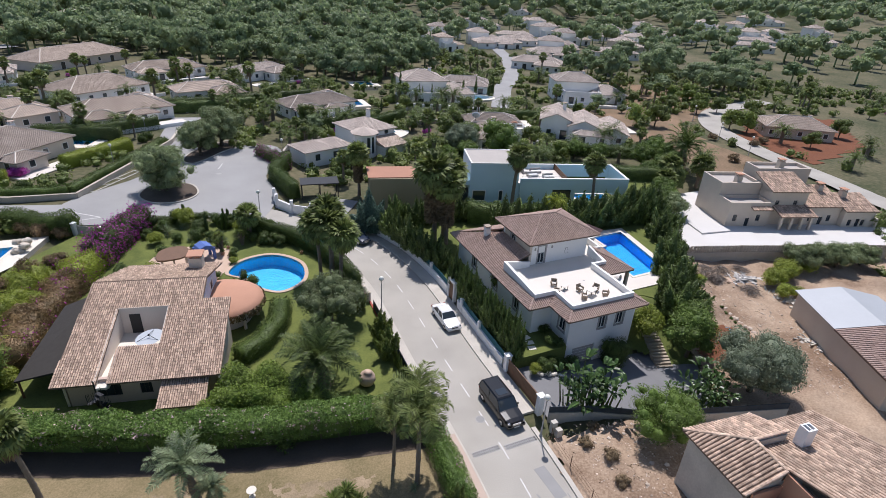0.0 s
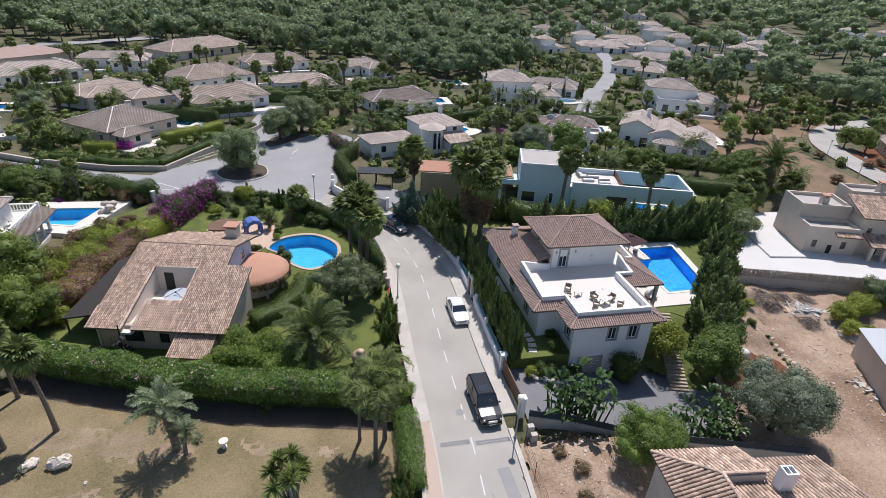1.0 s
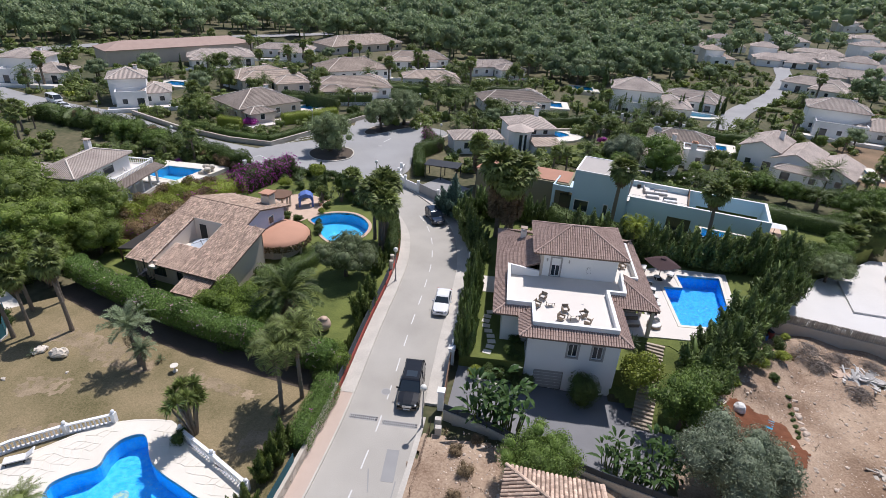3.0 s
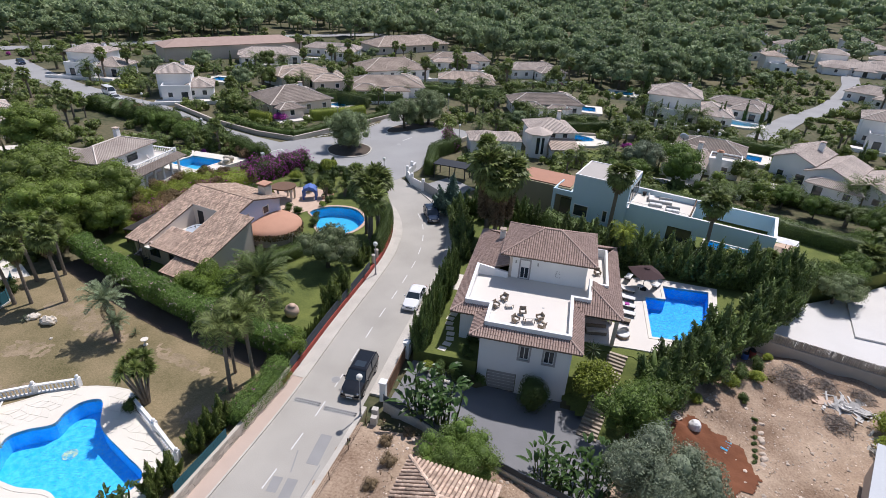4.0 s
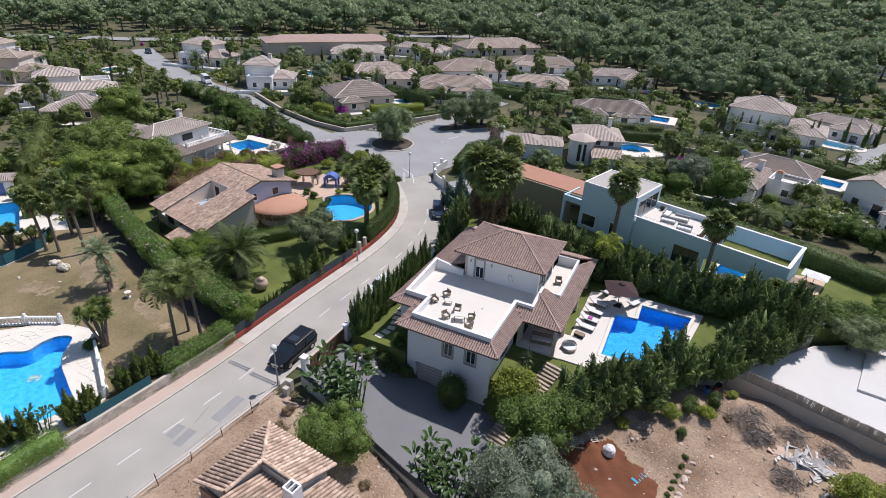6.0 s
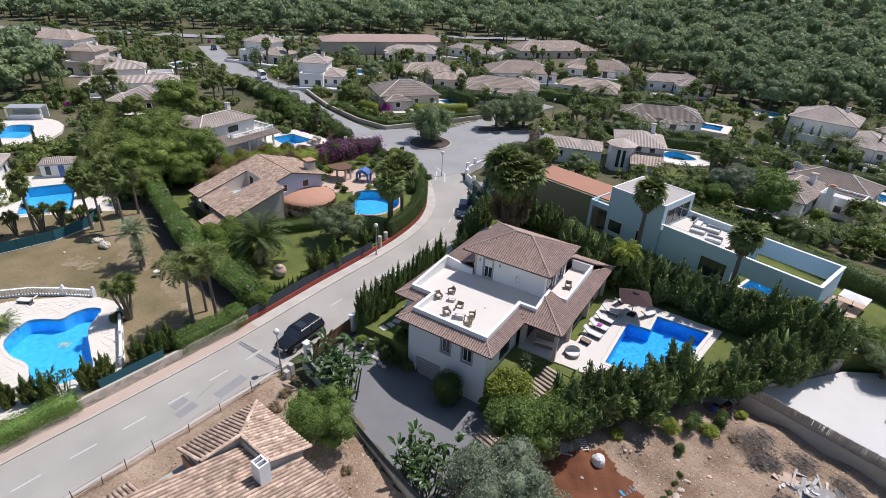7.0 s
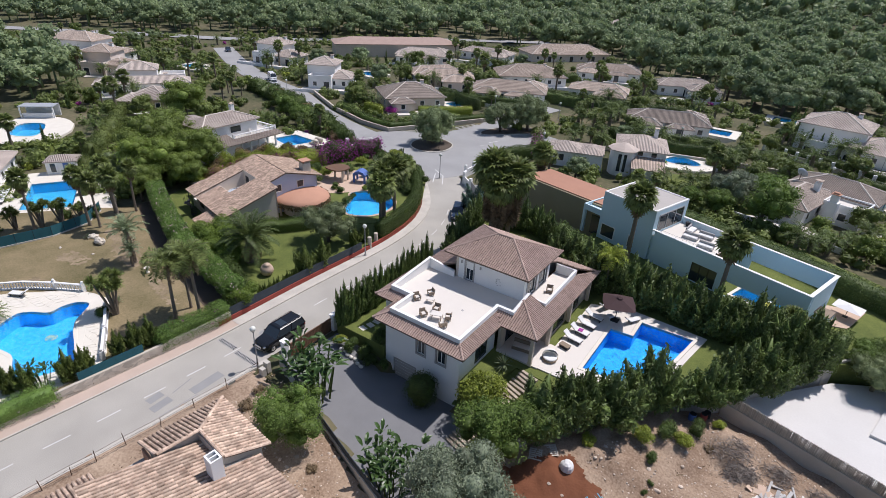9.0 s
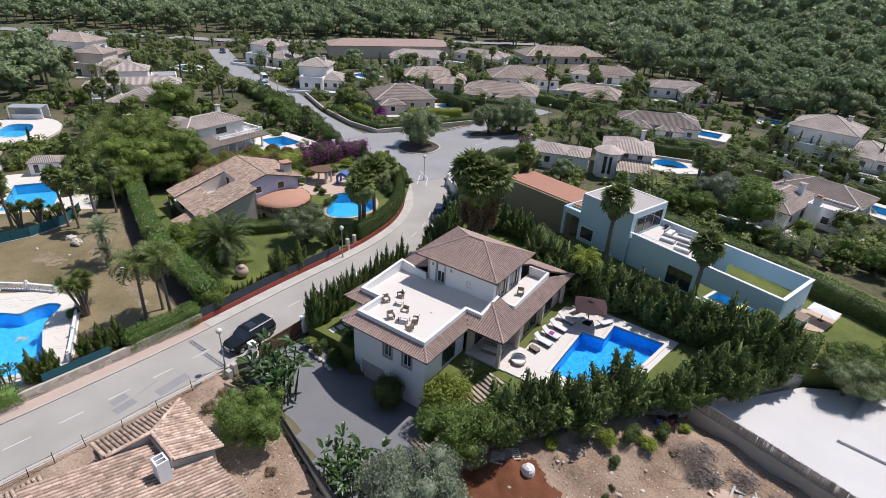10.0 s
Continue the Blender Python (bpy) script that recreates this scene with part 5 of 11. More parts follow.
part("reflector", Shape().lathe([(0.05, 0.0), (0.5, 0.08), (0.9, 0.3), (0.92, 0.33), (0.48, 0.12), (0.02, 0.04)], 18).move(pose(0, 0, 0.5, 62, 0, 150)), "dishgrey", sd, smooth=True)
ch = thing("chimney_stack", pose(62.6, 99.4, -0.3, 0, 0, -16), "tall white chimney stack with a tiled cap", "chimney")
part("shaft", Shape().box(-0.75, -0.55, 0, 0.75, 0.55, 4.2).box(-0.5, -0.42, 4.2, 0.5, 0.42, 5.4), "white", ch)
part("cap", Shape().box(-0.62, -0.54, 5.4, 0.62, 0.54, 5.52).box(-0.4, -0.32, 5.52, 0.4, 0.32, 5.75), "terracotta", ch)
# long shed at the wood's edge
shed = thing("long_building", pose(-86, 176, -0.2, 0, 0, 52), "long low building with a brown tiled ridge roof", "building")
part("wall", Shape().box(-24, -6, -1, 24, 6, 4.6), "cream", shed)
r = Shape()
hip_roof(r, 48, 12, 4.6, 0.3)
part("roof", r, "tile_villa", shed)


# ---- the white villa ----
def white_villa():
    v = thing("villa", pose(0, 0, 0), "large white villa with brown tile roofs and a wide roof terrace", "house")
    t, lo, eave = 0.3, 1.3, 4.55
    front, west, east = Shape(), Shape(), Shape()
    # south face with two windows and the garage door
    o1, o2, og = (3.6, 4.45, 2.35, 3.75), (5.75, 6.65, 2.35, 3.75), (0.9, 3.6, -1.62, 0.55)
    m = pierced(front, (29.9, 33.5), (38.0, 33.5), -1.9, eave, t, (o1, o2, og))
    part("wall", front, "white", v)
    for o in (o1, o2):
        opening(v, m, o, t)
    g = part("garage_door", Shape().box(0.95, 0.12, -1.6, 3.55, 0.18, 0.5, m), "white", v, "grey-white panelled garage door")
    for i in range(6):
        part("panel", Shape().box(0.95, 0.1, -1.55 + i * 0.35, 3.55, 0.125, -1.25 + i * 0.35, m), "greyframe", g)
    s = Shape()
    ow = (1.2, 2.2, 2.3, 3.7)
    m = pierced(s, (29.9, 36.4), (29.9, 33.5), -1.9, eave, t, (ow,), False)
    part("wall", s, "white", v)
    opening(v, m, ow, t)
    s = Shape()
    m = pierced(s, (27.5, 36.4), (29.9, 36.4), 0.6, eave, t)
    part("wall", s, "white", v)
    s = Shape()
    os_ = [(3.8, 4.8, 2.2, 3.7), (8.8, 9.8, 2.2, 3.7), (13.3, 14.3, 2.2, 3.7)]
    m = pierced(s, (27.5, 53.3), (27.5, 36.4), 0.6, eave, t, os_)
    part("wall", s, "white", v)
    for o in os_:
        opening(v, m, o, t)
    s = Shape()
    oe = (2.6, 4.8, 1.45, 3.7)
    m = pierced(s, (38.0, 33.5), (38.0, 39.6), -1.9, eave, t, (oe,))
    part("wall", s, "white", v)
    opening(v, m, oe, t, "glass_door", None)
    s = Shape()
    op = (3.9, 6.9, 1.45, 3.8)
    m = pierced(s, (38.6, 43.2), (41.6, 43.2), 1.3, eave, t, (), False)
    part("wall", s, "cream", v)
    s = Shape()
    op = (1.0, 3.0, 1.45, 3.7)
    m = pierced(s, (38.6, 39.6), (38.6, 43.2), 1.3, eave, t, (op,), False)
    part("wall", s, "cream", v)
    opening(v, m, op, t, "glass_door", None)
    s = Shape()
    oe = [(1.5, 4.5, 1.45, 3.7), (6.2, 8.2, 1.45, 3.7)]
    m = pierced(s, (41.6, 43.2), (41.6, 53.3), 1.3, eave, t, oe)
    part("wall", s, "cream", v)
    for o in oe:
        opening(v, m, o, t, "glass_door", None)
    s = Shape()
    pierced(s, (41.6, 53.3), (27.5, 53.3), 0.6, eave, t)
    part("wall", s, "white", v)
    part("porch_floor", Shape().box(38.4, 39.3, 1.2, 42.6, 43.3, 1.46), "terrace", v, "raised porch floor")
    for px, py in ((41.9, 39.3), (41.9, 43.0), (41.9, 48.0), (41.9, 53.0)):
        part("post", Shape().box(px - 0.16, py - 0.16, 1.4, px + 0.16, py + 0.16, eave), "cream", v, "porch post")
    ceil = Shape().box(38.3, 38.9, eave - 0.05, 42.3, 54.2, eave)
    part("soffit", ceil, "wood", v, "boarded porch ceiling")
    # roof skirts
    z0, k = 4.6, 0.42
    near = lambda x, y: x > 33.5 and y < 33.4
    R = lambda poly, base, up, single=None: roof_plane(v, poly, base, up, z0, k, "tile_villa", 0.225, 0.4, single)
    R([(29.0, 32.7), (38.8, 32.7), (37.65, 33.85), (30.15, 33.85)], (29.0, 32.7), (0, 1), near)
    R([(29.0, 32.7), (30.15, 33.85), (30.15, 36.95), (29.0, 35.8)], (29.0, 32.7), (1, 0))
    R([(26.6, 35.8), (29.0, 35.8), (30.15, 36.95), (27.75, 36.95)], (26.6, 35.8), (0, 1))
    R([(26.6, 35.8), (27.75, 36.95), (27.75, 43.0), (31.0, 43.0), (31.0, 48.9), (26.6, 54.2)], (26.6, 35.8), (1, 0))
    R([(26.6, 54.2), (31.0, 48.9), (38.7, 48.9), (38.7, 50.7), (41.0, 50.7), (42.4, 54.2)], (26.6, 54.2), (0, -1))
    R([(42.4, 38.9), (42.4, 54.2), (41.0, 50.7), (41.0, 43.3), (39.3, 43.3), (39.3, 42.0)], (42.4, 38.9), (-1, 0))
    R([(38.8, 38.9), (42.4, 38.9), (39.3, 42.0), (39.3, 40.3), (37.65, 40.3), (37.65, 40.05)], (38.8, 38.9), (0, 1))
    R([(38.8, 32.7), (38.8, 38.9), (37.65, 40.05), (37.65, 33.85)], (38.8, 32.7), (-1, 0))
    H = lambda a, b, ax, bx: ridge_tiles(v, (*a, z0 + k * ax + 0.03), (*b, z0 + k * bx + 0.03), "tile_villa")
    H((29.0, 32.7), (30.15, 33.85), 0, 1.15)
    H((38.8, 32.7), (37.65, 33.85), 0, 1.15)
    H((26.6, 35.8), (27.75, 36.95), 0, 1.15)
    H((42.4, 38.9), (39.3, 42.0), 0, 3.1)
    H((42.4, 54.2), (41.0, 50.7), 0, 1.4)
    # terrace with its parapet
    floor = [(30.2, 33.9), (37.6, 33.9), (37.6, 40.2), (39.2, 40.2), (39.2, 43.4), (31.0, 43.4), (27.8, 43.0), (27.8, 37.0), (30.2, 37.0)]
    part("terrace", Shape().prism(floor, 4.4, 4.9), "terrace", v, "pale tiled roof terrace")
    wall = Shape()
    line = [(31.0, 42.95), (27.9, 42.95), (27.9, 36.95), (30.25, 36.95), (30.25, 33.95), (37.55, 33.95), (37.55, 40.35), (39.2, 40.35), (39.2, 43.3)]
    wall.wall(line, 0.24, 4.4, lambda x, y: 6.0 if (x > 38.5 and y > 42) or (y > 42.5 and x < 29) else 5.5)
    part("parapet", wall, "white", v, "white parapet")
    cap = Shape()
    cap.wall(line, 0.3, lambda x, y: (6.0 if (x > 38.5 and y > 42) or (y > 42.5 and x < 29) else 5.5) + 0.0, lambda x, y: (6.0 if (x > 38.5 and y > 42) or (y > 42.5 and x < 29) else 5.5) + 0.05)
    part("parapet_cap", cap, "white", v)
    # balcony on the east side
    part("balcony_floor", Shape().box(38.7, 43.4, 4.4, 41.0, 50.6, 4.9), "terrace", v)
    wall = Shape().wall([(39.3, 43.4), (40.9, 43.4), (40.9, 50.6), (38.8, 50.6)], 0.22, 4.4, lambda x, y: 5.6 if y < 50 else 5.9)
    part("parapet", wall, "white", v, "white balcony parapet")
    # upper storey
    ht = 7.95
    s = Shape()
    od = (1.15, 2.05, 4.92, 7.05)
    m = pierced(s, (31.0, 43.2), (38.7, 43.2), 4.5, ht, t, (od,))
    part("wall", s, "white", v)
    d = opening(v, m, od, t, "terrace_door")
    part("shutter", Shape().box(1.2, 0.06, 6.2, 2.0, 0.1, 7.0, m), "white", d, "half-lowered roller blind")
    for x in (0.6, 2.8):
        part("wall_light", Shape().box(x, -0.12, 6.65, x + 0.14, 0, 6.95, m), "greyframe", v, "small square wall light")
    s = Shape()
    oo = [(0.7, 2.6, 4.95, 7.0), (3.4, 5.0, 4.95, 7.0)]
    m = pierced(s, (38.7, 43.2), (38.7, 48.9), 4.5, ht, t, oo)
    part("wall", s, "white", v)
    for o in oo:
        opening(v, m, o, t, "glass_door")
    s = Shape()
    ow = [(1.6, 2.6, 6.2, 7.3)]
    pierced(s, (38.7, 48.9), (31.0, 48.9), 4.5, ht, t)
    part("wall", s, "white", v)
    s = Shape()
    m = pierced(s, (31.0, 48.9), (31.0, 43.2), 4.5, ht, t, ow)
    part("wall", s, "cream", v)
    opening(v, m, ow[0], t)
    x0, x1, y0, y1, zu = 30.15, 39.5, 42.15, 49.75, 7.95
    e = (y1 - y0) / 2
    U = lambda poly, base, up: roof_plane(v, poly, base, up, zu, k, "tile_villa", 0.225, 0.4)
    U([(x0, y0), (x1, y0), (x1 - e, y0 + e), (x0 + e, y0 + e)], (x0, y0), (0, 1))
    U([(x0, y1), (x1, y1), (x1 - e, y0 + e), (x0 + e, y0 + e)], (x0, y1), (0, -1))
    U([(x0, y0), (x0, y1), (x0 + e, y0 + e)], (x0, y0), (1, 0))
    U([(x1, y0), (x1, y1), (x1 - e, y0 + e)], (x1, y0), (-1, 0))
    zt = zu + k * e + 0.03
    for cx, cy, rx in ((x0, y0, x0 + e), (x0, y1, x0 + e), (x1, y0, x1 - e), (x1, y1, x1 - e)):
        ridge_tiles(v, (cx, cy, zu + 0.03), (rx, y0 + e, zt), "tile_villa")
    ridge_tiles(v, (x0 + e, y0 + e, zt), (x1 - e, y0 + e, zt), "tile_villa")
    part("soffit", Shape().box(x0 + 0.1, y0 + 0.1, zu - 0.2, x1 - 0.1, y1 - 0.1, zu - 0.13), "white", v)
    chimney(v, 29.4, 50.0, 5.0, 6.6, 0.6)
    # wrought ornament on the terrace wall
    orn = Shape()
    for i in range(9):
        a = i * 0.7
        c = Vector((35.9 + 0.28 * math.cos(a) * (0.4 + 0.1 * i), 43.16, 6.1 + 0.4 * math.sin(a) * (0.4 + 0.09 * i)))
        orn.tube([c, c + Vector((0.16 * math.cos(a * 2), 0, 0.16 * math.sin(a * 2)))], 0.025, 5)
    part("wall_ornament", orn, "greyframe", v, "grey wrought-iron wall ornament")
    return v


white_villa()


# ---- the tiled house on the left of the street ----
def tiled_house():
    yaw = -12.6
    h = thing("tiled_house", pose(-13.6, 41.1, 0, 0, 0, yaw), "old pinkish house with a weathered tile roof and sunken patio", "house")
    W = pose(-13.6, 41.1, 0, 0, 0, yaw)
    k, z0 = 0.315, 3.0
    P = lambda u, v: tuple((W @ Vector((u, v, 0))).xy)
    up = (W.to_3x3() @ Vector((0, 1, 0))).xy
    down = -up
    plans = [
        [(0, 0), (3.3, 0), (3.3, 8.4), (3.3, 10.5), (0.4, 10.5)],
        [(4.1, 0), (7.4, 0), (7.4, 3.4), (4.1, 3.4)],
        [(3.3, 7.3), (7.4, 7.3), (7.4, 10.5), (3.3, 10.5)],
        [(7.4, 0), (12.6, 0), (12.6, 7.9), (10.2, 7.9), (10.2, 10.5), (7.4, 10.5)],
    ]
    objs = []
    for i, poly in enumerate(plans):
        single = (lambda x, y: (W.inverted() @ Vector((x, y, 0))).y < 2.6) if i == 1 else None
        objs.append(roof_plane(h, [P(*p) for p in poly], P(0, 0), up, z0, k, "tile_left", 0.175, 0.32, single))
    zr = z0 + k * 10.5
    objs.append(roof_plane(h, [P(*p) for p in [(0.4, 10.5), (10.2, 10.5), (10.6, 15.8), (1.6, 15.8)]], P(0, 15.8), down, zr - 0.25 * 5.3, 0.25, "tile_near", 0.175, 0.32))
    inv = W.inverted()
    for o in objs:
        o.matrix_parent_inverse = inv
    s = Shape()
    b0 = 0.1
    roofz = lambda v: z0 + k * v - 0.16
    ow = [(2.4, 4.2, 1.2, 2.4), (5.6, 6.5, 1.2, 2.3), (8.4, 9.6, 1.2, 2.3)]
    m = pierced(s, (0.6, 0.6), (12.2, 0.6), b0, 3.0, 0.3, ow)
    part("wall", s, "rose", h)
    for o in ow:
        opening(h, m, o, 0.3, "window", None, 2)
    # east gable wall, stepped with the roof
    s = Shape().prism([(12.0, 0.6), (12.2, 0.6), (12.2, 7.8), (12.0, 7.8)], b0, lambda x, y: roofz(y))
    s.prism([(9.8, 7.6), (12.2, 7.6), (12.2, 7.8), (9.8, 7.8)], b0, lambda x, y: roofz(7.7))
    part("wall", s, "cream", h)
    s = Shape().prism([(9.7, 7.8), (9.9, 7.8), (9.9, 10.5), (9.7, 10.5)], b0, lambda x, y: roofz(y))
    s.prism([(9.7, 10.5), (9.9, 10.5), (9.9, 15.3), (9.7, 15.3)], b0, lambda x, y: zr - 0.25 * (y - 10.5) - 0.16)
    part("wall", s, "palewall", h, "pale blue painted wall")
    for y in (9.2, 12.6):
        far_window(h, 9.9, y, 4.2, 0.9, 0.9, 90)
    s = Shape().prism([(0.6, 0.6), (0.8, 0.6), (0.8, 10.4), (0.6, 10.4)], b0, lambda x, y: roofz(y))
    s.box(1.6, 15.1, b0, 9.9, 15.3, 4.9)
    s.prism([(1.2, 10.4), (1.4, 10.4), (1.8, 15.2), (1.6, 15.2)], b0, lambda x, y: zr - 0.25 * (y - 10.5) - 0.16)
    part("wall", s, "pink", h)
    # roof patio with its passage
    fl = 2.7
    s = Shape().box(3.2, -0.1, fl - 0.2, 4.1, 3.4, fl)
    s.box(3.2, 3.4, fl - 0.2, 7.4, 7.3, fl)
    part("patio_floor", s, "coping", h, "pale patio floor sunk in the roof")
    s = Shape().prism([(3.12, 0), (3.28, 0), (3.28, 7.3), (3.12, 7.3)], fl - 0.2, lambda x, y: z0 + k * y + 0.05)
    s.prism([(4.1, 0), (4.2, 0), (4.2, 3.4), (4.1, 3.4)], fl - 0.2, lambda x, y: z0 + k * y + 0.03)
    s.box(3.28, 7.25, fl - 0.2, 7.4, 7.4, z0 + k * 7.3 + 0.05)
    s.prism([(7.32, 3.4), (7.44, 3.4), (7.44, 7.3), (7.32, 7.3)], fl - 0.2, lambda x, y: z0 + k * y + 0.03)
    s.box(4.2, 3.3, fl - 0.2, 7.32, 3.42, z0 + k * 3.4)
    part("patio_wall", s, "pink", h, "salmon patio wall")
    part("patio_door", Shape().box(4.0, 7.2, fl, 4.9, 7.26, fl + 2.0), "dark", h, "dark patio door")
    # lean-to
    s = Shape().box(8.2, -1.9, b0, 11.4, 0.6, 1.9)
    part("lean_to_wall", s, "pink", h)
    o = roof_plane(h, [P(*p) for p in [(8.0, -2.2), (11.6, -2.2), (11.6, 0.6), (8.0, 0.6)]], P(8, -2.2), up, 1.9, 0.3, "tile_left", 0.175, 0.32)
    o.matrix_parent_inverse = inv
    # dome-like terracotta roof over the east porch
    s = Shape()
    n = 20
    prof = [(3.9, 2.5), (3.9, 2.66), (3.3, 3.0), (2.3, 3.28), (1.1, 3.44), (0.05, 3.48)]
    s.lathe(prof, n)
    s.v = [(10.5 + x * 1.12, 12.3 + y * 1.0, z) for x, y, z in s.v]
    dome = part("domed_roof", s, "terracotta", h, "shallow domed terracotta roof", smooth=True)
    g = np.random.default_rng(300)
    a = g.uniform(0, 6.283, 1100)
    fr = np.stack([10.5 + np.cos(a) * 4.4, 12.3 + np.sin(a) * 3.92, g.uniform(1.9, 2.68, 1100)], axis=1)
    part("vine", array_mesh("vine", leaf_blades(g, fr, np.stack([np.cos(a), np.sin(a), a * 0 + 0.4], axis=1), 0.34, 0.2), None, "vine"), "vine", dome, "dry vine along the eaves")
    part("porch_wall", Shape().lathe([(2.7, 0.2), (2.7, 2.6)], 16, (10.9, 12.2, 0)), "pink", h)
    for a in range(0, 360, 45):
        s = Shape().tube([(10.9 + 3.2 * math.cos(radians(a)), 12.2 + 3.4 * math.sin(radians(a)), 0.3), (10.9 + 3.2 * math.cos(radians(a)), 12.2 + 3.4 * math.sin(radians(a)), 2.7)], 0.16, 8)
        part("porch_post", s, "cream", h)
    s = Shape().box(7.9, 13.7, 4.2, 9.1, 14.9, 6.6)
    c = part("chimney", s, "stone", h, "rubble stone chimney")
    part("cap", Shape().box(7.75, 13.55, 6.85, 9.25, 15.05, 6.97).box(8.0, 13.8, 6.6, 8.2, 14.0, 6.85).box(8.8, 13.8, 6.6, 9.0, 14.0, 6.85).box(8.0, 14.6, 6.6, 8.2, 14.8, 6.85).box(8.8, 14.6, 6.6, 9.0, 14.8, 6.85), "terracotta", c)
    # thatched shade on the west side
    s = Shape().add([(-3.4, 2.0, 2.2), (0.5, 2.0, 3.0), (0.5, 11.5, 4.6), (-3.0, 11.5, 3.2), (-3.4, 2.0, 2.35), (0.5, 2.0, 3.15), (0.5, 11.5, 4.75), (-3.0, 11.5, 3.35)], [(0, 3, 2, 1), (4, 5, 6, 7), (0, 1, 5, 4), (1, 2, 6, 5), (2, 3, 7, 6), (3, 0, 4, 7)])
    part("shade_roof", s, "dark_roof", h, "dark thatched shade roof")
    for x, y in ((-3.2, 2.2), (-3.1, 6.5), (-2.9, 11.2)):
        part("shade_post", Shape().tube([(x, y, 0), (x, y, 2.4)], 0.1, 6), "wood", h)
    # spiral stair to the roof
    s = Shape().tube([(3.6, -0.8, 0.4), (3.6, -0.8, 4.0)], 0.06, 8)
    for i in range(13):
        a = radians(i * 27)
        m = Matrix.Translation((3.6, -0.8, 0.6 + i * 0.19)) @ Matrix.Rotation(a, 4, "Z")
        s.box(0, -0.14, -0.02, 0.75, 0.14, 0.02, m)
        s.tube([m @ Vector((0.72, 0, 0)), m @ Vector((0.72, 0, 0.9))], 0.015, 5)
    part("spiral_stair", s, "dark", h, "black iron spiral stair")
    # satellite dish on the patio
    d = thing("satellite_dish", W @ pose(6.15, 4.9, fl, 0, 0, 0) @ Matrix.Diagonal((0.7, 0.7, 0.7, 1)), "large white satellite dish on a roof patio", "dish")
    s = Shape().lathe([(0.05, 0.0), (0.7, 0.06), (1.25, 0.2), (1.58, 0.34), (1.63, 0.38), (1.22, 0.25), (0.66, 0.1), (0.02, 0.04)], 32)
    s.move(pose(0, 0, 1.1, 6, 0, -65))
    part("reflector", s, "dishgrey", d, "shallow grey-white reflector")
    part("mast", Shape().tube([(0, 0, 0), (0, 0, 1.25)], 0.09, 8), "dark", d)
    arm = Shape()
    top = pose(0, 0, 1.1, 6, 0, -65) @ Vector((0, 0, 0.75))
    for a in (30, 150, 270):
        arm.tube([pose(0, 0, 1.1, 6, 0, -65) @ Vector((1.5 * math.cos(radians(a)), 1.5 * math.sin(radians(a)), 0.36)), top], 0.035, 5)
    arm.ball(top, 0.13)
    part("feed_arm", arm, "dark", d)


tiled_house()


# ---- the modern house ----
def modern_house():
    W = pose(44.75, 66.9, 0, 0, 0, -17)
    h = thing("modern_house", W @ Matrix.Diagonal((1.02, 0.9, 1, 1)), "flat-roofed modern house, walls tinted with blue shade, with a roof terrace", "house")
    b = 0.9
    s = Shape().box(-8.1, 0, b, -0.6, 8.2, 7.7)
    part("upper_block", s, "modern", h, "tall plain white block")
    part("flat_roof", Shape().box(-7.9, 0.2, 7.7, -0.8, 8.0, 7.76), "gravelroof", h, "gravelled flat roof")
    rim = Shape()
    for x0, y0, x1, y1 in ((-8.1, 0, -0.6, 0.22), (-8.1, 7.98, -0.6, 8.2), (-8.1, 0.22, -7.88, 7.98), (-0.82, 0.22, -0.6, 7.98)):
        rim.box(x0, y0, 7.7, x1, y1, 7.85)
    part("roof_rim", rim, "white", h)
    part("terrace_glazing", Shape().box(-0.62, 1.0, 4.95, -0.55, 7.2, 7.1), "glass", h, "wide sliding glass doors")
    fr = Shape()
    for y in (1.0, 3.0, 5.1, 7.2):
        fr.box(-0.58, y - 0.05, 4.95, -0.5, y + 0.05, 7.1)
    fr.box(-0.58, 1.0, 7.05, -0.5, 7.2, 7.15)
    part("glazing_bars", fr, "greyframe", h)
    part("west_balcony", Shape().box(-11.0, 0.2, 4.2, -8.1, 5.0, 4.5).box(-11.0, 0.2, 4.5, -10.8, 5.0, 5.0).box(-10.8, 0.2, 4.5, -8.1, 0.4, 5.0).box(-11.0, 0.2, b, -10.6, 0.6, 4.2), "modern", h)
    part("balcony_door", Shape().box(-9.9, 0.9, b, -8.15, 0.98, 3.6), "glass", h, "tall glass door below a balcony")
    part("coping", Shape().box(-0.6, -0.02, 5.35, 17.22, 0.36, 5.42).box(16.84, 0.36, 5.35, 17.22, 8.27, 5.42).box(-0.6, 7.89, 5.35, 16.84, 8.27, 5.42), "white", h, "white coping of the terrace walls")
    # lower wing with the terrace, then the framed court
    s = Shape()
    oa = [(5.6, 8.6, 1.3, 3.6), (9.3, 16.6, 1.25, 3.1)]
    m = pierced(s, (-0.6, 0), (17.2, 0), b, 5.35, 0.35, oa)
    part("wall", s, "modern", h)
    opening(h, m, oa[0], 0.35, "sliding_door", None, 2)
    s = Shape().box(-0.6, 0.35, b, 7.4, 7.9, 4.5)
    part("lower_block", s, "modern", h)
    part("roof_terrace", Shape().box(-0.6, 0.35, 4.5, 7.4, 7.9, 4.6), "terrace", h, "pale roof terrace")
    s = Shape()
    on = [(9.0, 16.0, 1.3, 4.6)]
    pierced(s, (17.2, 8.25), (-0.6, 8.25), b, 5.35, 0.35, [(0.6, 8.6, 1.2, 3.3)])
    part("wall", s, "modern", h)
    s = Shape()
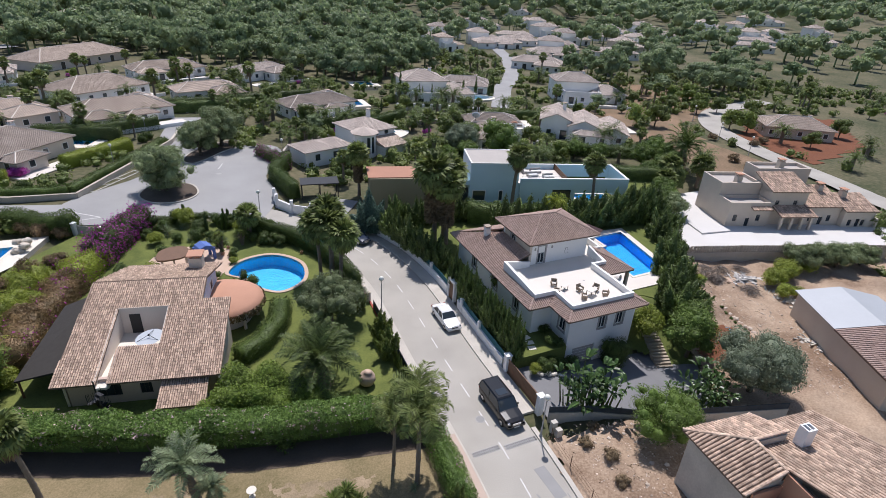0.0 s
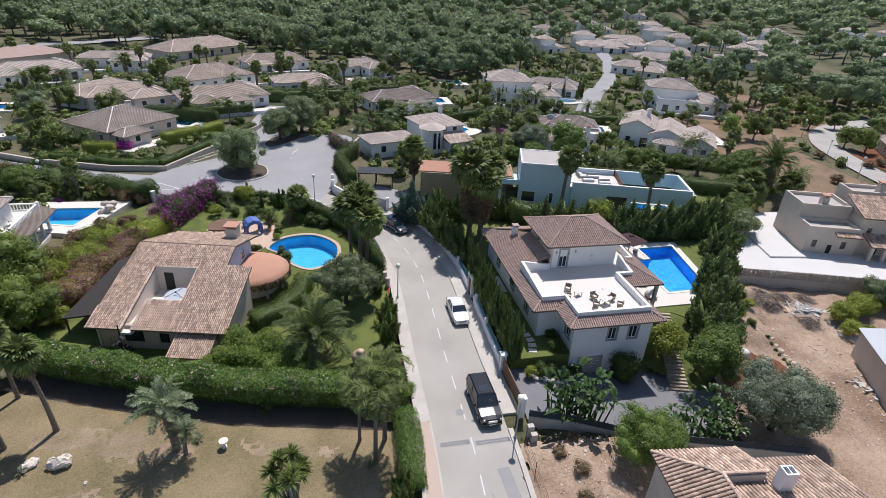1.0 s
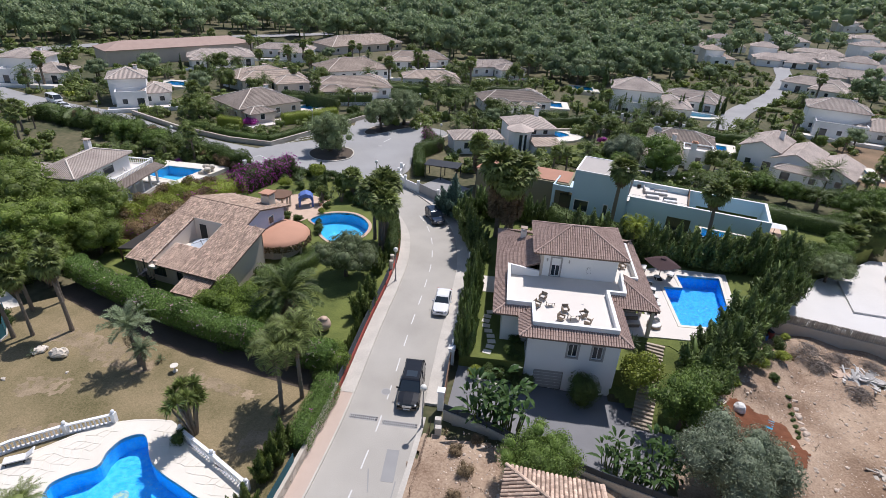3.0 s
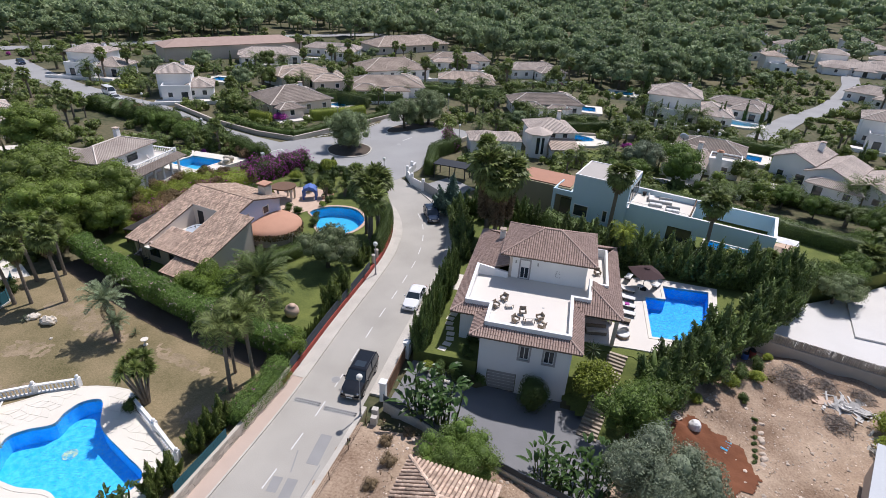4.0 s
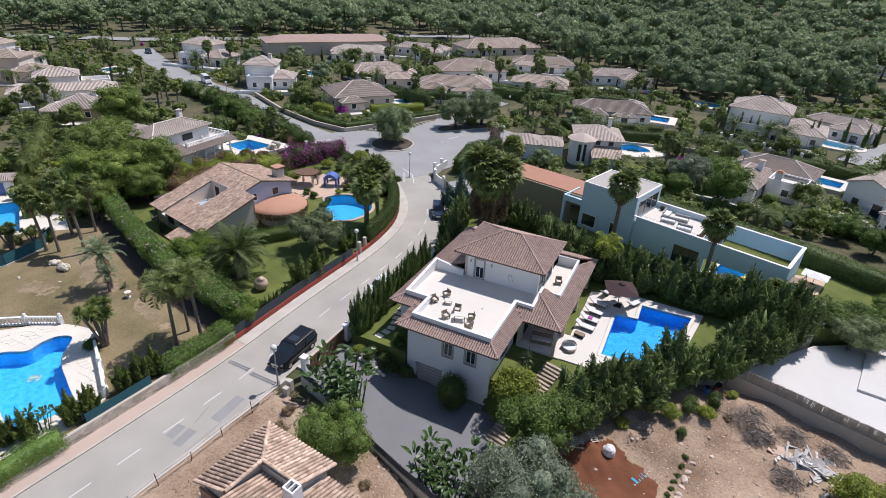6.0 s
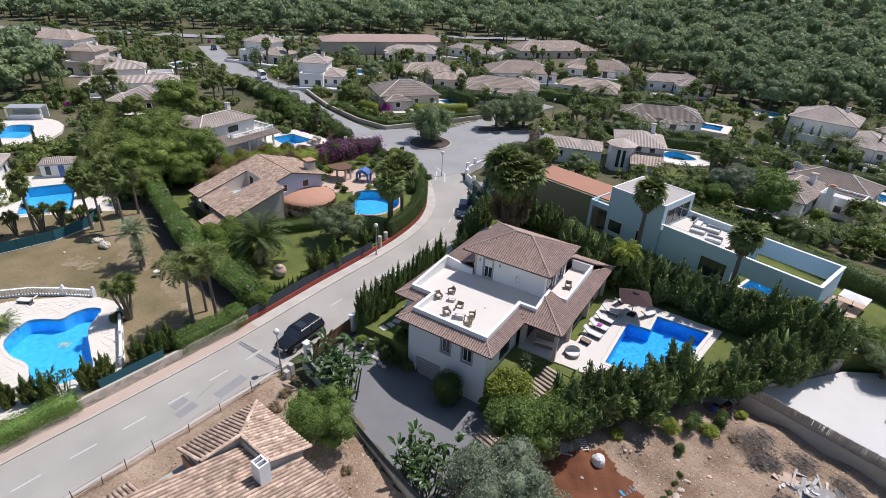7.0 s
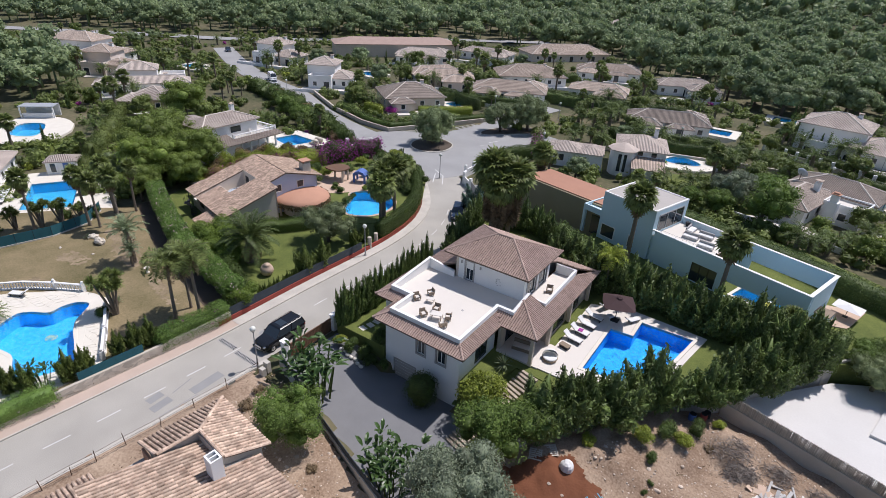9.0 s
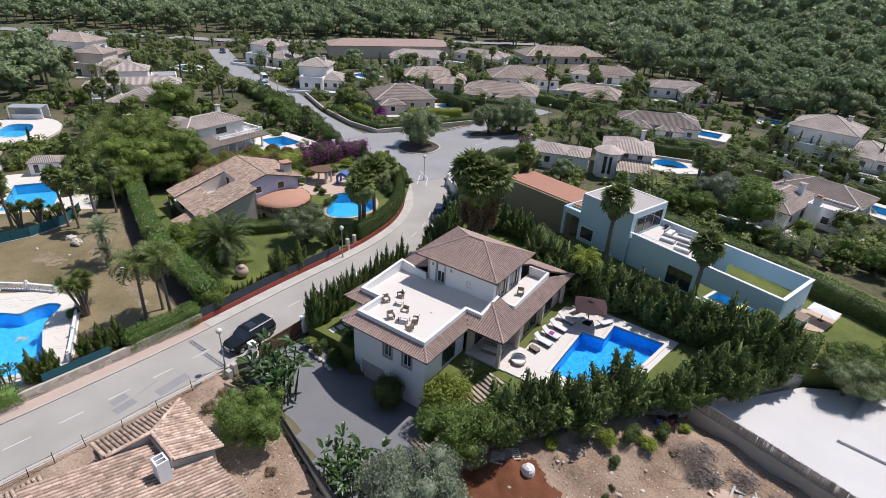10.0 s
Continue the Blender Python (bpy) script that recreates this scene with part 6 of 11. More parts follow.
    pierced(s, (17.2, 0.35), (17.2, 7.9), b, 5.35, 0.35, [(0.5, 6.9, 1.2, 2.6)])
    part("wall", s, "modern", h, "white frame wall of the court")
    part("rail", Shape().box(7.2, 0.5, 4.6, 7.3, 7.8, 5.5), "wood", h, "brown slatted screen")
    part("rail_post", Shape().box(7.1, 0.4, 4.6, 7.2, 0.5, 5.6).box(7.1, 7.8, 4.6, 7.2, 7.9, 5.6), "dark", h)
    lr = Shape()
    for i in range(16):
        lr.tube([(i * 0.45, 0.25, 5.35), (i * 0.45, 0.25, 5.7)], 0.012, 4)
    lr.tube([(0, 0.25, 5.7), (7.0, 0.25, 5.7)], 0.015, 5)
    part("handrail", lr, "chrome", h)
    for x, w in ((-6.6, 1.9), (-3.2, 0.5)):
        far_window(h, x, 0, 2.6, w, 1.6, 0)
    # roof terrace furniture
    for i, (x, y, r) in enumerate(((2.6, 3.4, 10), (3.6, 5.2, 10), (5.0, 2.6, 10), (1.6, 5.4, 100))):
        so = thing("outdoor_sofa", W @ pose(x, y, 4.6, 0, 0, r), "grey outdoor sofa with cushions on a roof terrace", "sofa", "terrace sofas")
        part("base", Shape().box(-0.9, -0.42, 0, 0.9, 0.42, 0.28), "greyframe", so)
        part("back", Shape().box(-0.9, 0.3, 0.28, 0.9, 0.46, 0.7), "greyframe", so)
        part("cushion", Shape().box(-0.82, -0.4, 0.285, -0.02, 0.28, 0.42).box(0.02, -0.4, 0.285, 0.82, 0.28, 0.42), "fabric", so)
    pt = thing("planter", W @ pose(0.4, 6.6, 4.6), "dark planter pot on the roof terrace", "pot")
    part("pot", Shape().lathe([(0.2, 0), (0.3, 0.5), (0.26, 0.55)], 10), "dark", pt)
    # garage block with the orange roof
    g = thing("garage_building", pose(22.6, 74.8, 0, 0, 0, -14), "windowless olive building with an orange lean-to roof", "building")
    part("wall", Shape().box(0, 0, -0.3, 14.5, 6.5, 4.3), "olive", g)
    part("parapet", Shape().box(0, 0, 4.3, 14.5, 0.3, 4.75).box(14.2, 0.3, 4.3, 14.5, 6.5, 4.75), "olive", g)
    s = Shape().add([(-0.3, 0.3, 4.78), (14.2, 0.3, 4.78), (14.2, 6.8, 4.35), (-0.3, 6.8, 4.35), (-0.3, 0.3, 4.9), (14.2, 0.3, 4.9), (14.2, 6.8, 4.47), (-0.3, 6.8, 4.47)], [(3, 2, 1, 0), (4, 5, 6, 7), (0, 1, 5, 4), (1, 2, 6, 5), (2, 3, 7, 6), (3, 0, 4, 7)])
    part("roof", s, "orange", g, "flat orange roof")


modern_house()


# ---- the unfinished house with terracotta tiles at the street's lower end ----
def near_house():
    W = pose(28.05, 18.05, 0, 0, 0, -6.4)
    h = thing("tiled_outbuilding", W, "rough-walled house with sun-bleached terracotta tile roofs", "house")
    inv = W.inverted()
    P = lambda u, v: tuple((W @ Vector((u, v, 0))).xy)
    D = lambda u, v: tuple((W.to_3x3() @ Vector((u, v, 0))).xy)
    z0, k = 5.45, 0.42
    single = lambda x, y: True
    e = 2.95
    objs = [
        roof_plane(h, [P(0, 0), P(5.9, 0), P(5.9, -e), P(e, -e)], P(0, 0), D(0, -1), z0, k, "tile_near", 0.27, 0.46, single),
        roof_plane(h, [P(0, 0), P(e, -e), P(e, -5.6), P(0, -5.6)], P(0, 0), D(1, 0), z0, k, "tile_near", 0.27, 0.46),
        roof_plane(h, [P(6.05, -0.9), P(11.2, -0.9), P(11.2, -9.6), P(e + 0.2, -9.6), P(e + 0.2, -3.15), P(6.05, -3.15)], P(6.05, -0.9), D(0, -1), 5.35, 0.28, "tile_near", 0.27, 0.46),
        roof_plane(h, [P(-0.6, -8.4), P(2.6, -8.4), P(2.6, -14.0), P(-0.6, -14.0)], P(-0.6, -8.4), D(1, 0), 4.6, 0.36, "tile_near", 0.27, 0.46),
    ]
    for o in objs:
        o.matrix_parent_inverse = inv
    for a, b in (((0, 0, z0 + 0.03), (e, -e, z0 + k * e + 0.03)), ((5.9, -e, z0 + k * e + 0.03), (e, -e, z0 + k * e + 0.03)), ((e, -5.6, z0 + k * e + 0.03), (e, -e, z0 + k * e + 0.03)), ((5.9, 0, z0 + 0.04), (5.9, -e, z0 + k * e + 0.04)), ((0, -5.6, z0 + 0.04), (e, -5.6, z0 + k * e + 0.04))):
        ridge_tiles(h, a, b, "tile_near", 0.17)
    s = Shape().box(0.4, -5.3, -0.6, 5.5, -0.4, 5.4)
    s.prism([(5.5, -2.9), (5.75, -2.9), (5.75, -0.35), (5.5, -0.35)], 5.3, lambda x, y: 5.35 - 0.42 * y)
    s.prism([(2.7, -5.4), (e, -5.4), (e, -2.9), (2.7, -2.9)], 5.3, 6.6)
    s.prism([(e, -3.1), (5.75, -3.1), (5.75, -2.9), (e, -2.9)], 5.3, 6.6)
    s.prism([(0.4, -5.5), (e, -5.5), (e, -5.3), (0.4, -5.3)], 5.3, lambda x, y: 5.4 + 0.42 * x)
    s.prism([(5.75, -9.4), (10.9, -9.4), (10.9, -1.2), (5.75, -1.2)], -1.2, lambda x, y: 5.25 - 0.28 * (y + 0.9))
    s.box(0.4, -13.6, -0.8, 5.5, -8.8, 4.5)
    part("wall", s, "concrete", h, "rough grey rendered wall")
    part("brick_wall", Shape().box(e + 0.02, -9.6, 4.5, e + 0.2, -5.62, 6.5).box(0.6, -5.75, 4.5, e, -5.6, 5.5), "terracotta", h, "unrendered red brick wall")
    c = part("chimney", Shape().box(5.95, -4.1, 5.2, 6.75, -3.4, 7.45), "white", h, "white rendered chimney")
    flue = Shape()
    for x0, x1, y0, y1 in ((5.95, 6.05, -4.1, -3.4), (6.65, 6.75, -4.1, -3.4), (6.05, 6.65, -4.1, -4.0), (6.05, 6.65, -3.5, -3.4), (6.31, 6.39, -4.0, -3.5)):
        flue.box(x0, y0, 7.45, x1, y1, 7.75)
    part("flue", flue, "white", c)
    part("flue_hole", Shape().box(6.05, -4.0, 7.45, 6.65, -3.5, 7.47), "dark", c)
    st = thing("brick_stack", W @ pose(3.0, -7.4, 4.5), "stack of red bricks on the roof deck", "bricks")
    br = Shape().box(-0.11, -0.055, 0, 0.11, 0.055, 0.07).mesh("brick", "terracotta")
    for i in range(90):
        ob = part("brick", br, "terracotta", st)
        ob.matrix_basis = pose(-0.9 + (i % 10) * 0.235, -0.3 + (i // 10 % 5) * 0.13, 0.075 * (i // 50) + random.uniform(0, 0.01), 0, 0, random.uniform(-8, 8))
    part("deck", Shape().box(0.4, -8.8, 4.2, 5.5, -5.5, 4.5), "concrete", h)


near_house()


# ---- villa of pale stone by the white yard ----
def stone_villa():
    W = pose(74.4, 52.5, -0.5, 0, 0, -17)
    h = thing("stone_villa", W, "beige stone villa with stepped weathered tile roofs", "house")
    blocks = [(0, 0, 7.2, 3.6, 3.5, 0), (0.1, 3.6, 7.0, 5.4, 5.5, 0), (7.2, 0.8, 6.4, 5.6, 5.6, 4.8), (8.0, 6.4, 9.6, 3.6, 7.0, 0), (13.6, 0.4, 6.6, 6.0, 3.2, 5.2), (20.2, -0.5, 5.6, 6, 2.8, 4.2)]
    P = lambda u, v: tuple((W @ Vector((u, v, 0))).xy)
    D = tuple((W.to_3x3() @ Vector((0, 1, 0))).xy)
    for x, y, w, d, z, run in blocks:
        s = Shape()
        op = [(1.0, 1.7, z - 2.6, z - 1.5), (w - 2.2, w - 1.5, z - 2.6, z - 1.5)] + ([(w / 2 - 0.35, w / 2 + 0.35, -0.4, 1.4)] if y < 2 else [])
        m = pierced(s, (x, y), (x + w, y), -1, z, 0.35, op, False)
        part("wall", s, "cream", h)
        part("body", Shape().box(x, y + 0.36, -1, x + w - 0.002, y + d, z), "cream", h)
        for o in op:
            opening(h, m, o, 0.35, "window", None, 1)
        if run:
            o = roof_plane(h, [P(x - 0.2, y - 0.4), P(x + w + 0.2, y - 0.4), P(x + w + 0.2, y + run), P(x - 0.2, y + run)], P(x, y - 0.4), D, z - 0.45, 0.3, "tile_left", 0.3, 0.5)
            o.matrix_parent_inverse = W.inverted()
            part("gable", Shape().prism([(x, y + 0.4), (x + w, y + 0.4), (x + w, y + run - 0.1), (x, y + run - 0.1)], z - 0.4, lambda u, v: z - 0.05 + 0.3 * (v - y)), "cream", h)
        else:
            rim = Shape()
            for x0, y0, x1, y1 in ((0, 0, w, 0.3), (0, d - 0.3, w, d), (0, 0.3, 0.3, d - 0.3), (w - 0.3, 0.3, w, d - 0.3)):
                rim.box(x + x0, y + y0, z + 0.002, x + x1, y + y1, z + 0.55)
            part("parapet", rim, "cream", h)
            part("flat_top", Shape().box(x + 0.3, y + 0.3, z, x + w - 0.3, y + d - 0.3, z + 0.05), "gravelroof", h)
    o = roof_plane(h, [P(3.6, -0.9), P(7.0, -0.9), P(7.0, 0.3), P(3.6, 0.3)], P(3.6, -0.9), D, 2.6, 0.3, "tile_left", 0.3, 0.5)
    o.matrix_parent_inverse = W.inverted()
    for x in (8.4, 10.2, 12.0, 13.6):
        part("porch_pier", Shape().box(x - 0.2, -1.6, -0.5, x + 0.2, -1.2, 2.4), "cream", h)
    o = roof_plane(h, [P(7.8, -2.0), P(14.2, -2.0), P(14.2, 1.5), P(7.8, 1.5)], P(7.8, -2.0), D, 1.9, 0.3, "tile_left", 0.3, 0.5)
    o.matrix_parent_inverse = W.inverted()
    for cx, cy, cz in ((3.4, 4.6, 5.3), (12.6, 7.6, 6.9), (18.4, 4.4, 3.9), (21.8, 3.0, 3.4)):
        chimney(h, cx, cy, cz, cz + 1.6, 0.9, "cream")
    part("terrace_wall", Shape().box(26.0, -1.0, -1, 26.3, 8.0, 1.6), "cream", h)


stone_villa()


# ---- workshop with a sheet roof ----
def workshop():
    W = pose(61.7, 31.7, 0, 0, 0, -27)
    h = thing("workshop", W, "low rendered workshop with a pale sheet-metal roof", "building")
    part("wall", Shape().box(0, -16, -2.2, 9, 0, 1.9), "cream", h)
    part("metal_roof", Shape().add([(-0.3, -7.5, 2.0), (4.6, -7.5, 2.9), (9.3, -7.5, 2.0), (-0.3, 0.3, 2.0), (4.6, 0.3, 2.9), (9.3, 0.3, 2.0), (-0.3, -7.5, 1.9), (9.3, -7.5, 1.9), (-0.3, 0.3, 1.9), (9.3, 0.3, 1.9)], [(0, 1, 4, 3), (1, 2, 5, 4), (0, 6, 7, 2, 1), (3, 4, 5, 9, 8), (0, 3, 8, 6), (2, 7, 9, 5)]), "metalroof", h, "pale sheet roof")
    P = lambda u, v: tuple((W @ Vector((u, v, 0))).xy)
    D = lambda u, v: tuple((W.to_3x3() @ Vector((u, v, 0))).xy)
    for poly, base, up in (([P(-0.3, -16.3), P(4.6, -16.3), P(4.6, -7.5), P(-0.3, -7.5)], P(-0.3, -16), D(1, 0)), ([P(4.6, -16.3), P(9.3, -16.3), P(9.3, -7.5), P(4.6, -7.5)], P(9.3, -16), D(-1, 0))):
        o = roof_plane(h, poly, base, up, 1.95, 0.18, "tile_villa", 0.3, 0.5)
        o.matrix_parent_inverse = W.inverted()


workshop()


# ---- neighbour with a first-floor terrace ----
def terrace_house():
    W = pose(-29.4, 54.7, 0, 0, 0, 91)
    h = thing("terrace_house", W, "white two-storey villa with a balustraded terrace and low tile roofs", "house")
    part("wall", Shape().box(0, 0, -0.3, 11.4, 6.0, 5.6), "white", h)
    r = Shape()
    hip_roof(r, 11.4, 6.0, 5.6, 0.36, 0.5, 5.7, 3.0)
    part("roof", r, "roof_far2", h)
    part("wall", Shape().box(0.2, 6.0, -0.3, 5.4, 10.2, 5.1), "white", h)
    r = Shape()
    hip_roof(r, 5.2, 6.4, 5.1, 0.34, 0.5, 2.8, 7.4)
    part("roof", r, "roof_far2", h, "hipped roof of a side wing")
    for u, v, z in ((-0.45, -0.45, 5.62), (11.85, -0.45, 5.62)):
        apex = (3.0 if u < 5 else 8.4, 3.0, 6.9)
        part("ridge", Shape().tube([(u, v, z), apex], 0.12, 5), "ridgecap", h, "pale hip tiles")
    part("ridge", Shape().tube([(3.0, 3.0, 6.9), (8.4, 3.0, 6.9)], 0.12, 5), "ridgecap", h, "pale ridge tiles")
    part("wall", Shape().box(-1.2, -2.9, -0.3, 4.8, -0.01, 2.75), "white", h)
    for i in range(5):
        u = 5.6 + i * 1.9
        part("column", Shape().lathe([(0.26, -0.1), (0.2, 0.25), (0.18, 2.3), (0.27, 2.75)], 10, (u, -2.7, 0)), "white", h, "round white porch column")
    part("porch_floor", Shape().box(4.8, -3.2, -0.3, 14.2, -0.01, 0.35), "terrace", h)
    s = Shape().add([(-1.8, -3.6, 2.85), (14.4, -3.6, 2.85), (14.4, -1.9, 3.3), (-1.8, -0.02, 3.8), (4.6, -0.02, 3.8), (4.6, -1.9, 3.3)] + [(-1.8, -3.6, 2.7), (14.4, -3.6, 2.7), (14.4, -1.9, 2.7), (-1.8, -0.02, 2.7), (4.6, -0.02, 2.7), (4.6, -1.9, 2.7)], [(0, 1, 2, 5), (0, 5, 4, 3), (6, 11, 8, 7), (6, 9, 10, 11), (0, 6, 7, 1), (1, 7, 8, 2), (2, 8, 11, 5), (5, 11, 10, 4), (3, 9, 6, 0)])
    s.uv = [(x, y * 1.04) for f in s.f for x, y, z in (s.v[i] for i in f)]
    part("low_roof", s, "roof_grey", h, "lean-to roof of brown tiles")
    part("terrace", Shape().box(4.7, -1.85, 2.7, 14.2, -0.01, 3.0).box(11.42, -0.01, 2.7, 14.2, 4.6, 3.0), "terrace", h)
    part("terrace_support", Shape().box(11.5, 0.2, -0.3, 14.0, 4.4, 2.7), "white", h)
    bal = Shape()
    for i in range(28):
        bal.lathe([(0.05, 3.0), (0.09, 3.25), (0.04, 3.5), (0.06, 3.72)], 6, (4.9 + i * 0.33, -1.7, 0))
    for i in range(17):
        bal.lathe([(0.05, 3.0), (0.09, 3.25), (0.04, 3.5), (0.06, 3.72)], 6, (14.05, -1.5 + i * 0.35, 0))
    bal.box(4.7, -1.82, 3.72, 14.2, -1.58, 3.84).box(13.95, -1.58, 3.72, 14.2, 4.6, 3.84)
    part("balustrade", bal, "white", h)
    part("newel", Shape().box(13.9, -1.88, 3.0, 14.24, -1.54, 4.0).box(4.62, -1.88, 3.0, 4.96, -1.54, 4.0), "white", h)
    far_window(h, 6.6, 0, 4.4, 2.2, 1.1, 0)
    far_window(h, 1.6, 0, 4.5, 0.5, 0.7, 0)
    for v in (1.4, 3.8):
        far_window(h, 0, v, 4.3, 0.9, 0.9, -90)
    far_window(h, 0.2, 8.2, 4.0, 0.9, 1.0, -90)
    far_window(h, 0, 2.6, 1.6, 1.0, 1.1, -90)
    d = thing("satellite_dish", W @ pose(9.4, -0.4, 3.0), "small grey satellite dish on a terrace", "dish")
    part("reflector", Shape().lathe([(0.02, 0), (0.3, 0.05), (0.42, 0.14), (0.3, 0.07)], 12).move(pose(0, 0, 0.6, 50, 0, 20)), "greyframe", d)
    part("mast", Shape().tube([(0, 0, 0), (0, 0, 0.6)], 0.03, 6), "greyframe", d)
    chimney(h, 9.6, 4.6, 5.8, 7.4)


terrace_house()


# ---- house across the junction with the octagonal tower roof ----
def tower_house():
    W = pose(28.5, 101.0, 0, 0, 0, 18)
    h = thing("tower_house", W, "white villa with a tile-capped tower room and low wings", "house")
    part("wall", Shape().box(0, 0, -0.3, 8.5, 9.0, 4.6), "white", h)
    r = Shape()
    hip_roof(r, 8.5, 9.0, 4.6, 0.36, 0.5, 4.25, 4.5)
    part("roof", r, "roof_far2", h)
    part("bay", Shape().lathe([(2.3, -0.3), (2.3, 4.6)], 8, (1.0, -0.2, 0)), "white", h)
    part("bay_roof", Shape().lathe([(2.9, 4.55), (2.9, 4.65), (0.05, 5.7)], 8, (1.0, -0.2, 0)), "roof_far2", h)
    part("bay_glazing", Shape().box(0.2, -2.42, 0.8, 1.7, -2.3, 4.0), "glass", h)
    part("wing", Shape().box(-12.5, -1.0, -0.3, -2.4, 5.0, 2.9), "white", h)
    for cx, w in ((-9.4, 6.0), (-4.6, 4.0)):
        r = Shape()
        hip_roof(r, w, 6.0, 2.9, 0.36, 0.4, cx, 2.0)
        part("wing_roof", r, "roof_far2", h)
    part("porch_wall", Shape().box(3.0, -4.5, -0.3, 8.0, 0, 2.5), "white", h)
    s = Shape().add([(2.6, -4.9, 2.5), (8.4, -4.9, 2.5), (8.4, 0, 3.4), (2.6, 0, 3.4), (2.6, -4.9, 2.3), (8.4, -4.9, 2.3), (8.4, 0, 2.3), (2.6, 0, 2.3)], [(0, 1, 2, 3), (7, 6, 5, 4), (0, 4, 5, 1), (1, 5, 6, 2), (2, 6, 7, 3), (3, 7, 4, 0)])
    s.uv = [(x, y * 1.04) for f in s.f for x, y, z in (s.v[i] for i in f)]
    part("porch_roof", s, "roof_far", h)
    for x in (4.0, 6.4):
        far_window(h, x, 0, 3.9, 0.9, 0.8, 0)
    far_window(h, -6.0, -1.0, 1.6, 1.4, 1.2, 0)
    far_window(h, -10.0, -1.0, 1.6, 1.0, 1.2, 0)
    chimney(h, 6.6, 6.6, 4.9, 6.9)


tower_house()


def crown_blobs(rng, r, h, z, count, flat=1.0, size=0.42):
    """A heap of clumps inside an uneven crown of radius r, height h, centred at height z."""
    out = []
    for i in range(count):
        a, q = rng.uniform(0, 2 * math.pi), math.sqrt(rng.uniform(0.02, 1))
        zz = rng.uniform(-0.5, 0.5)
        lim = math.sqrt(max(0.05, 1 - (2 * zz) ** 2 * 0.75))
        s = r * size * rng.uniform(0.7, 1.25)
        out.append((math.cos(a) * q * lim * (r - s * 0.5), math.sin(a) * q * lim * (r - s * 0.5), z + zz * (h - s), s, s, s * flat))
    return out


def limbs(s, rng, trunk, top, blobs, r):
    """Trunk and limbs that reach into the clumps."""
    base = Vector((0, 0, -0.4))
    fork = Vector((rng.uniform(-0.15, 0.15), rng.uniform(-0.15, 0.15), trunk))
    s.tube([base, base.lerp(fork, 0.5) + Vector((0.05, 0.04, 0)), fork], [r * 1.25, r, r * 0.85], 8)
    for b in blobs[:7]:
        tip = Vector(b[:3])
        mid = fork.lerp(tip, 0.55) + Vector((0, 0, -0.1))
        s.tube([fork - Vector((0, 0, 0.15)), mid, tip], [r * 0.55, r * 0.35, r * 0.12], 6)


class Kind:
    """A kind of plant: a first one is built where it is first set, the others are copies that share its meshes."""

    def __init__(self, name, build, label, category, group):
        self.first, self.name, self.build, self.label, self.category, self.group = None, name, build, label, category, group

    def put(self, x, y, scale=1.0, turn=None, z=None, label="", tall=1.0, lean=(0, 0)):
        turn = random.uniform(0, 360) if turn is None else turn
        z = land(x, y) if z is None else z
        m = pose(x, y, z, lean[0], lean[1], turn) @ Matrix.Diagonal((scale, scale, scale * tall, 1))
        if self.first is None:
            ob = thing(self.name, pose(0, 0, 0), self.label, self.category, self.group)
            self.build(ob)
            ob.matrix_basis = m
            self.first, self.scale = ob, Matrix.Diagonal((*ob.scale, 1)).inverted()
        else:
            ob = copy_thing(self.first, m @ self.scale)
        return tagged(ob, label)


def leafy(seed, r, h, trunk, count, n, leaf, mat, tr=0.16, flat=0.9, size=0.42, width=0.55, jitter=0.7, bark="bark", hang=0.0):
    """A builder of a leafy tree or shrub of crown radius r and height h above a trunk."""
    def build(ob):
        rng = np.random.default_rng(seed)
        blobs = crown_blobs(rng, r, h, trunk + h / 2, count, flat, size)
        if trunk > 0.3:
            s = Shape()
            limbs(s, rng, trunk + h * 0.1, trunk + h, blobs, tr)
            part("trunk", s, bark, ob, "branching trunk", smooth=True)
        c, d = on_blobs(rng, blobs, n)
        q = leaf_blades(rng, c, d + np.array([0, 0, 0.35]), leaf, leaf * width, jitter, hang)
        part("crown", array_mesh("crown", q, core(blobs, 0.72 if n < 1000 else 0.6, *((5, 4) if n < 1000 else (7, 5))), mat), mat, ob)
    return build


def conifer(seed, h, r, n, mat, leaf=0.3, leaders=9):
    """A dense upright conifer: one tall leader among shorter ones, all covered with ascending sprays."""
    def build(ob):
        rng = np.random.default_rng(seed)
        tops = [(0.0, 0.0, 0.0, 0.0, 0.0, h, r * 0.62)]
        for i in range(leaders):
            a, q = i * 2.39996 + rng.uniform(-0.4, 0.4), r * rng.uniform(0.35, 0.85)
            z0, z1 = h * rng.uniform(0.0, 0.28), h * rng.uniform(0.5, 1.0) * (1 - 0.3 * q / r)
            tops.append((math.cos(a) * q * 0.6, math.sin(a) * q * 0.6, z0, math.cos(a) * q * 1.4, math.sin(a) * q * 1.4, z1, r * rng.uniform(0.26, 0.5)))
        T = np.array(tops)
        w = T[:, 6] * (T[:, 5] - T[:, 2])
        pick = rng.choice(len(T), n, p=w / w.sum())
        T = T[pick]
        t, a = 1.02 - np.sqrt(rng.uniform(0, 1, n)), rng.uniform(0, 2 * math.pi, n)
        rr = T[:, 6] * np.power(np.clip(1 - t, 0.01, 1), 0.7) * np.minimum(1, 0.6 + t * 3) * rng.uniform(0.5, 1.25, n)
        c = T[:, :3] + (T[:, 3:6] - T[:, :3]) * t[:, None] + np.stack([np.cos(a) * rr, np.sin(a) * rr, 0 * a], axis=1)
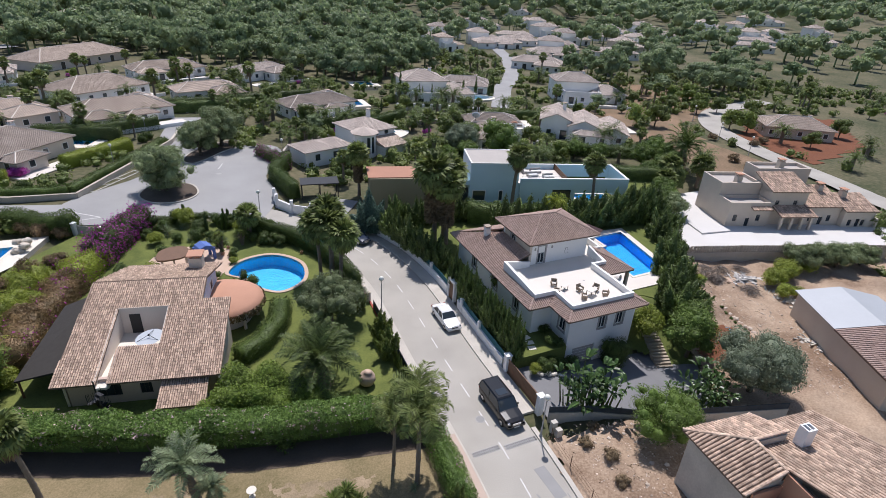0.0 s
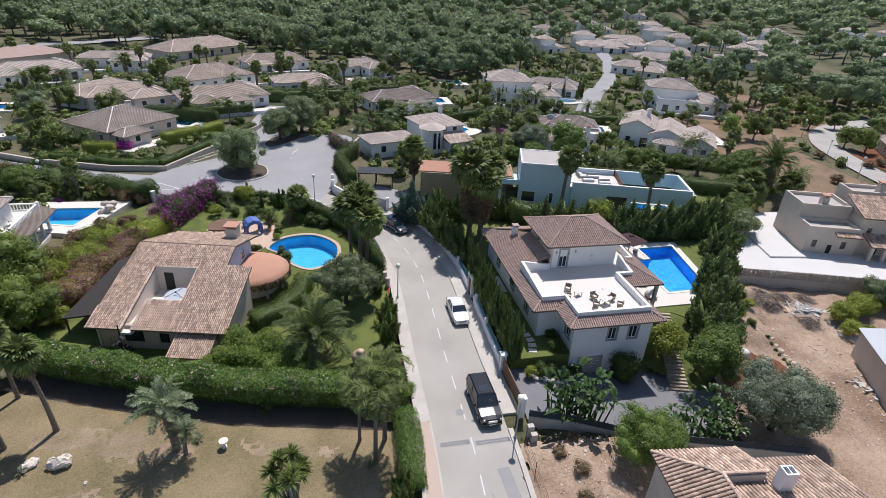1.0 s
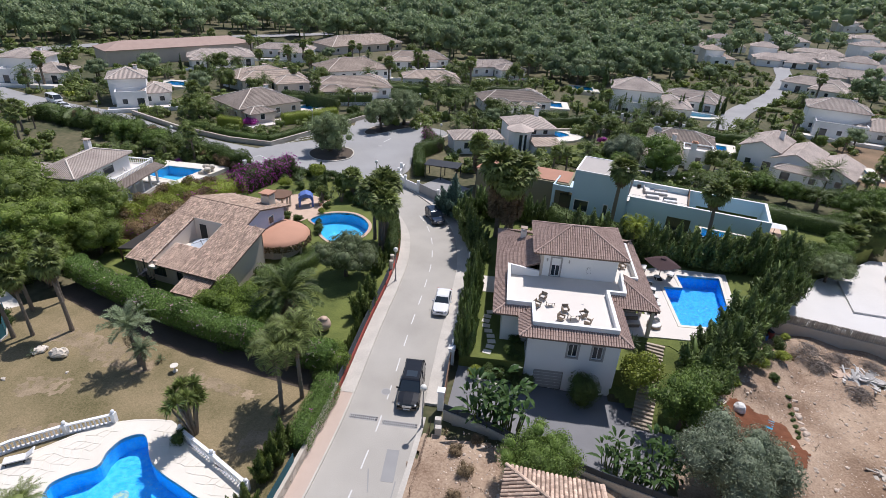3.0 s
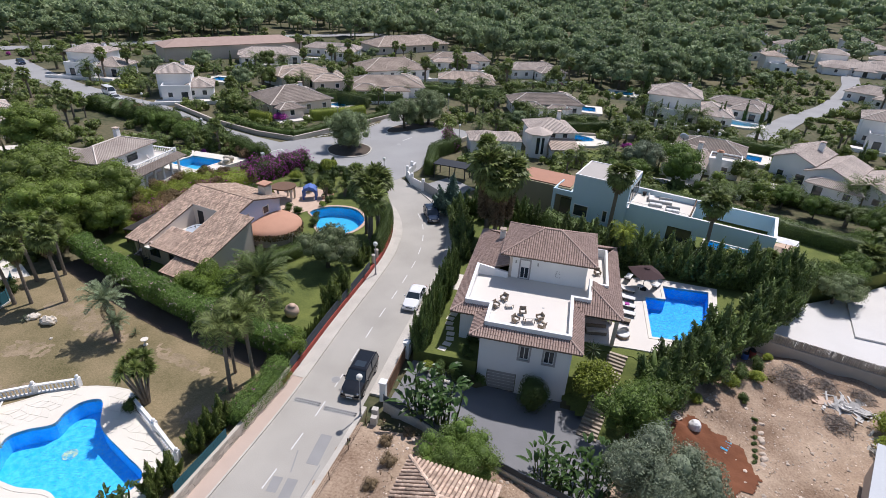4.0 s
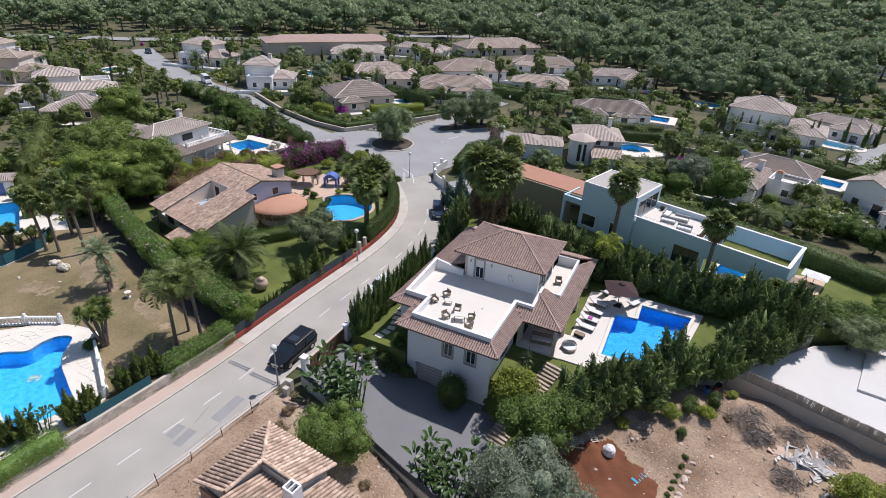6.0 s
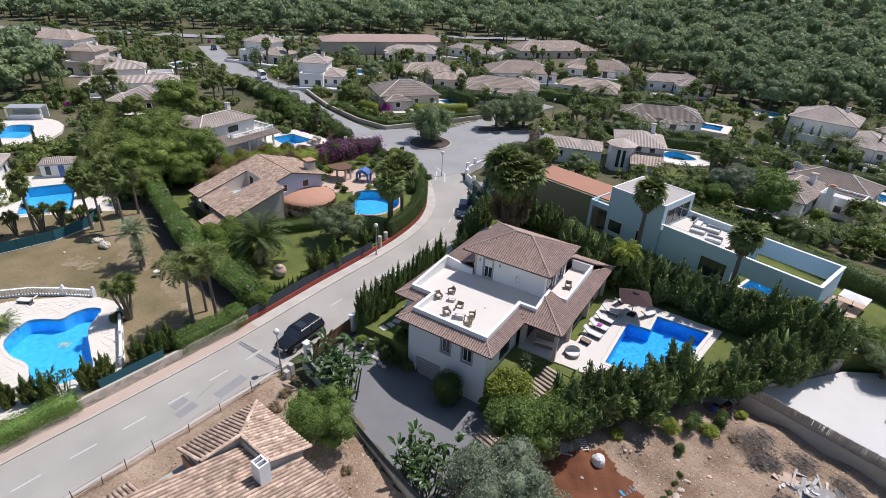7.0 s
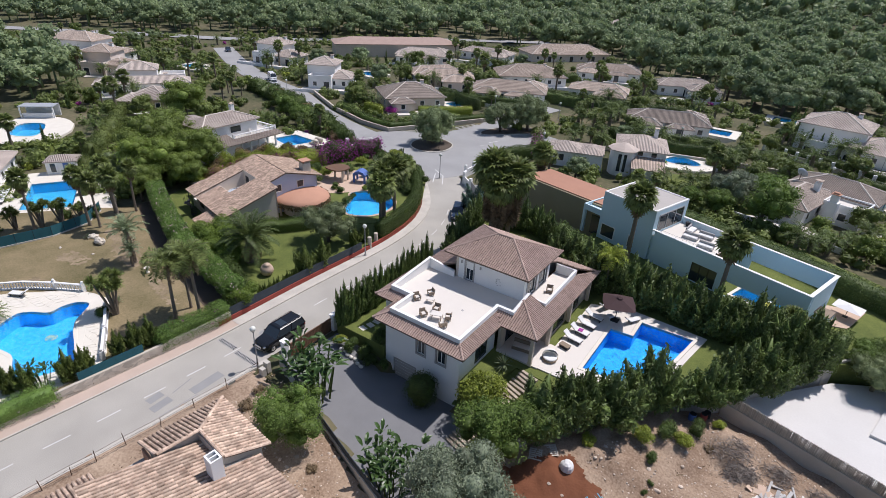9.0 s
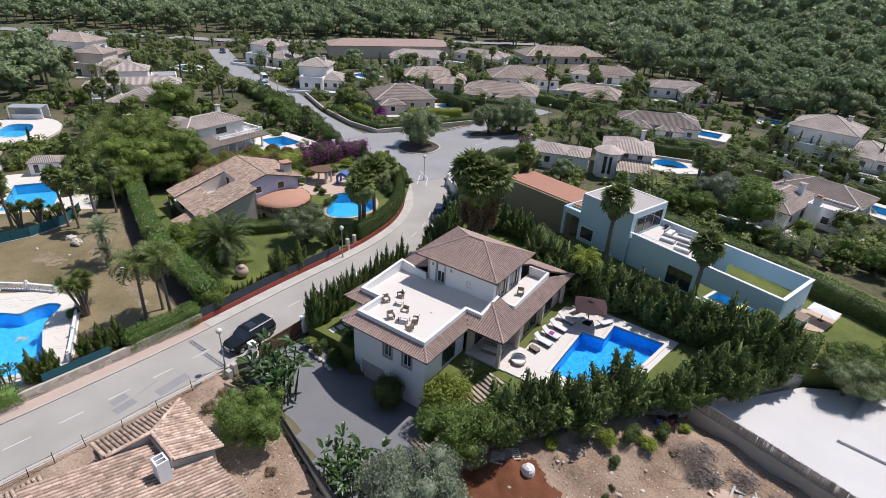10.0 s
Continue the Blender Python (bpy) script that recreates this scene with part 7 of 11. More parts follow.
        d = np.stack([np.cos(a), np.sin(a), np.full(n, 0.25)], axis=1)
        q = leaf_blades(rng, c, d, leaf * 1.8, leaf * 0.55, 0.75, -1.5)
        s = Shape()
        for x0, y0, z0, x1, y1, z1, rad in tops:
            f = lambda u: (x0 + (x1 - x0) * u, y0 + (y1 - y0) * u, z0 + (z1 - z0) * u)
            s.tube([f(0), f(0.25), f(0.6), f(0.95)], [rad * 0.4, rad * 0.58, rad * 0.34, rad * 0.05], 6)
        s.v = [tuple(Vector(p) + 0.12 * r * noise.noise_vector(Vector(p) * 1.7 + Vector((seed, 0, 0)))) for p in s.v]
        part("trunk", Shape().tube([(0, 0, -0.4), (0, 0, h * 0.4)], [0.1, 0.06], 6), "bark", ob)
        part("crown", array_mesh("crown", q, s, mat), mat, ob)
    return build


def frond(rng, length, droop, pairs, leaflet, rise, width=0.05, vee=0.5):
    """Quads of one feather frond along +x: a rachis and its leaflets."""
    out = []
    pts = []
    for i in range(pairs + 1):
        t = i / pairs
        ang = rise - droop * t * t
        pts.append((pts[-1] + Vector((math.cos(ang), 0, math.sin(ang))) * length / pairs) if pts else Vector((0, 0, 0)))
    for i in range(pairs):
        p, q = pts[i], pts[i + 1]
        w = Vector((0, 0.035 * (1 - i / pairs) + 0.01, 0))
        out.append([p - w, q - w, q + w, p + w])
        t = (i + 0.5) / pairs
        ll = leaflet * (0.35 + 0.65 * math.sin(math.pi * min(1, t * 0.92 + 0.08)))
        d = (q - p).normalized()
        for side in (-1, 1):
            tipdir = (d * 0.55 + Vector((0, side, 0)) * 0.8 + Vector((0, 0, vee - 0.9 * rng.uniform(0.2, 0.8)))).normalized()
            b = p.lerp(q, rng.uniform(0.2, 0.8))
            tip = b + tipdir * ll * rng.uniform(0.85, 1.1)
            mid = b.lerp(tip, 0.45) + Vector((0, 0, ll * 0.06))
            out.append([b, mid - d * width, tip, mid + d * width])
    return np.array([[tuple(v) for v in quad] for quad in out])


def spin(q, m):
    a = np.array(m.to_3x3())
    return q @ a.T + np.array(m.translation)


def palm_trunk(h, r0, r1, bend, rings=14):
    s = Shape()
    path, rad = [], []
    for i in range(rings * 2 + 1):
        t = i / (rings * 2)
        path.append((bend * t * t, 0, -0.4 + (h + 0.4) * t))
        rad.append((r0 + (r1 - r0) * t) * (1.09 if i % 2 else 0.95) * (1.25 - 0.25 * min(1, t * 6)))
    return s.tube(path, rad, 9)


def feather_palm(seed, h, r0, r1, fronds, length, droop, mat, pairs=18, leaflet=0.5, bend=0.3, rise=(1.25, -0.35), dead=6, width=0.05):
    def build(ob):
        rng = np.random.default_rng(seed)
        part("trunk", palm_trunk(h, r0, r1, bend, 14 if pairs > 10 else 5), "palmbark", ob, "ringed palm trunk")
        quads, brown = [], []
        for i in range(fronds):
            t = (i + 0.5) / fronds
            m = Matrix.Translation((bend, 0, h - 0.05)) @ Matrix.Rotation(i * 2.39996 + rng.uniform(-0.2, 0.2), 4, "Z") @ Matrix.Rotation(rng.uniform(-0.4, 0.4), 4, "X")
            quads.append(spin(frond(rng, length * rng.uniform(0.85, 1.08), droop * rng.uniform(0.8, 1.2), pairs, leaflet, rise[0] + (rise[1] - rise[0]) * t, width), m))
        for i in range(dead):
            m = Matrix.Translation((bend, 0, h - 0.25)) @ Matrix.Rotation(i * 6.28 / max(1, dead) + 0.3, 4, "Z")
            brown.append(spin(frond(rng, length * 0.7, 0.8, pairs // 2, leaflet * 0.7, -0.9, width), m))
        part("crown", array_mesh("crown", np.concatenate(quads), Shape().ball((bend, 0, h), r1 * 1.5, 8, 5), mat), mat, ob)
        if brown:
            part("dead_frond", array_mesh("dead_frond", np.concatenate(brown), None, "deadfrond"), "deadfrond", ob, "dry hanging fronds")
    return build


def fan_leaf(rng, stalk, radius, segments, sag):
    out = []
    p = Vector((stalk, 0, 0))
    out.append([Vector((0, -0.03, 0)), p + Vector((0, -0.02, 0)), p + Vector((0, 0.02, 0)), Vector((0, 0.03, 0))])
    for k in range(segments):
        a = radians(-118 + 236 * (k + 0.5) / segments)
        d = Vector((math.cos(a), math.sin(a), 0.12))
        side = Vector((-math.sin(a), math.cos(a), 0))
        r = radius * rng.uniform(0.85, 1.08)
        mid = p + d * r * 0.6
        tip = p + d * r + Vector((0, 0, -sag * r * rng.uniform(0.7, 1.3)))
        w = radius * 0.14
        out.append([p, mid - side * w, tip, mid + side * w])
    return np.array([[tuple(v) for v in quad] for quad in out])


def fan_palm(seed, h, r0, r1, leaves, radius, bend=0.4, skirt=16, mat="palm", fall=2.1, drop=0.9):
    def build(ob):
        rng = np.random.default_rng(seed)
        part("trunk", palm_trunk(h, r0, r1, bend, 16 if leaves > 24 else 6), "palmbark", ob, "ringed palm trunk")
        quads, brown = [], []
        for i in range(leaves):
            t = (i + 0.5) / leaves
            m = Matrix.Translation((bend, 0, h)) @ Matrix.Rotation(i * 2.39996, 4, "Z") @ Matrix.Rotation(-(1.3 - fall * t + rng.uniform(-0.15, 0.15)), 4, "Y") @ Matrix.Rotation(rng.uniform(-0.5, 0.5), 4, "X")
            quads.append(spin(fan_leaf(rng, radius * 0.85, radius, 13, 0.25 + 0.3 * t), m))
        for i in range(skirt):
            m = Matrix.Translation((bend, 0, h - 0.2 - drop * rng.uniform(0, 1))) @ Matrix.Rotation(i * 2.39996, 4, "Z") @ Matrix.Rotation(1.25 + rng.uniform(-0.15, 0.2), 4, "Y")
            brown.append(spin(fan_leaf(rng, radius * 0.5, radius * 0.75, 9, 0.1), m))
        part("crown", array_mesh("crown", np.concatenate(quads), Shape().ball((bend, 0, h), r1 * 1.6, 8, 5), mat), mat, ob)
        part("skirt", array_mesh("skirt", np.concatenate(brown), None, "deadfrond"), "deadfrond", ob, "skirt of dry leaves")
    return build


def yucca_build(seed, heads, h, n=60, leaf=0.75, mat="palm"):
    def build(ob):
        rng = np.random.default_rng(seed)
        quads = []
        for i in range(heads):
            a = i * 2.4
            top = Vector((math.cos(a) * 0.32 * h * (0.35 + 0.75 * ((i * 0.37) % 1)), math.sin(a) * 0.32 * h * (0.35 + 0.75 * ((i * 0.37) % 1)), h * rng.uniform(0.75, 1.12)))
            part("stem", Shape().tube([(0.1 * math.cos(a), 0.1 * math.sin(a), -0.3), top * 0.5 + Vector((0, 0, -0.1)), top], [0.1, 0.075, 0.06], 7), "palmbark", ob, "grey forked stem")
            for k in range(n):
                el, az = rng.uniform(-0.5, 1.45), rng.uniform(0, 6.28)
                d = Vector((math.cos(el) * math.cos(az), math.cos(el) * math.sin(az), math.sin(el)))
                side = d.cross(Vector((0, 0, 1))).normalized() * 0.045
                tip = top + d * leaf * rng.uniform(0.8, 1.1) + Vector((0, 0, -0.1))
                mid = top + d * leaf * 0.4
                quads.append([tuple(top), tuple(mid - side), tuple(tip), tuple(mid + side)])
        part("crown", array_mesh("crown", np.array(quads), None, mat), mat, ob, "rosettes of sword leaves")
    return build


def banana_build(seed, stems, h, leaf, mat="banana"):
    """A clump of broad paddle leaves."""
    def build(ob):
        rng = np.random.default_rng(seed)
        quads = []
        for i in range(stems):
            a, q = i * 2.4, 0.38 * math.sqrt(i)
            base = Vector((q * math.cos(a), q * math.sin(a), 0))
            top = base * 1.6 + Vector((0, 0, h * rng.uniform(0.35, 1.0)))
            part("stem", Shape().tube([base - Vector((0, 0, 0.3)), top], [0.1, 0.05], 6), "hedge", ob)
            for k in range(6):
                az, el = rng.uniform(0, 6.28), rng.uniform(0.35, 1.35)
                d = Vector((math.cos(el) * math.cos(az), math.cos(el) * math.sin(az), math.sin(el)))
                side = d.cross(Vector((0, 0, 1))).normalized()
                p0 = top + d * leaf * 0.35
                L, w = leaf * rng.uniform(0.7, 1.2), leaf * 0.14
                for j in range(3):
                    t0, t1 = j / 3, (j + 1) / 3
                    f = lambda t: p0 + d * L * t + Vector((0, 0, -0.45 * L * t * t))
                    wd = lambda t: w * math.sin(math.pi * (0.12 + 0.86 * t))
                    for sg in (-1, 1):
                        up = Vector((0, 0, 0.35))
                        quads.append([tuple(f(t0)), tuple(f(t1)), tuple(f(t1) + (side * sg + up) * wd(t1)), tuple(f(t0) + (side * sg + up) * wd(t0))])
        part("leaf_clump", array_mesh("leaf_clump", np.array(quads), None, mat), mat, ob, "broad paddle leaves", kind="stuff")
    return build


G = "garden planting"
PINE = [Kind("pine_tree", leafy(11 + i, 4.6, 5.6, 2.4, 54, 11500, 0.28, "pine", 0.28, 0.75, 0.31, 0.5, 0.8), "large umbrella pine with bright needles", "tree", "pines") for i in range(2)]
OAK = [Kind("garden_tree", leafy(21 + i, 2.4, 3.2, 1.0, 26, 6500, 0.185, "locust", 0.14, 0.9, 0.38, 0.5, 0.9), "dense green tree in a garden", "tree", "garden trees") for i in range(3)]
OLIVE = Kind("olive_tree", leafy(31, 3.1, 3.5, 1.0, 70, 24000, 0.19, "olivetree", 0.2, 0.85, 0.29, 0.34, 1.0), "silvery olive tree with a broad loose crown", "tree", "olive trees")
DARKOLIVE = Kind("olive_tree", leafy(32, 2.7, 2.8, 0.9, 46, 11000, 0.18, "darkolive", 0.18, 0.85, 0.31, 0.36, 0.9), "dark grey-green olive tree on a lawn", "tree", "olive trees")
SHADE = Kind("shade_tree", leafy(33, 3.3, 4.2, 0.9, 52, 12000, 0.22, "greygreen", 0.24, 0.9, 0.26, 0.4, 0.9), "spreading grey-green tree on a traffic island", "tree", "island trees")
LOCUST = Kind("mastic_tree", leafy(34, 2.6, 2.9, 0.7, 46, 17000, 0.14, "locust", 0.12, 0.8, 0.28, 0.35, 0.9), "bright green bushy tree over dry scrub", "tree", "garden trees")
BRIGHT = Kind("garden_bush", leafy(36, 2.6, 2.9, 0.3, 26, 15000, 0.17, "bushgreen", 0.12, 0.8, 0.36, 0.5), "dense bright green bush beside a tiled house", "shrub", "garden bushes")
SHRUB = [Kind("shrub", leafy(41 + i, 1.3, 1.7, 0.0, 9, 2300, 0.15, "hedge", 0.05, 0.9, 0.5), "rounded green shrub in a garden", "shrub", G) for i in range(3)]
LIME = Kind("shrub", leafy(45, 1.4, 1.9, 0.0, 10, 3200, 0.16, "lime", 0.05, 0.9, 0.5), "yellow-green rounded garden shrub", "shrub", G)
RED = Kind("shrub", leafy(46, 1.3, 1.4, 0.0, 9, 2000, 0.17, "bougain", 0.05, 0.9, 0.5), "magenta bougainvillea bush in full bloom", "shrub", "bougainvillea")
RUSSET = Kind("shrub", leafy(49, 1.3, 1.7, 0.0, 12, 3000, 0.16, "vine", 0.05, 0.9, 0.46), "reddish-brown garden shrub beside a hedge", "shrub", G)
DRYBUSH = Kind("dry_bush", leafy(47, 0.9, 0.9, 0.0, 7, 1300, 0.16, "deadfrond", 0.05, 0.9, 0.5, 0.2, 1.0), "dry brown bush on stony ground", "shrub", "dry bushes")
CLIPPED = Kind("clipped_bush", leafy(48, 1.25, 2.5, 0.0, 16, 8000, 0.11, "hedge", 0.05, 1.2, 0.62, 0.5, 0.5), "clipped egg-shaped green bush by a wall", "shrub", "clipped bushes")
LEYLAND = [Kind("conifer", conifer(51 + i, 5.4, 2.1, 5700, "conifer", 0.245, 17), "dense dark green hedge conifer", "tree", "hedge conifers") for i in range(3)]
CYPRESS = Kind("cypress", conifer(56, 6.5, 0.65, 2600, "conifer", 0.19, 3), "slim dark pencil cypress tree", "tree", "cypresses")
THUJA = Kind("thuja", conifer(57, 2.6, 1.0, 3200, "thuja", 0.135, 8), "small clipped green thuja bush", "shrub", "thujas")
SPRUCE = Kind("blue_conifer", conifer(58, 6.0, 2.4, 9000, "spruce", 0.27, 12), "broad blue-green conifer by a wall", "tree", "")
FANPALM = [Kind("fan_palm", fan_palm(61 + i, 7.4, 0.25, 0.17, 36, 1.02, 0.7 - 1.1 * i, 22), "tall fan palm with a ringed trunk", "palm", "fan palms") for i in range(2)]
SKIRTED = Kind("fan_palm", fan_palm(63, 8.0, 0.28, 0.2, 64, 1.5, 0.4, 34, "palm", 3.0), "full-crowned fan palm beside a kidney-shaped pool", "palm", "fan palms")
CURTAIN = Kind("fan_palm", fan_palm(69, 8.2, 0.3, 0.22, 60, 1.4, 0.3, 110, "palm", 3.0, 4.2), "tall fan palm with a long curtain of dead leaves", "palm", "fan palms")
LOWFAN = Kind("fan_palm", fan_palm(64, 3.4, 0.26, 0.2, 40, 1.1, 0.15, 8), "low bushy fan palm in a garden", "palm", "fan palms")
DATE = Kind("date_palm", feather_palm(65, 2.6, 0.42, 0.36, 40, 3.4, 1.2, "datepalm", 30, 0.62, 0.25, (1.4, -0.3), 8, 0.06), "stout date palm with arching fronds", "palm", "date palms")
GREYDATE = Kind("grey_palm", feather_palm(66, 3.6, 0.26, 0.22, 24, 2.2, 1.25, "palmgrey", 26, 0.5, 0.35, (1.4, 0.0), 4, 0.045), "grey-green feather palm with a leaning trunk", "palm", "feather palms")
QUEEN = Kind("queen_palm", feather_palm(67, 6.7, 0.17, 0.13, 22, 2.8, 2.3, "palm", 30, 0.8, 0.2, (1.3, 0.0), 4, 0.05), "slender queen palm with drooping fronds", "palm", "queen palms")
LIMEPALM = Kind("feather_palm", feather_palm(68, 6.0, 0.16, 0.12, 22, 2.7, 2.2, "lime", 26, 0.75, 0.1, (1.3, 0.0), 2, 0.06), "bright yellow-green feather palm beside a pool hedge", "palm", "")
YUCCA = Kind("yucca", yucca_build(71, 10, 2.9, 95, 0.68), "tall forked yucca with sword leaves", "shrub", "yuccas")
AGAVE = Kind("agave", yucca_build(72, 1, 0.35, 40, 1.1, "palmgrey"), "blue-grey agave rosette among stones", "shrub", "agaves")


def cactus_build(ob):
    """A column cactus with many ribbed upright arms."""
    rng = random.Random(77)
    for i in range(9):
        a, q = i * 2.4, 0.16 * math.sqrt(i)
        x, y, h = q * math.cos(a) * 1.6, q * math.sin(a) * 1.6, rng.uniform(1.4, 2.9)
        part("stem", Shape().tube([(x * 0.4, y * 0.4, -0.2), (x, y, 0.5), (x * 1.25, y * 1.25, h - 0.15), (x * 1.25, y * 1.25, h)], [0.12, 0.15, 0.14, 0.06], 8), "hedge", ob)


CACTUS = Kind("column_cactus", cactus_build, "dark green column cactus with upright arms", "cactus", "cacti")
BANANA = Kind("strelitzia", banana_build(73, 11, 3.7, 1.4), "clump of broad-leaved strelitzia beside a fence", "shrub", "strelitzias")
CYCAD = Kind("cycad", feather_palm(74, 0.5, 0.3, 0.28, 34, 1.3, 1.3, "palm", 16, 0.2, 0.0, (1.1, 0.0), 0, 0.03), "low cycad with stiff dark fronds", "palm", "cycads")


FSHRUB = [Kind("shrub", leafy(81 + i, 1.4, 1.8, 0.0, 7, 330, 0.36, "hedge" if i else "tree", 0.05, 0.9, 0.55), "rounded green shrub in an estate garden", "shrub", G) for i in range(3)]
FLIME = Kind("shrub", leafy(84, 1.4, 1.8, 0.0, 7, 330, 0.36, "lime", 0.05, 0.9, 0.55), "yellow-green shrub in an estate garden", "shrub", G)
FOAK = [Kind("garden_tree", leafy(85 + i, 2.6, 3.4, 0.9, 10, 850, 0.4, "tree" if i else "pine", 0.14, 0.9, 0.48), "dense green tree in an estate garden", "tree", "garden trees") for i in range(3)]
FOLIVE = Kind("olive_tree", leafy(88, 2.6, 2.8, 0.9, 14, 900, 0.34, "darkolive", 0.18, 0.85, 0.45, 0.45), "grey-green tree in an estate garden", "tree", "olive trees")
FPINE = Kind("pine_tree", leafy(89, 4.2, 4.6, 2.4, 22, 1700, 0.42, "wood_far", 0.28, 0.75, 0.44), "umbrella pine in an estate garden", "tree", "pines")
FCYPRESS = Kind("cypress", conifer(90, 6.0, 0.75, 600, "conifer", 0.34, 2), "slim dark cypress in an estate garden", "tree", "cypresses")
FDATE = Kind("date_palm", feather_palm(91, 3.0, 0.4, 0.34, 26, 3.0, 1.5, "datepalm", 10, 0.65, 0.1, (1.25, -0.35), 0, 0.085), "arching date palm in an estate garden", "palm", "date palms")
FFAN = Kind("fan_palm", fan_palm(92, 6.0, 0.28, 0.2, 20, 1.05, 0.3, 6), "tall fan palm in an estate garden", "palm", "fan palms")


def hedge(name, line, width, z0, z1, mat, label, density=90, leaf=0.2, rough=0.12, category="hedge", foot=1.0):
    """A clipped hedge along a line in plan, its leaves over a solid body."""
    rng = np.random.default_rng(len(line) + int(z1 * 10) + int(abs(line[0][0]) * 7))
    fine = []
    for a, b in zip(line, line[1:]):
        k = max(1, int(math.dist(a, b) / 0.55))
        fine += [(a[0] + (b[0] - a[0]) * i / k, a[1] + (b[1] - a[1]) * i / k) for i in range(k)]
    fine.append(line[-1])
    wob = lambda p: 1 + rough * noise.noise((p[0] * 0.6, p[1] * 0.6, 1.0)) * 2
    prof = [(-0.5, 0.0), (-0.52, 0.35), (-0.5, 0.75), (-0.38, 0.97), (0.0, 1.03), (0.38, 0.97), (0.5, 0.75), (0.52, 0.35), (0.5, 0.0)]
    prof = [(u * (foot if h < 0.6 else 1.0), h) for u, h in prof]
    sides = {u: offset(fine, -u * width) for u, h in prof}
    rows = [[Vector((*sides[u][i], z0 + (z1 - z0) * (h * wob(p) if h > 0.3 else h))) for u, h in prof] for i, p in enumerate(fine)]
    for r in rows:
        for p in r:
            p += (noise.noise_vector(p * 0.7) * 1.1 + noise.noise_vector(p * 1.9) * 0.6) * rough * (0.5 + 0.5 * width)
    s = Shape()
    n = len(prof)
    mids = [Vector((*p, z0 + (z1 - z0) * 0.45)) for p in fine]
    inset = 1 - min(0.32, (0.1 + 0.55 * rough) / (0.5 * width))
    s.add([m + (p - m) * inset for m, r in zip(mids, rows) for p in r], [(i * n + j, i * n + j + 1, (i + 1) * n + j + 1, (i + 1) * n + j) for i in range(len(rows) - 1) for j in range(n - 1)] + [tuple(range(n - 1, -1, -1)), tuple(range((len(rows) - 1) * n, len(rows) * n))])
    A = np.array([[tuple(p) for p in r] for r in rows])
    area = sum(math.dist(a, b) for a, b in zip(fine, fine[1:])) * (width + 2 * (z1 - z0))
    cnt, leaf = int(area * density * 2.0), leaf * 0.68
    i, j = rng.integers(0, len(rows) - 1, cnt), rng.integers(0, n - 1, cnt)
    u, w = rng.uniform(0, 1, (cnt, 1)), rng.uniform(0, 1, (cnt, 1))
    p00, p10, p01, p11 = A[i, j], A[i + 1, j], A[i, j + 1], A[i + 1, j + 1]
    c = (p00 * (1 - u) + p10 * u) * (1 - w) + (p01 * (1 - u) + p11 * u) * w
    nn = np.cross(p10 - p00, p01 - p00)
    nn /= np.linalg.norm(nn, axis=1, keepdims=True) + 1e-9
    c = c + nn * rng.uniform(-0.2, 0.12, (cnt, 1)) * (1 + 3 * rough)
    k = max(20, int(density * 2.0 * width * (z1 - z0)))
    for row, mid, way in ((A[0], mids[0], A[0] - A[1]), (A[-1], mids[-1], A[-1] - A[-2])):
        pick = rng.integers(0, n, k)
        c = np.concatenate([c, np.array(mid) + (row[pick] - np.array(mid)) * np.sqrt(rng.uniform(0, 1, (k, 1))) + way[pick] * rng.uniform(0.0, 0.4, (k, 1))])
        nn = np.concatenate([nn, way[pick] / (np.linalg.norm(way[pick], axis=1, keepdims=True) + 1e-9)])
    q = leaf_blades(rng, c, nn, leaf, leaf * 0.5, 0.8)
    ob = thing(name, pose(0, 0, 0), label, category)
    part("foliage", array_mesh("foliage", q, s, mat), mat, ob)
    return ob, c, nn, rng


def blossoms(ob, c, nn, rng, count, mat, size=0.16, cluster=0.4):
    """Flowers in loose clusters on a hedge."""
    pick = rng.choice(len(c), count // 5)
    cc = np.repeat(c[pick] + nn[pick] * 0.13, 5, axis=0) + rng.normal(0, cluster * 0.35, (len(pick) * 5, 3))
    part("blossom", array_mesh("blossom", leaf_blades(rng, cc, np.repeat(nn[pick], 5, axis=0), size, size * 0.8, 0.6), None, mat), mat, ob, "clusters of blossom", kind="stuff")


# hedges
OLEANDERS = curve_line([(-18.2, 39.2), (-11.0, 36.2), (-1.0, 32.7), (7.0, 30.9), (13.0, 29.7)], 4)
H = hedge("oleander_hedge", OLEANDERS, 2.0, 1.65, 3.25, "oleander", "tall flowering oleander hedge along a dry lawn", 190, 0.26, 0.18, foot=0.8)
stems = Shape()
for i, (x, y) in enumerate(OLEANDERS):
    for k in range(5):
        a = i * 1.7 + k * 2.4
        u, v = x + 0.5 * math.cos(a) + (k - 2) * 0.12, y + 0.4 * math.sin(a)
        stems.tube([(u * 0.98 + x * 0.02, v * 0.98 + y * 0.02, 0.3), (u + 0.35 * math.cos(a), v + 0.35 * math.sin(a), 2.2)], [0.05, 0.035], 5)
part("stem", stems, "bark", H[0], "bare dark stems", kind="stuff")
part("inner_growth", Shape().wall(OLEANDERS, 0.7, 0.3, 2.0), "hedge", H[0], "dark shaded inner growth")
# The hedge's shadow on the ground is painted as this dark strip.
setting("planting_bed", road_strip(offset(OLEANDERS, -1.2), 1.4, 0.52), "mulch_and_shade", "dark ground strip with a hedge's shadow painted in", "bed")
blossoms(*H, 2200, "flower", 0.19)
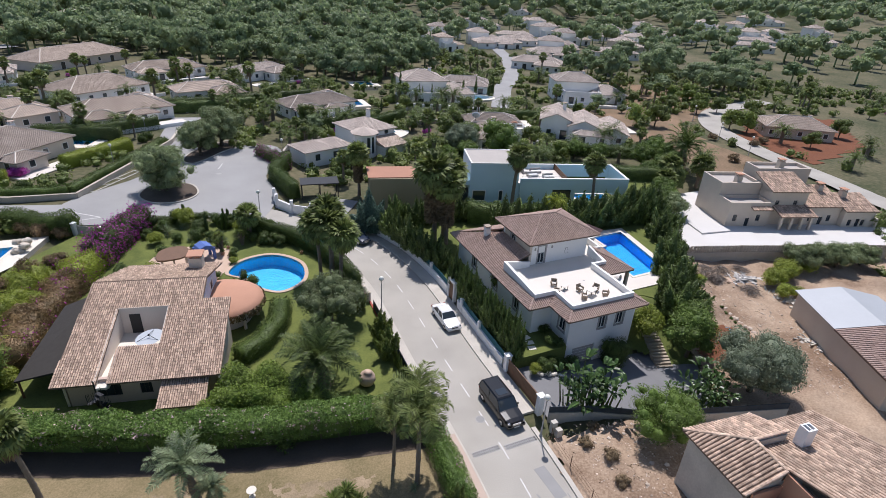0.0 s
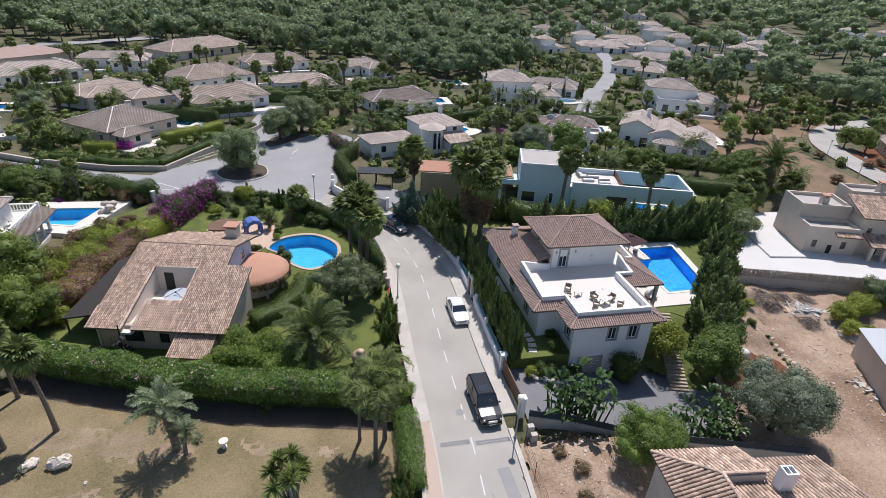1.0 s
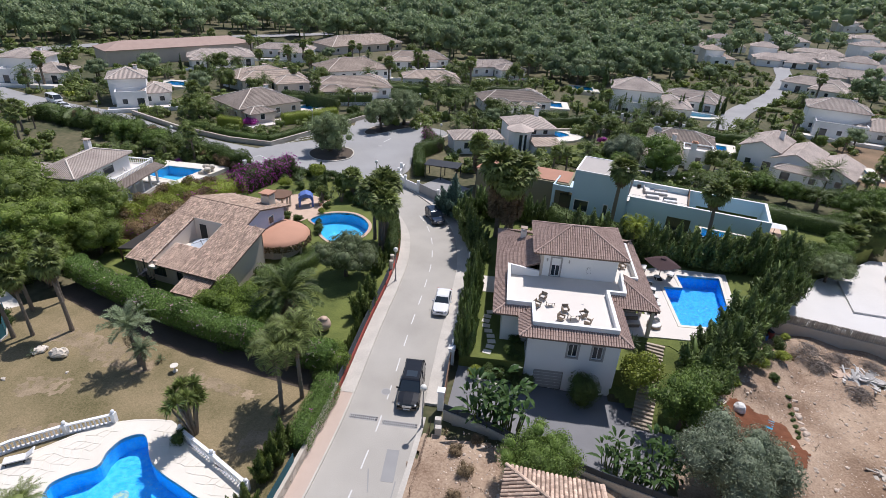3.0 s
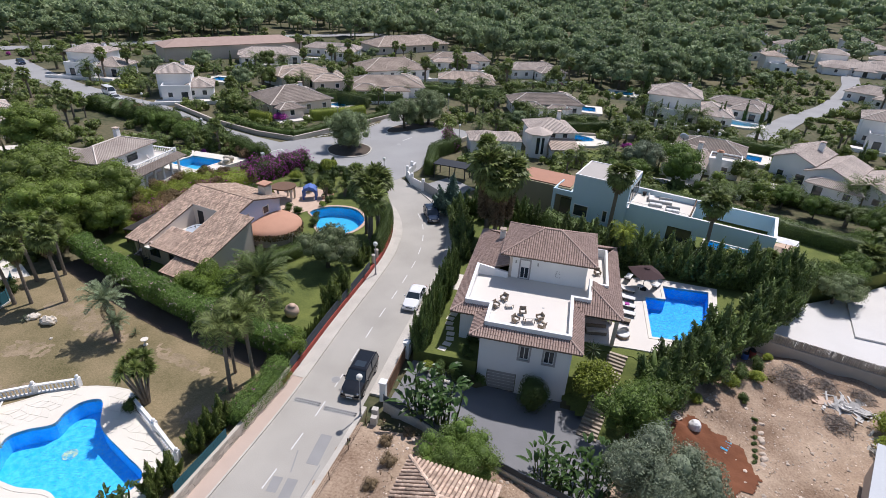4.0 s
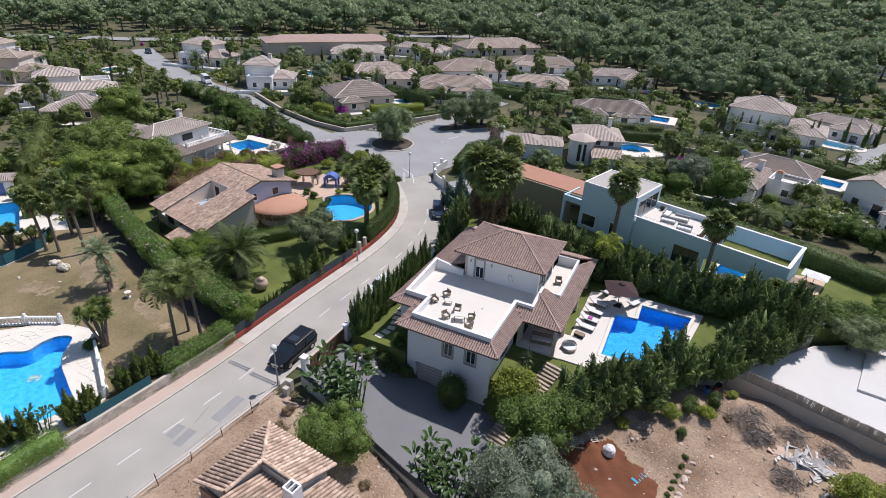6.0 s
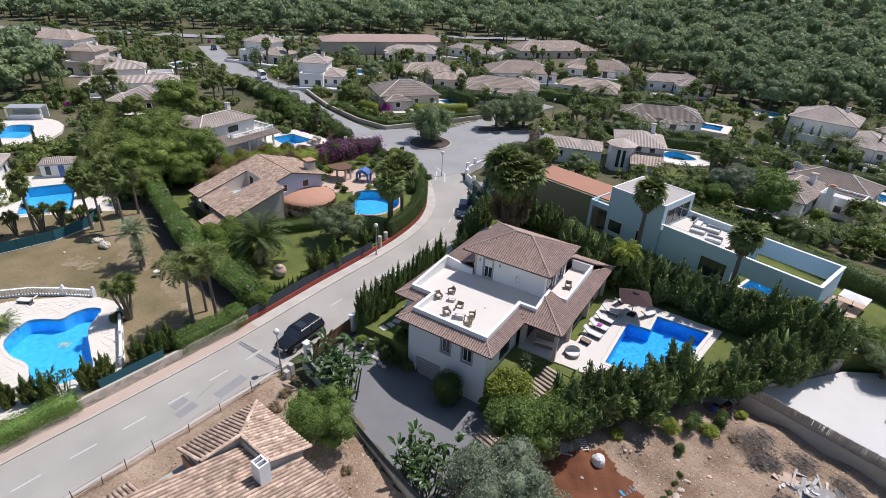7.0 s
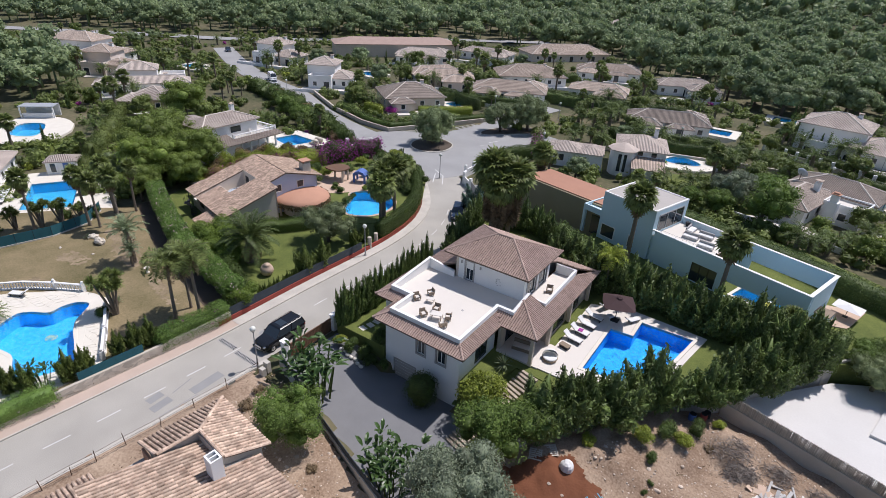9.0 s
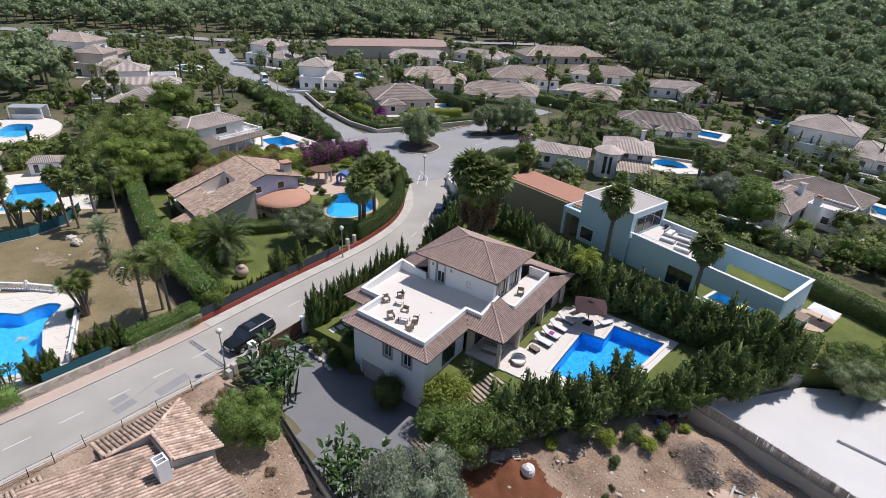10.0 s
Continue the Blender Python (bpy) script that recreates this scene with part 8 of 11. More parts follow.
hedge("clipped_hedge", [p for p in offset(stretch(STREET, 51, 76), 5.2)], 1.3, 0.3, 2.6, "hedge", "tall clipped hedge curving along the street", 130, 0.18, 0.07)
hedge("clipped_hedge", offset(stretch(STREET, -8, 12.6), 4.85), 1.4, 0.4, 1.75, "oleander", "low leafy hedge above a stone wall", 120, 0.18, 0.12)
H = hedge("shrub_hedge", offset(stretch(STREET, 19.4, 28.4), 5.2), 1.4, 0.4, 2.0, "oleander", "leafy hedge above a stone wall", 170, 0.2, 0.22)
blossoms(*H, 60, "bougain", 0.12)
H = hedge("bougainvillea_hedge", curve_line([(-13.4, 66.4), (-12.2, 69.4), (-10.6, 73.4), (-8.7, 77.0)], 4), 2.8, 0.3, 3.2, "hedge", "overgrown hedge with magenta bougainvillea", 80, 0.26, 0.26)
blossoms(*H, 4600, "bougain", 0.25, 1.0)
H = hedge("shrub_hedge", curve_line([(-15.2, 60.8), (-14.2, 64.2), (-13.0, 67.0)], 4), 2.8, 0.2, 2.7, "lime", "yellow-green shrubs with a few magenta flowers", 85, 0.26, 0.28)
blossoms(*H, 420, "bougain", 0.22, 0.8)
H = hedge("shrub_hedge", curve_line([(-21.4, 50.0), (-20.4, 56.0), (-18.6, 64.0)], 4), 3.2, 0.2, 2.8, "lime", "mixed yellow-green shrubs in a border", 85, 0.27, 0.26)
blossoms(*H, 120, "bougain", 0.2, 0.6)
H = hedge("shrub_hedge", curve_line([(-17.8, 48.0), (-17.2, 55.0), (-14.8, 61.6)], 4), 3.0, 0.2, 2.6, "vine", "reddish-brown shrubs beside a dark shade roof", 85, 0.26, 0.26)
blossoms(*H, 500, "bougain", 0.22, 0.6)
for x, y, s in ((-18.6, 49.4, 1.2), (-19.0, 52.6, 1.1), (-18.4, 57.4, 1.25), (-16.6, 60.6, 1.0), (-20.6, 47.2, 1.2), (-17.6, 46.2, 0.9)):
    LIME.put(x, y, s, None, 0.4, "yellow-green shrub in a mixed border")
for x, y, s in ((-20.8, 51.6, 1.3), (-21.4, 56.4, 1.4), (-21.0, 60.6, 1.3), (-19.4, 64.4, 1.2), (-16.8, 65.6, 1.1), (-17.6, 54.6, 1.2), (-15.4, 61.6, 1.1)):
    RUSSET.put(x, y, s, None, 1.0, "reddish-brown shrub in a mixed border")
hedge("shrub_hedge", curve_line([(-28.6, 83.2), (-23.8, 81.4), (-19.9, 78.8), (-16.8, 77.4)], 4), 2.4, -0.1, 2.4, "hedge", "loose green shrubs along a roadside garden", 70, 0.27, 0.24)
for x, y, s in ((-22.6, 79.4, 1.0), (-20.6, 77.8, 1.1), (-18.2, 76.6, 0.9), (-26.0, 81.2, 0.9)):
    RUSSET.put(x, y, s, None, 0.0)
hedge("clipped_hedge", [(0.4, 42.8), (2.4, 44.2), (4.6, 47.4), (5.2, 50.2)], 1.9, 0.4, 1.9, "hedge", "low clipped hedge on a lawn", 120, 0.18, 0.08)
hedge("clipped_hedge", [(33.8, 63.4), (39.6, 59.6), (47.0, 57.6), (60.4, 58.2), (65.0, 57.6)], 2.4, 0.9, 4.3, "conifer", "dark tall hedge behind a pool garden", 60, 0.26, 0.14)
hedge("clipped_hedge", [(44.0, 81.6), (53.5, 78.6), (60.0, 76.6), (68.0, 73.0), (80.0, 67.5)], 2.4, 0.2, 3.4, "conifer", "dark clipped hedge round a modern house", 44, 0.27, 0.05)
hedge("clipped_hedge", [(12.4, 82.0), (10.6, 92.0), (14.0, 98.5)], 1.8, -0.2, 2.6, "hedge", "bright clipped hedge along a junction", 70, 0.2, 0.06)
hedge("clipped_hedge", [(-19.5, 92.6), (-12.5, 106.0), (-6.6, 118.0)], 1.5, -0.2, 1.5, "hedge", "clipped hedge above a roadside wall", 34, 0.29, 0.08)
hedge("clipped_hedge", [(-19.5, 92.6), (-27.0, 93.6), (-40.0, 98.4)], 1.5, -0.2, 1.6, "hedge", "clipped hedge above a roadside wall", 34, 0.29, 0.1)
hedge("clipped_hedge", [(-22.2, 107.2), (-12.8, 116.0)], 2.2, -0.3, 2.1, "lime", "block of clipped yellow-green hedge by a pool", 50, 0.26, 0.04)
hedge("clipped_hedge", [(-33.8, 101.4), (-29.0, 100.8)], 2.0, -0.2, 2.2, "lime", "small block of clipped yellow-green hedge", 50, 0.26, 0.04)
hedge("clipped_hedge", [(-30.0, 127.4), (-14.6, 122.4)], 1.8, -0.2, 2.8, "conifer", "dark clipped hedge behind a pool", 26, 0.32, 0.05)
hedge("clipped_hedge", [(30.4, 126.4), (41.4, 129.4)], 1.7, -0.2, 2.4, "conifer", "dark clipped hedge before a villa", 26, 0.32, 0.05)
hedge("clipped_hedge", [(-34.0, 121.0), (-8.0, 131.0)], 1.6, -0.2, 2.6, "conifer", "dark clipped hedge between gardens", 22, 0.34, 0.06)
hedge("clipped_hedge", [(-9.5, 146.0), (2.0, 145.0), (14.0, 148.0)], 2.2, -0.2, 2.6, "conifer", "dark clipped hedge across a road end", 22, 0.34, 0.1)
hedge("clipped_hedge", [(20.0, 121.8), (34.0, 119.4), (44.0, 123.8), (47.0, 127.0)], 1.8, -0.2, 2.7, "hedge", "clipped green hedge along a road", 22, 0.34, 0.06)
hedge("clipped_hedge", [(50.0, 138.2), (60.2, 134.4), (71.0, 128.6)], 1.6, -0.2, 2.0, "hedge", "clipped green hedge along a road", 22, 0.34, 0.06)
hedge("clipped_hedge", [(-30.0, 84.6), (-38.0, 86.0), (-52.0, 92.0), (-72.0, 98.0)], 4.0, -0.2, 2.6, "hedge", "broad leafy hedge along a road", 44, 0.32, 0.42)
hedge("clipped_hedge", [(-40.0, 38.0), (-30.0, 42.0), (-24.0, 38.0)], 2.4, -0.2, 2.4, "tree", "leafy garden hedge behind a pool", 40, 0.28, 0.25)
hedge("clipped_hedge", [(-78.0, 66.0), (-56.0, 52.0), (-44.0, 42.0)], 2.4, -0.2, 2.4, "tree", "leafy garden hedge between plots", 22, 0.34, 0.25)
hedge("clipped_hedge", [(-26.0, 150.0), (4.0, 150.0), (30.0, 156.0)], 1.8, -0.2, 2.4, "conifer", "dark clipped hedge between gardens", 16, 0.4, 0.1)
hedge("clipped_hedge", [(-52.0, 152.0), (-30.0, 152.0), (-12.0, 180.0)], 1.8, -0.2, 2.6, "conifer", "dark clipped hedge between gardens", 16, 0.4, 0.1)
hedge("clipped_hedge", [(66.0, 122.0), (88.0, 120.0)], 1.8, -0.2, 2.2, "hedge", "clipped green hedge between gardens", 22, 0.34, 0.1)
hedge("clipped_hedge", [(68.0, 92.0), (84.0, 86.0), (98.0, 92.0)], 1.8, -0.2, 2.2, "hedge", "clipped green hedge between gardens", 22, 0.34, 0.1)

# near plants, garden by garden
for i, (x, y, s, turn) in enumerate(((-12.7, 31.2, 1.0, 170), (-15.6, 29.9, 0.85, 150), (-17.0, 29.3, 0.95, 190), (-20.6, 24.4, 0.95, 170), (-18.6, 33.4, 0.95, 200), (-17.0, 35.4, 0.85, 120))):
    FANPALM[0].put(x, y, s * 0.78, turn, 0.45, tall=1.25)
for x, y, s in ((11.7, 54.4, 0.9), (12.2, 56.2, 0.95), (10.7, 55.8, 0.84), (12.4, 53.0, 0.82)):
    SKIRTED.put(x, y, s, None, 0.4)
GREYDATE.put(-3.6, 27.9, 1.15, 170, 0.45)
GREYDATE.put(-2.9, 27.3, 0.62, 20, 0.45)
BRIGHT.put(12.4, 30.2, 0.78, None, 0.4, "flowering green bush at the end of a hedge")
YUCCA.put(4.9, 21.4, 1.35, None, 0.5)
for x, y, s in ((12.9, 29.2, 0.85), (12.6, 28.2, 0.75), (13.0, 30.4, 0.8), (-18.4, 39.2, 1.0)):
    SHRUB[1].put(x, y, s, None, 0.4, "leafy green shrub closing a hedge end")
QUEEN.put(10.6, 24.4, 1.0, 60, 0.45)
QUEEN.put(11.5, 26.4, 1.02, 200, 0.45)
QUEEN.put(9.6, 26.6, 0.8, 300, 0.45)
DATE.put(6.3, 36.4, 1.22, None, 0.5)
DARKOLIVE.put(9.6, 46.0, 1.32, None, 0.45)
for x, y, s in ((0.2, 36.6, 1.1), (2.5, 35.8, 1.08), (-1.4, 35.4, 0.75), (4.4, 34.4, 0.75)):
    BRIGHT.put(x, y, s * 1.1, None, 0.3)
for x, y, s in ((-1.2, 33.4, 1.1), (0.4, 32.8, 1.1), (6.4, 32.6, 1.3), (8.9, 32.0, 1.3), (11.4, 31.0, 1.25), (2.4, 31.9, 1.2)):
    random.choice(SHRUB).put(x, y, s, None, 0.4)
for x, y, s in ((-25.0, 42.6, 1.0), (-24.0, 49.5, 1.0), (-30.0, 46.4, 1.15), (-34.0, 51.0, 1.1), (-21.0, 38.4, 0.65), (-20.2, 45.6, 0.72), (-53.5, 66.4, 1.1)):
    random.choice(PINE).put(x, y, s, None, -0.1)
for x, y, s in ((13.3, 38.8, 1.35), (13.4, 41.4, 1.3), (13.0, 47.4, 0.95), (12.9, 49.0, 0.95)):
    THUJA.put(x, y, s, None, 0.4, tall=1.12)
for i in range(9):
    THUJA.put(13.55 + 0.05 * (i % 2), 32.2 + i * 0.62, random.uniform(0.3, 0.42), None, 0.4, "small young thuja in a row behind a screen", 2.1)
for x, y in ((8.6, 9.6), (9.4, 10.7), (10.4, 11.6), (11.4, 14.3), (11.9, 15.4), (11.6, 18.3), (11.9, 19.6), (12.0, 21.0), (6.6, 7.6)):
    THUJA.put(x, y, random.uniform(0.8, 0.98), None, 0.45, tall=1.4)
CYCAD.put(-2.4, 13.6, 1.4, None, 0.55)
BANANA.put(10.2, 12.6, 0.5, None, 0.5)
SHRUB[0].put(4.2, 20.6, 0.6, None, 0.5)
for x, y in ((-13.4, 27.4), (3.2, 22.6), (10.3, 24.0), (-2.2, 28.6)):
    AGAVE.put(x, y, 0.6, None, 0.5)
for x, y, s in ((-3.0, 70.0, 0.9), (-1.2, 68.6, 0.7), (0.6, 70.4, 0.8), (2.4, 69.2, 0.7), (-5.0, 68.0, 0.8)):
    AGAVE.put(x, y, s, None, 0.5)
for x, y, s in ((4.0, 67.6, 0.8), (6.6, 66.0, 0.9), (-2.0, 72.4, 1.0), (1.6, 73.0, 1.0), (-6.0, 66.4, 0.9), (2.2, 58.2, 0.55), (3.0, 56.0, 0.7)):
    random.choice(SHRUB).put(x, y, s, None, 0.4)
for x, y, s in ((-7.0, 75.6, 1.0), (-5.2, 76.6, 1.05), (-3.4, 76.0, 1.2), (-1.6, 75.6, 0.95), (0.6, 74.8, 0.9), (2.6, 73.6, 0.9), (4.6, 72.4, 0.95), (6.4, 70.6, 0.9), (-2.0, 71.6, 0.8), (5.6, 66.6, 0.9), (7.6, 65.4, 0.8), (-9.0, 60.0, 0.9), (-10.4, 62.8, 0.9), (-8.0, 57.6, 0.8)):
    random.choice([SHRUB[0], SHRUB[1], LIME, SHRUB[2]]).put(x, y, s, None, 0.4)
for x, y, s in ((-4.6, 70.6, 0.7), (-2.6, 70.2, 0.8), (-0.6, 70.0, 0.7), (1.0, 68.0, 0.8), (3.0, 66.8, 0.7), (-7.4, 70.6, 0.8), (-6.6, 74.4, 0.9), (3.2, 71.2, 0.9), (5.0, 69.2, 0.8), (-3.8, 74.2, 0.9), (-8.4, 72.6, 0.7)):
    random.choice([SHRUB[0], SHRUB[2], LIME, YUCCA, AGAVE]).put(x, y, s, None, 0.45)
AGAVE.put(-5.8, 72.7, 1.35, None, 0.5, "large blue-grey agave beside a terracotta patio")
for x, y in ((1.0, 72.6), (1.8, 73.4), (-3.6, 77.4)):
    CACTUS.put(x, y, random.uniform(0.8, 1.1), None, 0.4)
for x, y, s in ((-0.8, 58.8, 0.6), (1.6, 64.0, 0.6), (1.4, 61.8, 0.45), (-2.6, 59.2, 0.6), (-7.0, 62.0, 0.8), (-6.4, 59.0, 0.8), (-2.6, 66.6, 0.7), (0.2, 67.0, 0.7)):
    random.choice([SHRUB[0], SHRUB[2], LIME]).put(x, y, s, None, 0.5, "leafy shrub beside a terracotta patio")
for x, y, s in ((-20.8, 25.3, 1.1), (-20.2, 27.4, 1.0), (-22.4, 23.0, 0.9), (-18.9, 29.2, 0.8)):
    YUCCA.put(x, y, s, None, 0.4, "bushy yucca clump beside a mesh fence")
for x, y, s in ((-23.4, 20.6, 1.0), (-19.4, 30.8, 0.9), (-21.6, 28.6, 0.8)):
    random.choice(SHRUB).put(x, y, s, None, 0.3)
YUCCA.put(0.4, 65.6, 0.75, None, 0.5, "round-headed yucca beside a blue oven")
LOWFAN.put(4.2, 68.8, 0.95, None, 0.4)
CYPRESS.put(-1.0, 71.6, 0.55, None, 0.4)
# villa garden
for i in range(16):
    y = 33.9 + i * 0.9
    LEYLAND[i % 3].put(24.35 + 0.1 * math.sin(i * 2), y, random.uniform(0.42, 0.5), None, 0.9, tall=random.uniform(1.7, 2.1))
for x, y, s in ((24.0, 52.0, 0.72), (23.4, 54.2, 0.85), (22.8, 56.4, 0.8), (22.2, 58.6, 0.9), (21.6, 60.8, 0.8), (21.0, 63.0, 0.85), (25.2, 64.0, 0.9), (27.4, 65.0, 0.95), (29.8, 64.6, 0.9), (31.8, 63.8, 0.85), (23.0, 66.2, 0.9)):
    LEYLAND[int(x) % 3].put(x + 0.7, y, s * 0.88, None, 0.9, tall=1.15)
SPRUCE.put(19.9, 66.6, 1.05, None, 0.3)
for x, y, s in ((26.4, 58.6, 1.2), (28.2, 59.6, 1.12), (27.6, 57.4, 1.02)):
    CURTAIN.put(x, y, s, None, 1.2)
CURTAIN.put(22.5, 80.7, 0.85, None, 0.0)
row = curve_line([(46.2, 33.4), (49.6, 37.6), (53.6, 42.6), (57.4, 46.6), (61.0, 51.4), (64.6, 56.4)], 6)
walked, last = 0.0, None
for p in row:
    if last is None or math.dist(p, last) > 1.85:
        last = p
        n = offset([p, (p[0] + 0.6, p[1] + 0.8)], random.uniform(0.3, 1.5) + 0.5 * ramp01(54, 60, p[0]))[0]
        LEYLAND[int(p[0] * 7) % 3].put(n[0], n[1], random.uniform(0.85, 1.25) - 0.15 * ramp01(54, 60, p[0]), None, 0.3, tall=random.uniform(0.72, 1.05) + 0.2 * ramp01(56, 66, p[0]))
for x, y, s in ((58.4, 55.2, 1.0), (60.4, 56.0, 1.05), (62.2, 57.6, 1.1)):
    LEYLAND[int(x * 3) % 3].put(x, y, s, None, 0.9)
for x, y, s in ((68.4, 58.4, 1.0), (70.0, 60.0, 0.85)):
    DARKOLIVE.put(x, y, s, None, -0.5, "dark leafy tree overhanging a white yard")
for x, y, s in ((66.8, 60.6, 0.8), (69.0, 62.6, 0.75), (71.0, 62.0, 0.8)):
    random.choice(OAK).put(x, y, s, None, -0.4)
for i, x in enumerate(np.arange(36.4, 63.0, 1.75)):
    y = 56.3 + (0.35 * (41.5 - x) if x < 41.5 else 0.0) + random.uniform(-0.5, 0.5)
    LEYLAND[i % 3].put(float(x), y, random.uniform(0.95, 1.1), None, 1.0, tall=random.uniform(0.95, 1.15))
LIMEPALM.put(42.9, 55.3, 0.82, 30, 1.2)
FANPALM[1].put(42.3, 65.4, 1.2, 100, 1.0)
FANPALM[0].put(53.6, 60.4, 1.08, 100, 1.0)
LOWFAN.put(60.6, 59.4, 0.75, None, 1.1)
LOWFAN.put(28.2, 44.4, 0.6, None, 1.2)
CLIPPED.put(35.1, 32.2, 1.2, None, -1.7)
LIME.put(39.9, 34.0, 1.55, None, -0.5, "bright yellow-green rounded bush by a villa wall", 1.15)
OAK[0].put(43.2, 30.2, 1.25, None, -1.3)
OAK[1].put(45.4, 32.4, 1.0, None, -0.6)
OLIVE.put(44.8, 23.8, 1.34, None, -1.4)
LOCUST.put(30.9, 21.6, 1.2, None, 0.1)
for x, y, s in ((27.4, 26.6, 1.05), (28.6, 26.2, 0.9), (26.2, 27.3, 0.8)):
    BANANA.put(x, y, s, None, -0.2)
for x, y, s in ((37.6, 24.0, 0.85), (39.0, 23.4, 0.75), (40.8, 25.0, 0.8), (36.8, 25.4, 0.5)):
    BANANA.put(x, y, s, None, -1.6)
for x, y, s in ((26.6, 32.2, 0.65), (28.0, 32.6, 0.75), (29.2, 32.2, 0.6), (30.4, 32.6, 0.5)):
    random.choice(SHRUB).put(x, y, s, None, 0.1 if x < 27.5 else -0.6)
LIME.put(25.6, 31.9, 0.5, None, 0.2)
AGAVE.put(40.2, 37.6, 1.1, None, 1.35)
for x, y, s in ((29.0, 36.0, 0.5), (28.6, 34.4, 0.55), (29.0, 33.6, 0.5)):
    random.choice(SHRUB).put(x, y, s, None, 1.2)
for x, y, s in ((52.6, 38.8, 0.7), (54.2, 40.4, 0.8), (56.0, 42.4, 0.7), (53.8, 37.4, 0.45), (55.4, 40.0, 0.6), (57.6, 44.0, 0.4), (49.4, 35.6, 0.5)):
    random.choice([LIME, SHRUB[0], SHRUB[1]]).put(x, y, s)
for x, y, s in ((24.8, 23.2, 0.8), (25.6, 21.4, 0.9), (24.9, 19.0, 0.8), (26.2, 24.2, 0.7), (25.0, 16.2, 0.8), (24.6, 13.0, 0.7), (24.7, 9.8, 0.8), (55.6, 44.4, 0.5), (57.4, 41.6, 0.6), (33.8, 20.6, 0.6), (37.0, 19.8, 0.6)):
    DRYBUSH.put(x, y, s)
for x, y, s in ((66.2, 37.0, 1.25), (68.8, 38.4, 1.3), (64.8, 34.4, 0.95), (71.4, 39.2, 1.2), (73.6, 38.4, 1.1), (66.6, 34.6, 0.8)):
    LIME.put(x, y, s, None, None, "straggling yellow-green bush beside rubble")
for x, y, s in ((74.0, 39.6, 1.0), (77.0, 39.0, 0.9), (80.0, 37.8, 1.0), (84.0, 37.0, 0.9)):
    DARKOLIVE.put(x, y, s)
SHADE.put(-6.2, 91.0, 1.5, None, -0.5)
SHADE.put(-0.5, 108.6, 1.25, None, 0.0)
SHADE.put(3.6, 113.8, 1.5, None, 0.0)
DATE.put(88.4, 75.6, 1.5, None, 0.0, tall=1.25)
LOWFAN.put(85.2, 68.4, 1.3)
LOWFAN.put(78.4, 69.4, 1.3)
LOWFAN.put(74.6, 66.6, 1.1)
for x, y, s in ((72.4, 64.6, 0.9), (76.0, 71.4, 1.0), (80.6, 72.6, 1.1), (84.0, 74.6, 1.1), (86.0, 80.0, 1.3), (81.0, 79.0, 1.2)):
    random.choice(OAK).put(x, y, s, None, -0.3)
H = hedge("bougainvillea_hedge", [(9.8, 106.6), (11.8, 101.6), (13.6, 96.4)], 1.5, -0.2, 1.9, "hedge", "loose hedge with magenta bougainvillea by a junction", 60, 0.26, 0.26)
blossoms(*H, 1300, "bougain", 0.22, 0.8)
RED.put(-28.2, 104.2, 1.1)


# ---- garden scatter and the woods ----
AVOID = [(hx, hy, 3 + 0.42 * max(b[2] + b[3] for b in blocks)) for hx, hy, yaw, blocks, w, p in ESTATE]
AVOID += [(31, 104, 8.5), (20, 101, 6), (-30, 60, 13), (40, 74, 14), (28, 77, 9), (84, 55, 18), (-86, 176, 16), (-100, 155, 12), (-72, 194, 12), (-69, 42, 11), (-78, 46, 6), (-40, 35, 6)]
AVOID += [(sum(p[0] for p in q) / len(q), sum(p[1] for p in q) / len(q), 5.5) for q, z in POOLS.values()]
LINES = [(STREET, 6.0), (WEST, 6.0), (NORTH, 5.5), (EAST, 4.0), (RIGHT, 5.0), (FARROAD, 5.0), (LINK, 4.0)]


def free(x, y, room):
    if any((x - a) ** 2 + (y - b) ** 2 < (r + room) ** 2 for a, b, r in AVOID):
        return False
    for line, w in LINES:
        if any((x - a) ** 2 + (y - b) ** 2 < (w + room * 0.6) ** 2 for a, b in line[::2]):
            return False
    if x > 88 and 50 < y < 122 and y < 122 - 0.2 * (x - 88) and noise.noise((x * 0.3, y * 0.3, 8)) < 0.42:
        return False
    return not ((x + 3) ** 2 + (y - 93) ** 2 < 380 or (abs(x + 8) < 10 and abs(y - 84) < 9))


EDGE_X, EDGE_Y = (-400, -250, -185, -150, -126, -97, -66, -27, 4, 33, 42, 59, 90, 100, 145, 200), (60, 104, 138, 164, 196, 236, 244, 230, 213, 196, 172, 179, 206, 230, 280, 300)


def wooded(x, y):
    """How densely pines stand at a place: 0 in the gardens, 1 in the woods."""
    edge = float(np.interp(x, EDGE_X, EDGE_Y)) + 7 * noise.noise((x * 0.03, y * 0.03, 0))
    wood = ramp01(edge - 3, edge + 6, y)
    if x < -60 and y < 80:
        wood = max(wood, ramp01(-88, -98, x) * ramp01(76, 66, y))
    if x > 95:
        strip = ramp01(118, 135, y - 0.12 * (x - 95)) * (1 - ramp01(200, 215, y))
        wood = max(strip * (0.3 + 0.5 * ramp01(190, 165, x) * ramp01(0.0, 0.25, noise.noise((x * 0.03, y * 0.03, 6)) + 0.15)) * ramp01(124, 134, x), 0.75 * ramp01(240, 262, y))
        if y > 205 and x > 130:
            wood = 0.28 if y < 400 else 0.7
    return wood


def scatter():
    rng = random.Random(5)
    near = (-25, 85, 0, 80)
    count = 0
    for k in range(12000):
        a, r = rng.uniform(-78, 62), rng.uniform(70, 245)
        x, y = 25 + r * math.sin(radians(a)), r * math.cos(radians(a)) - 2
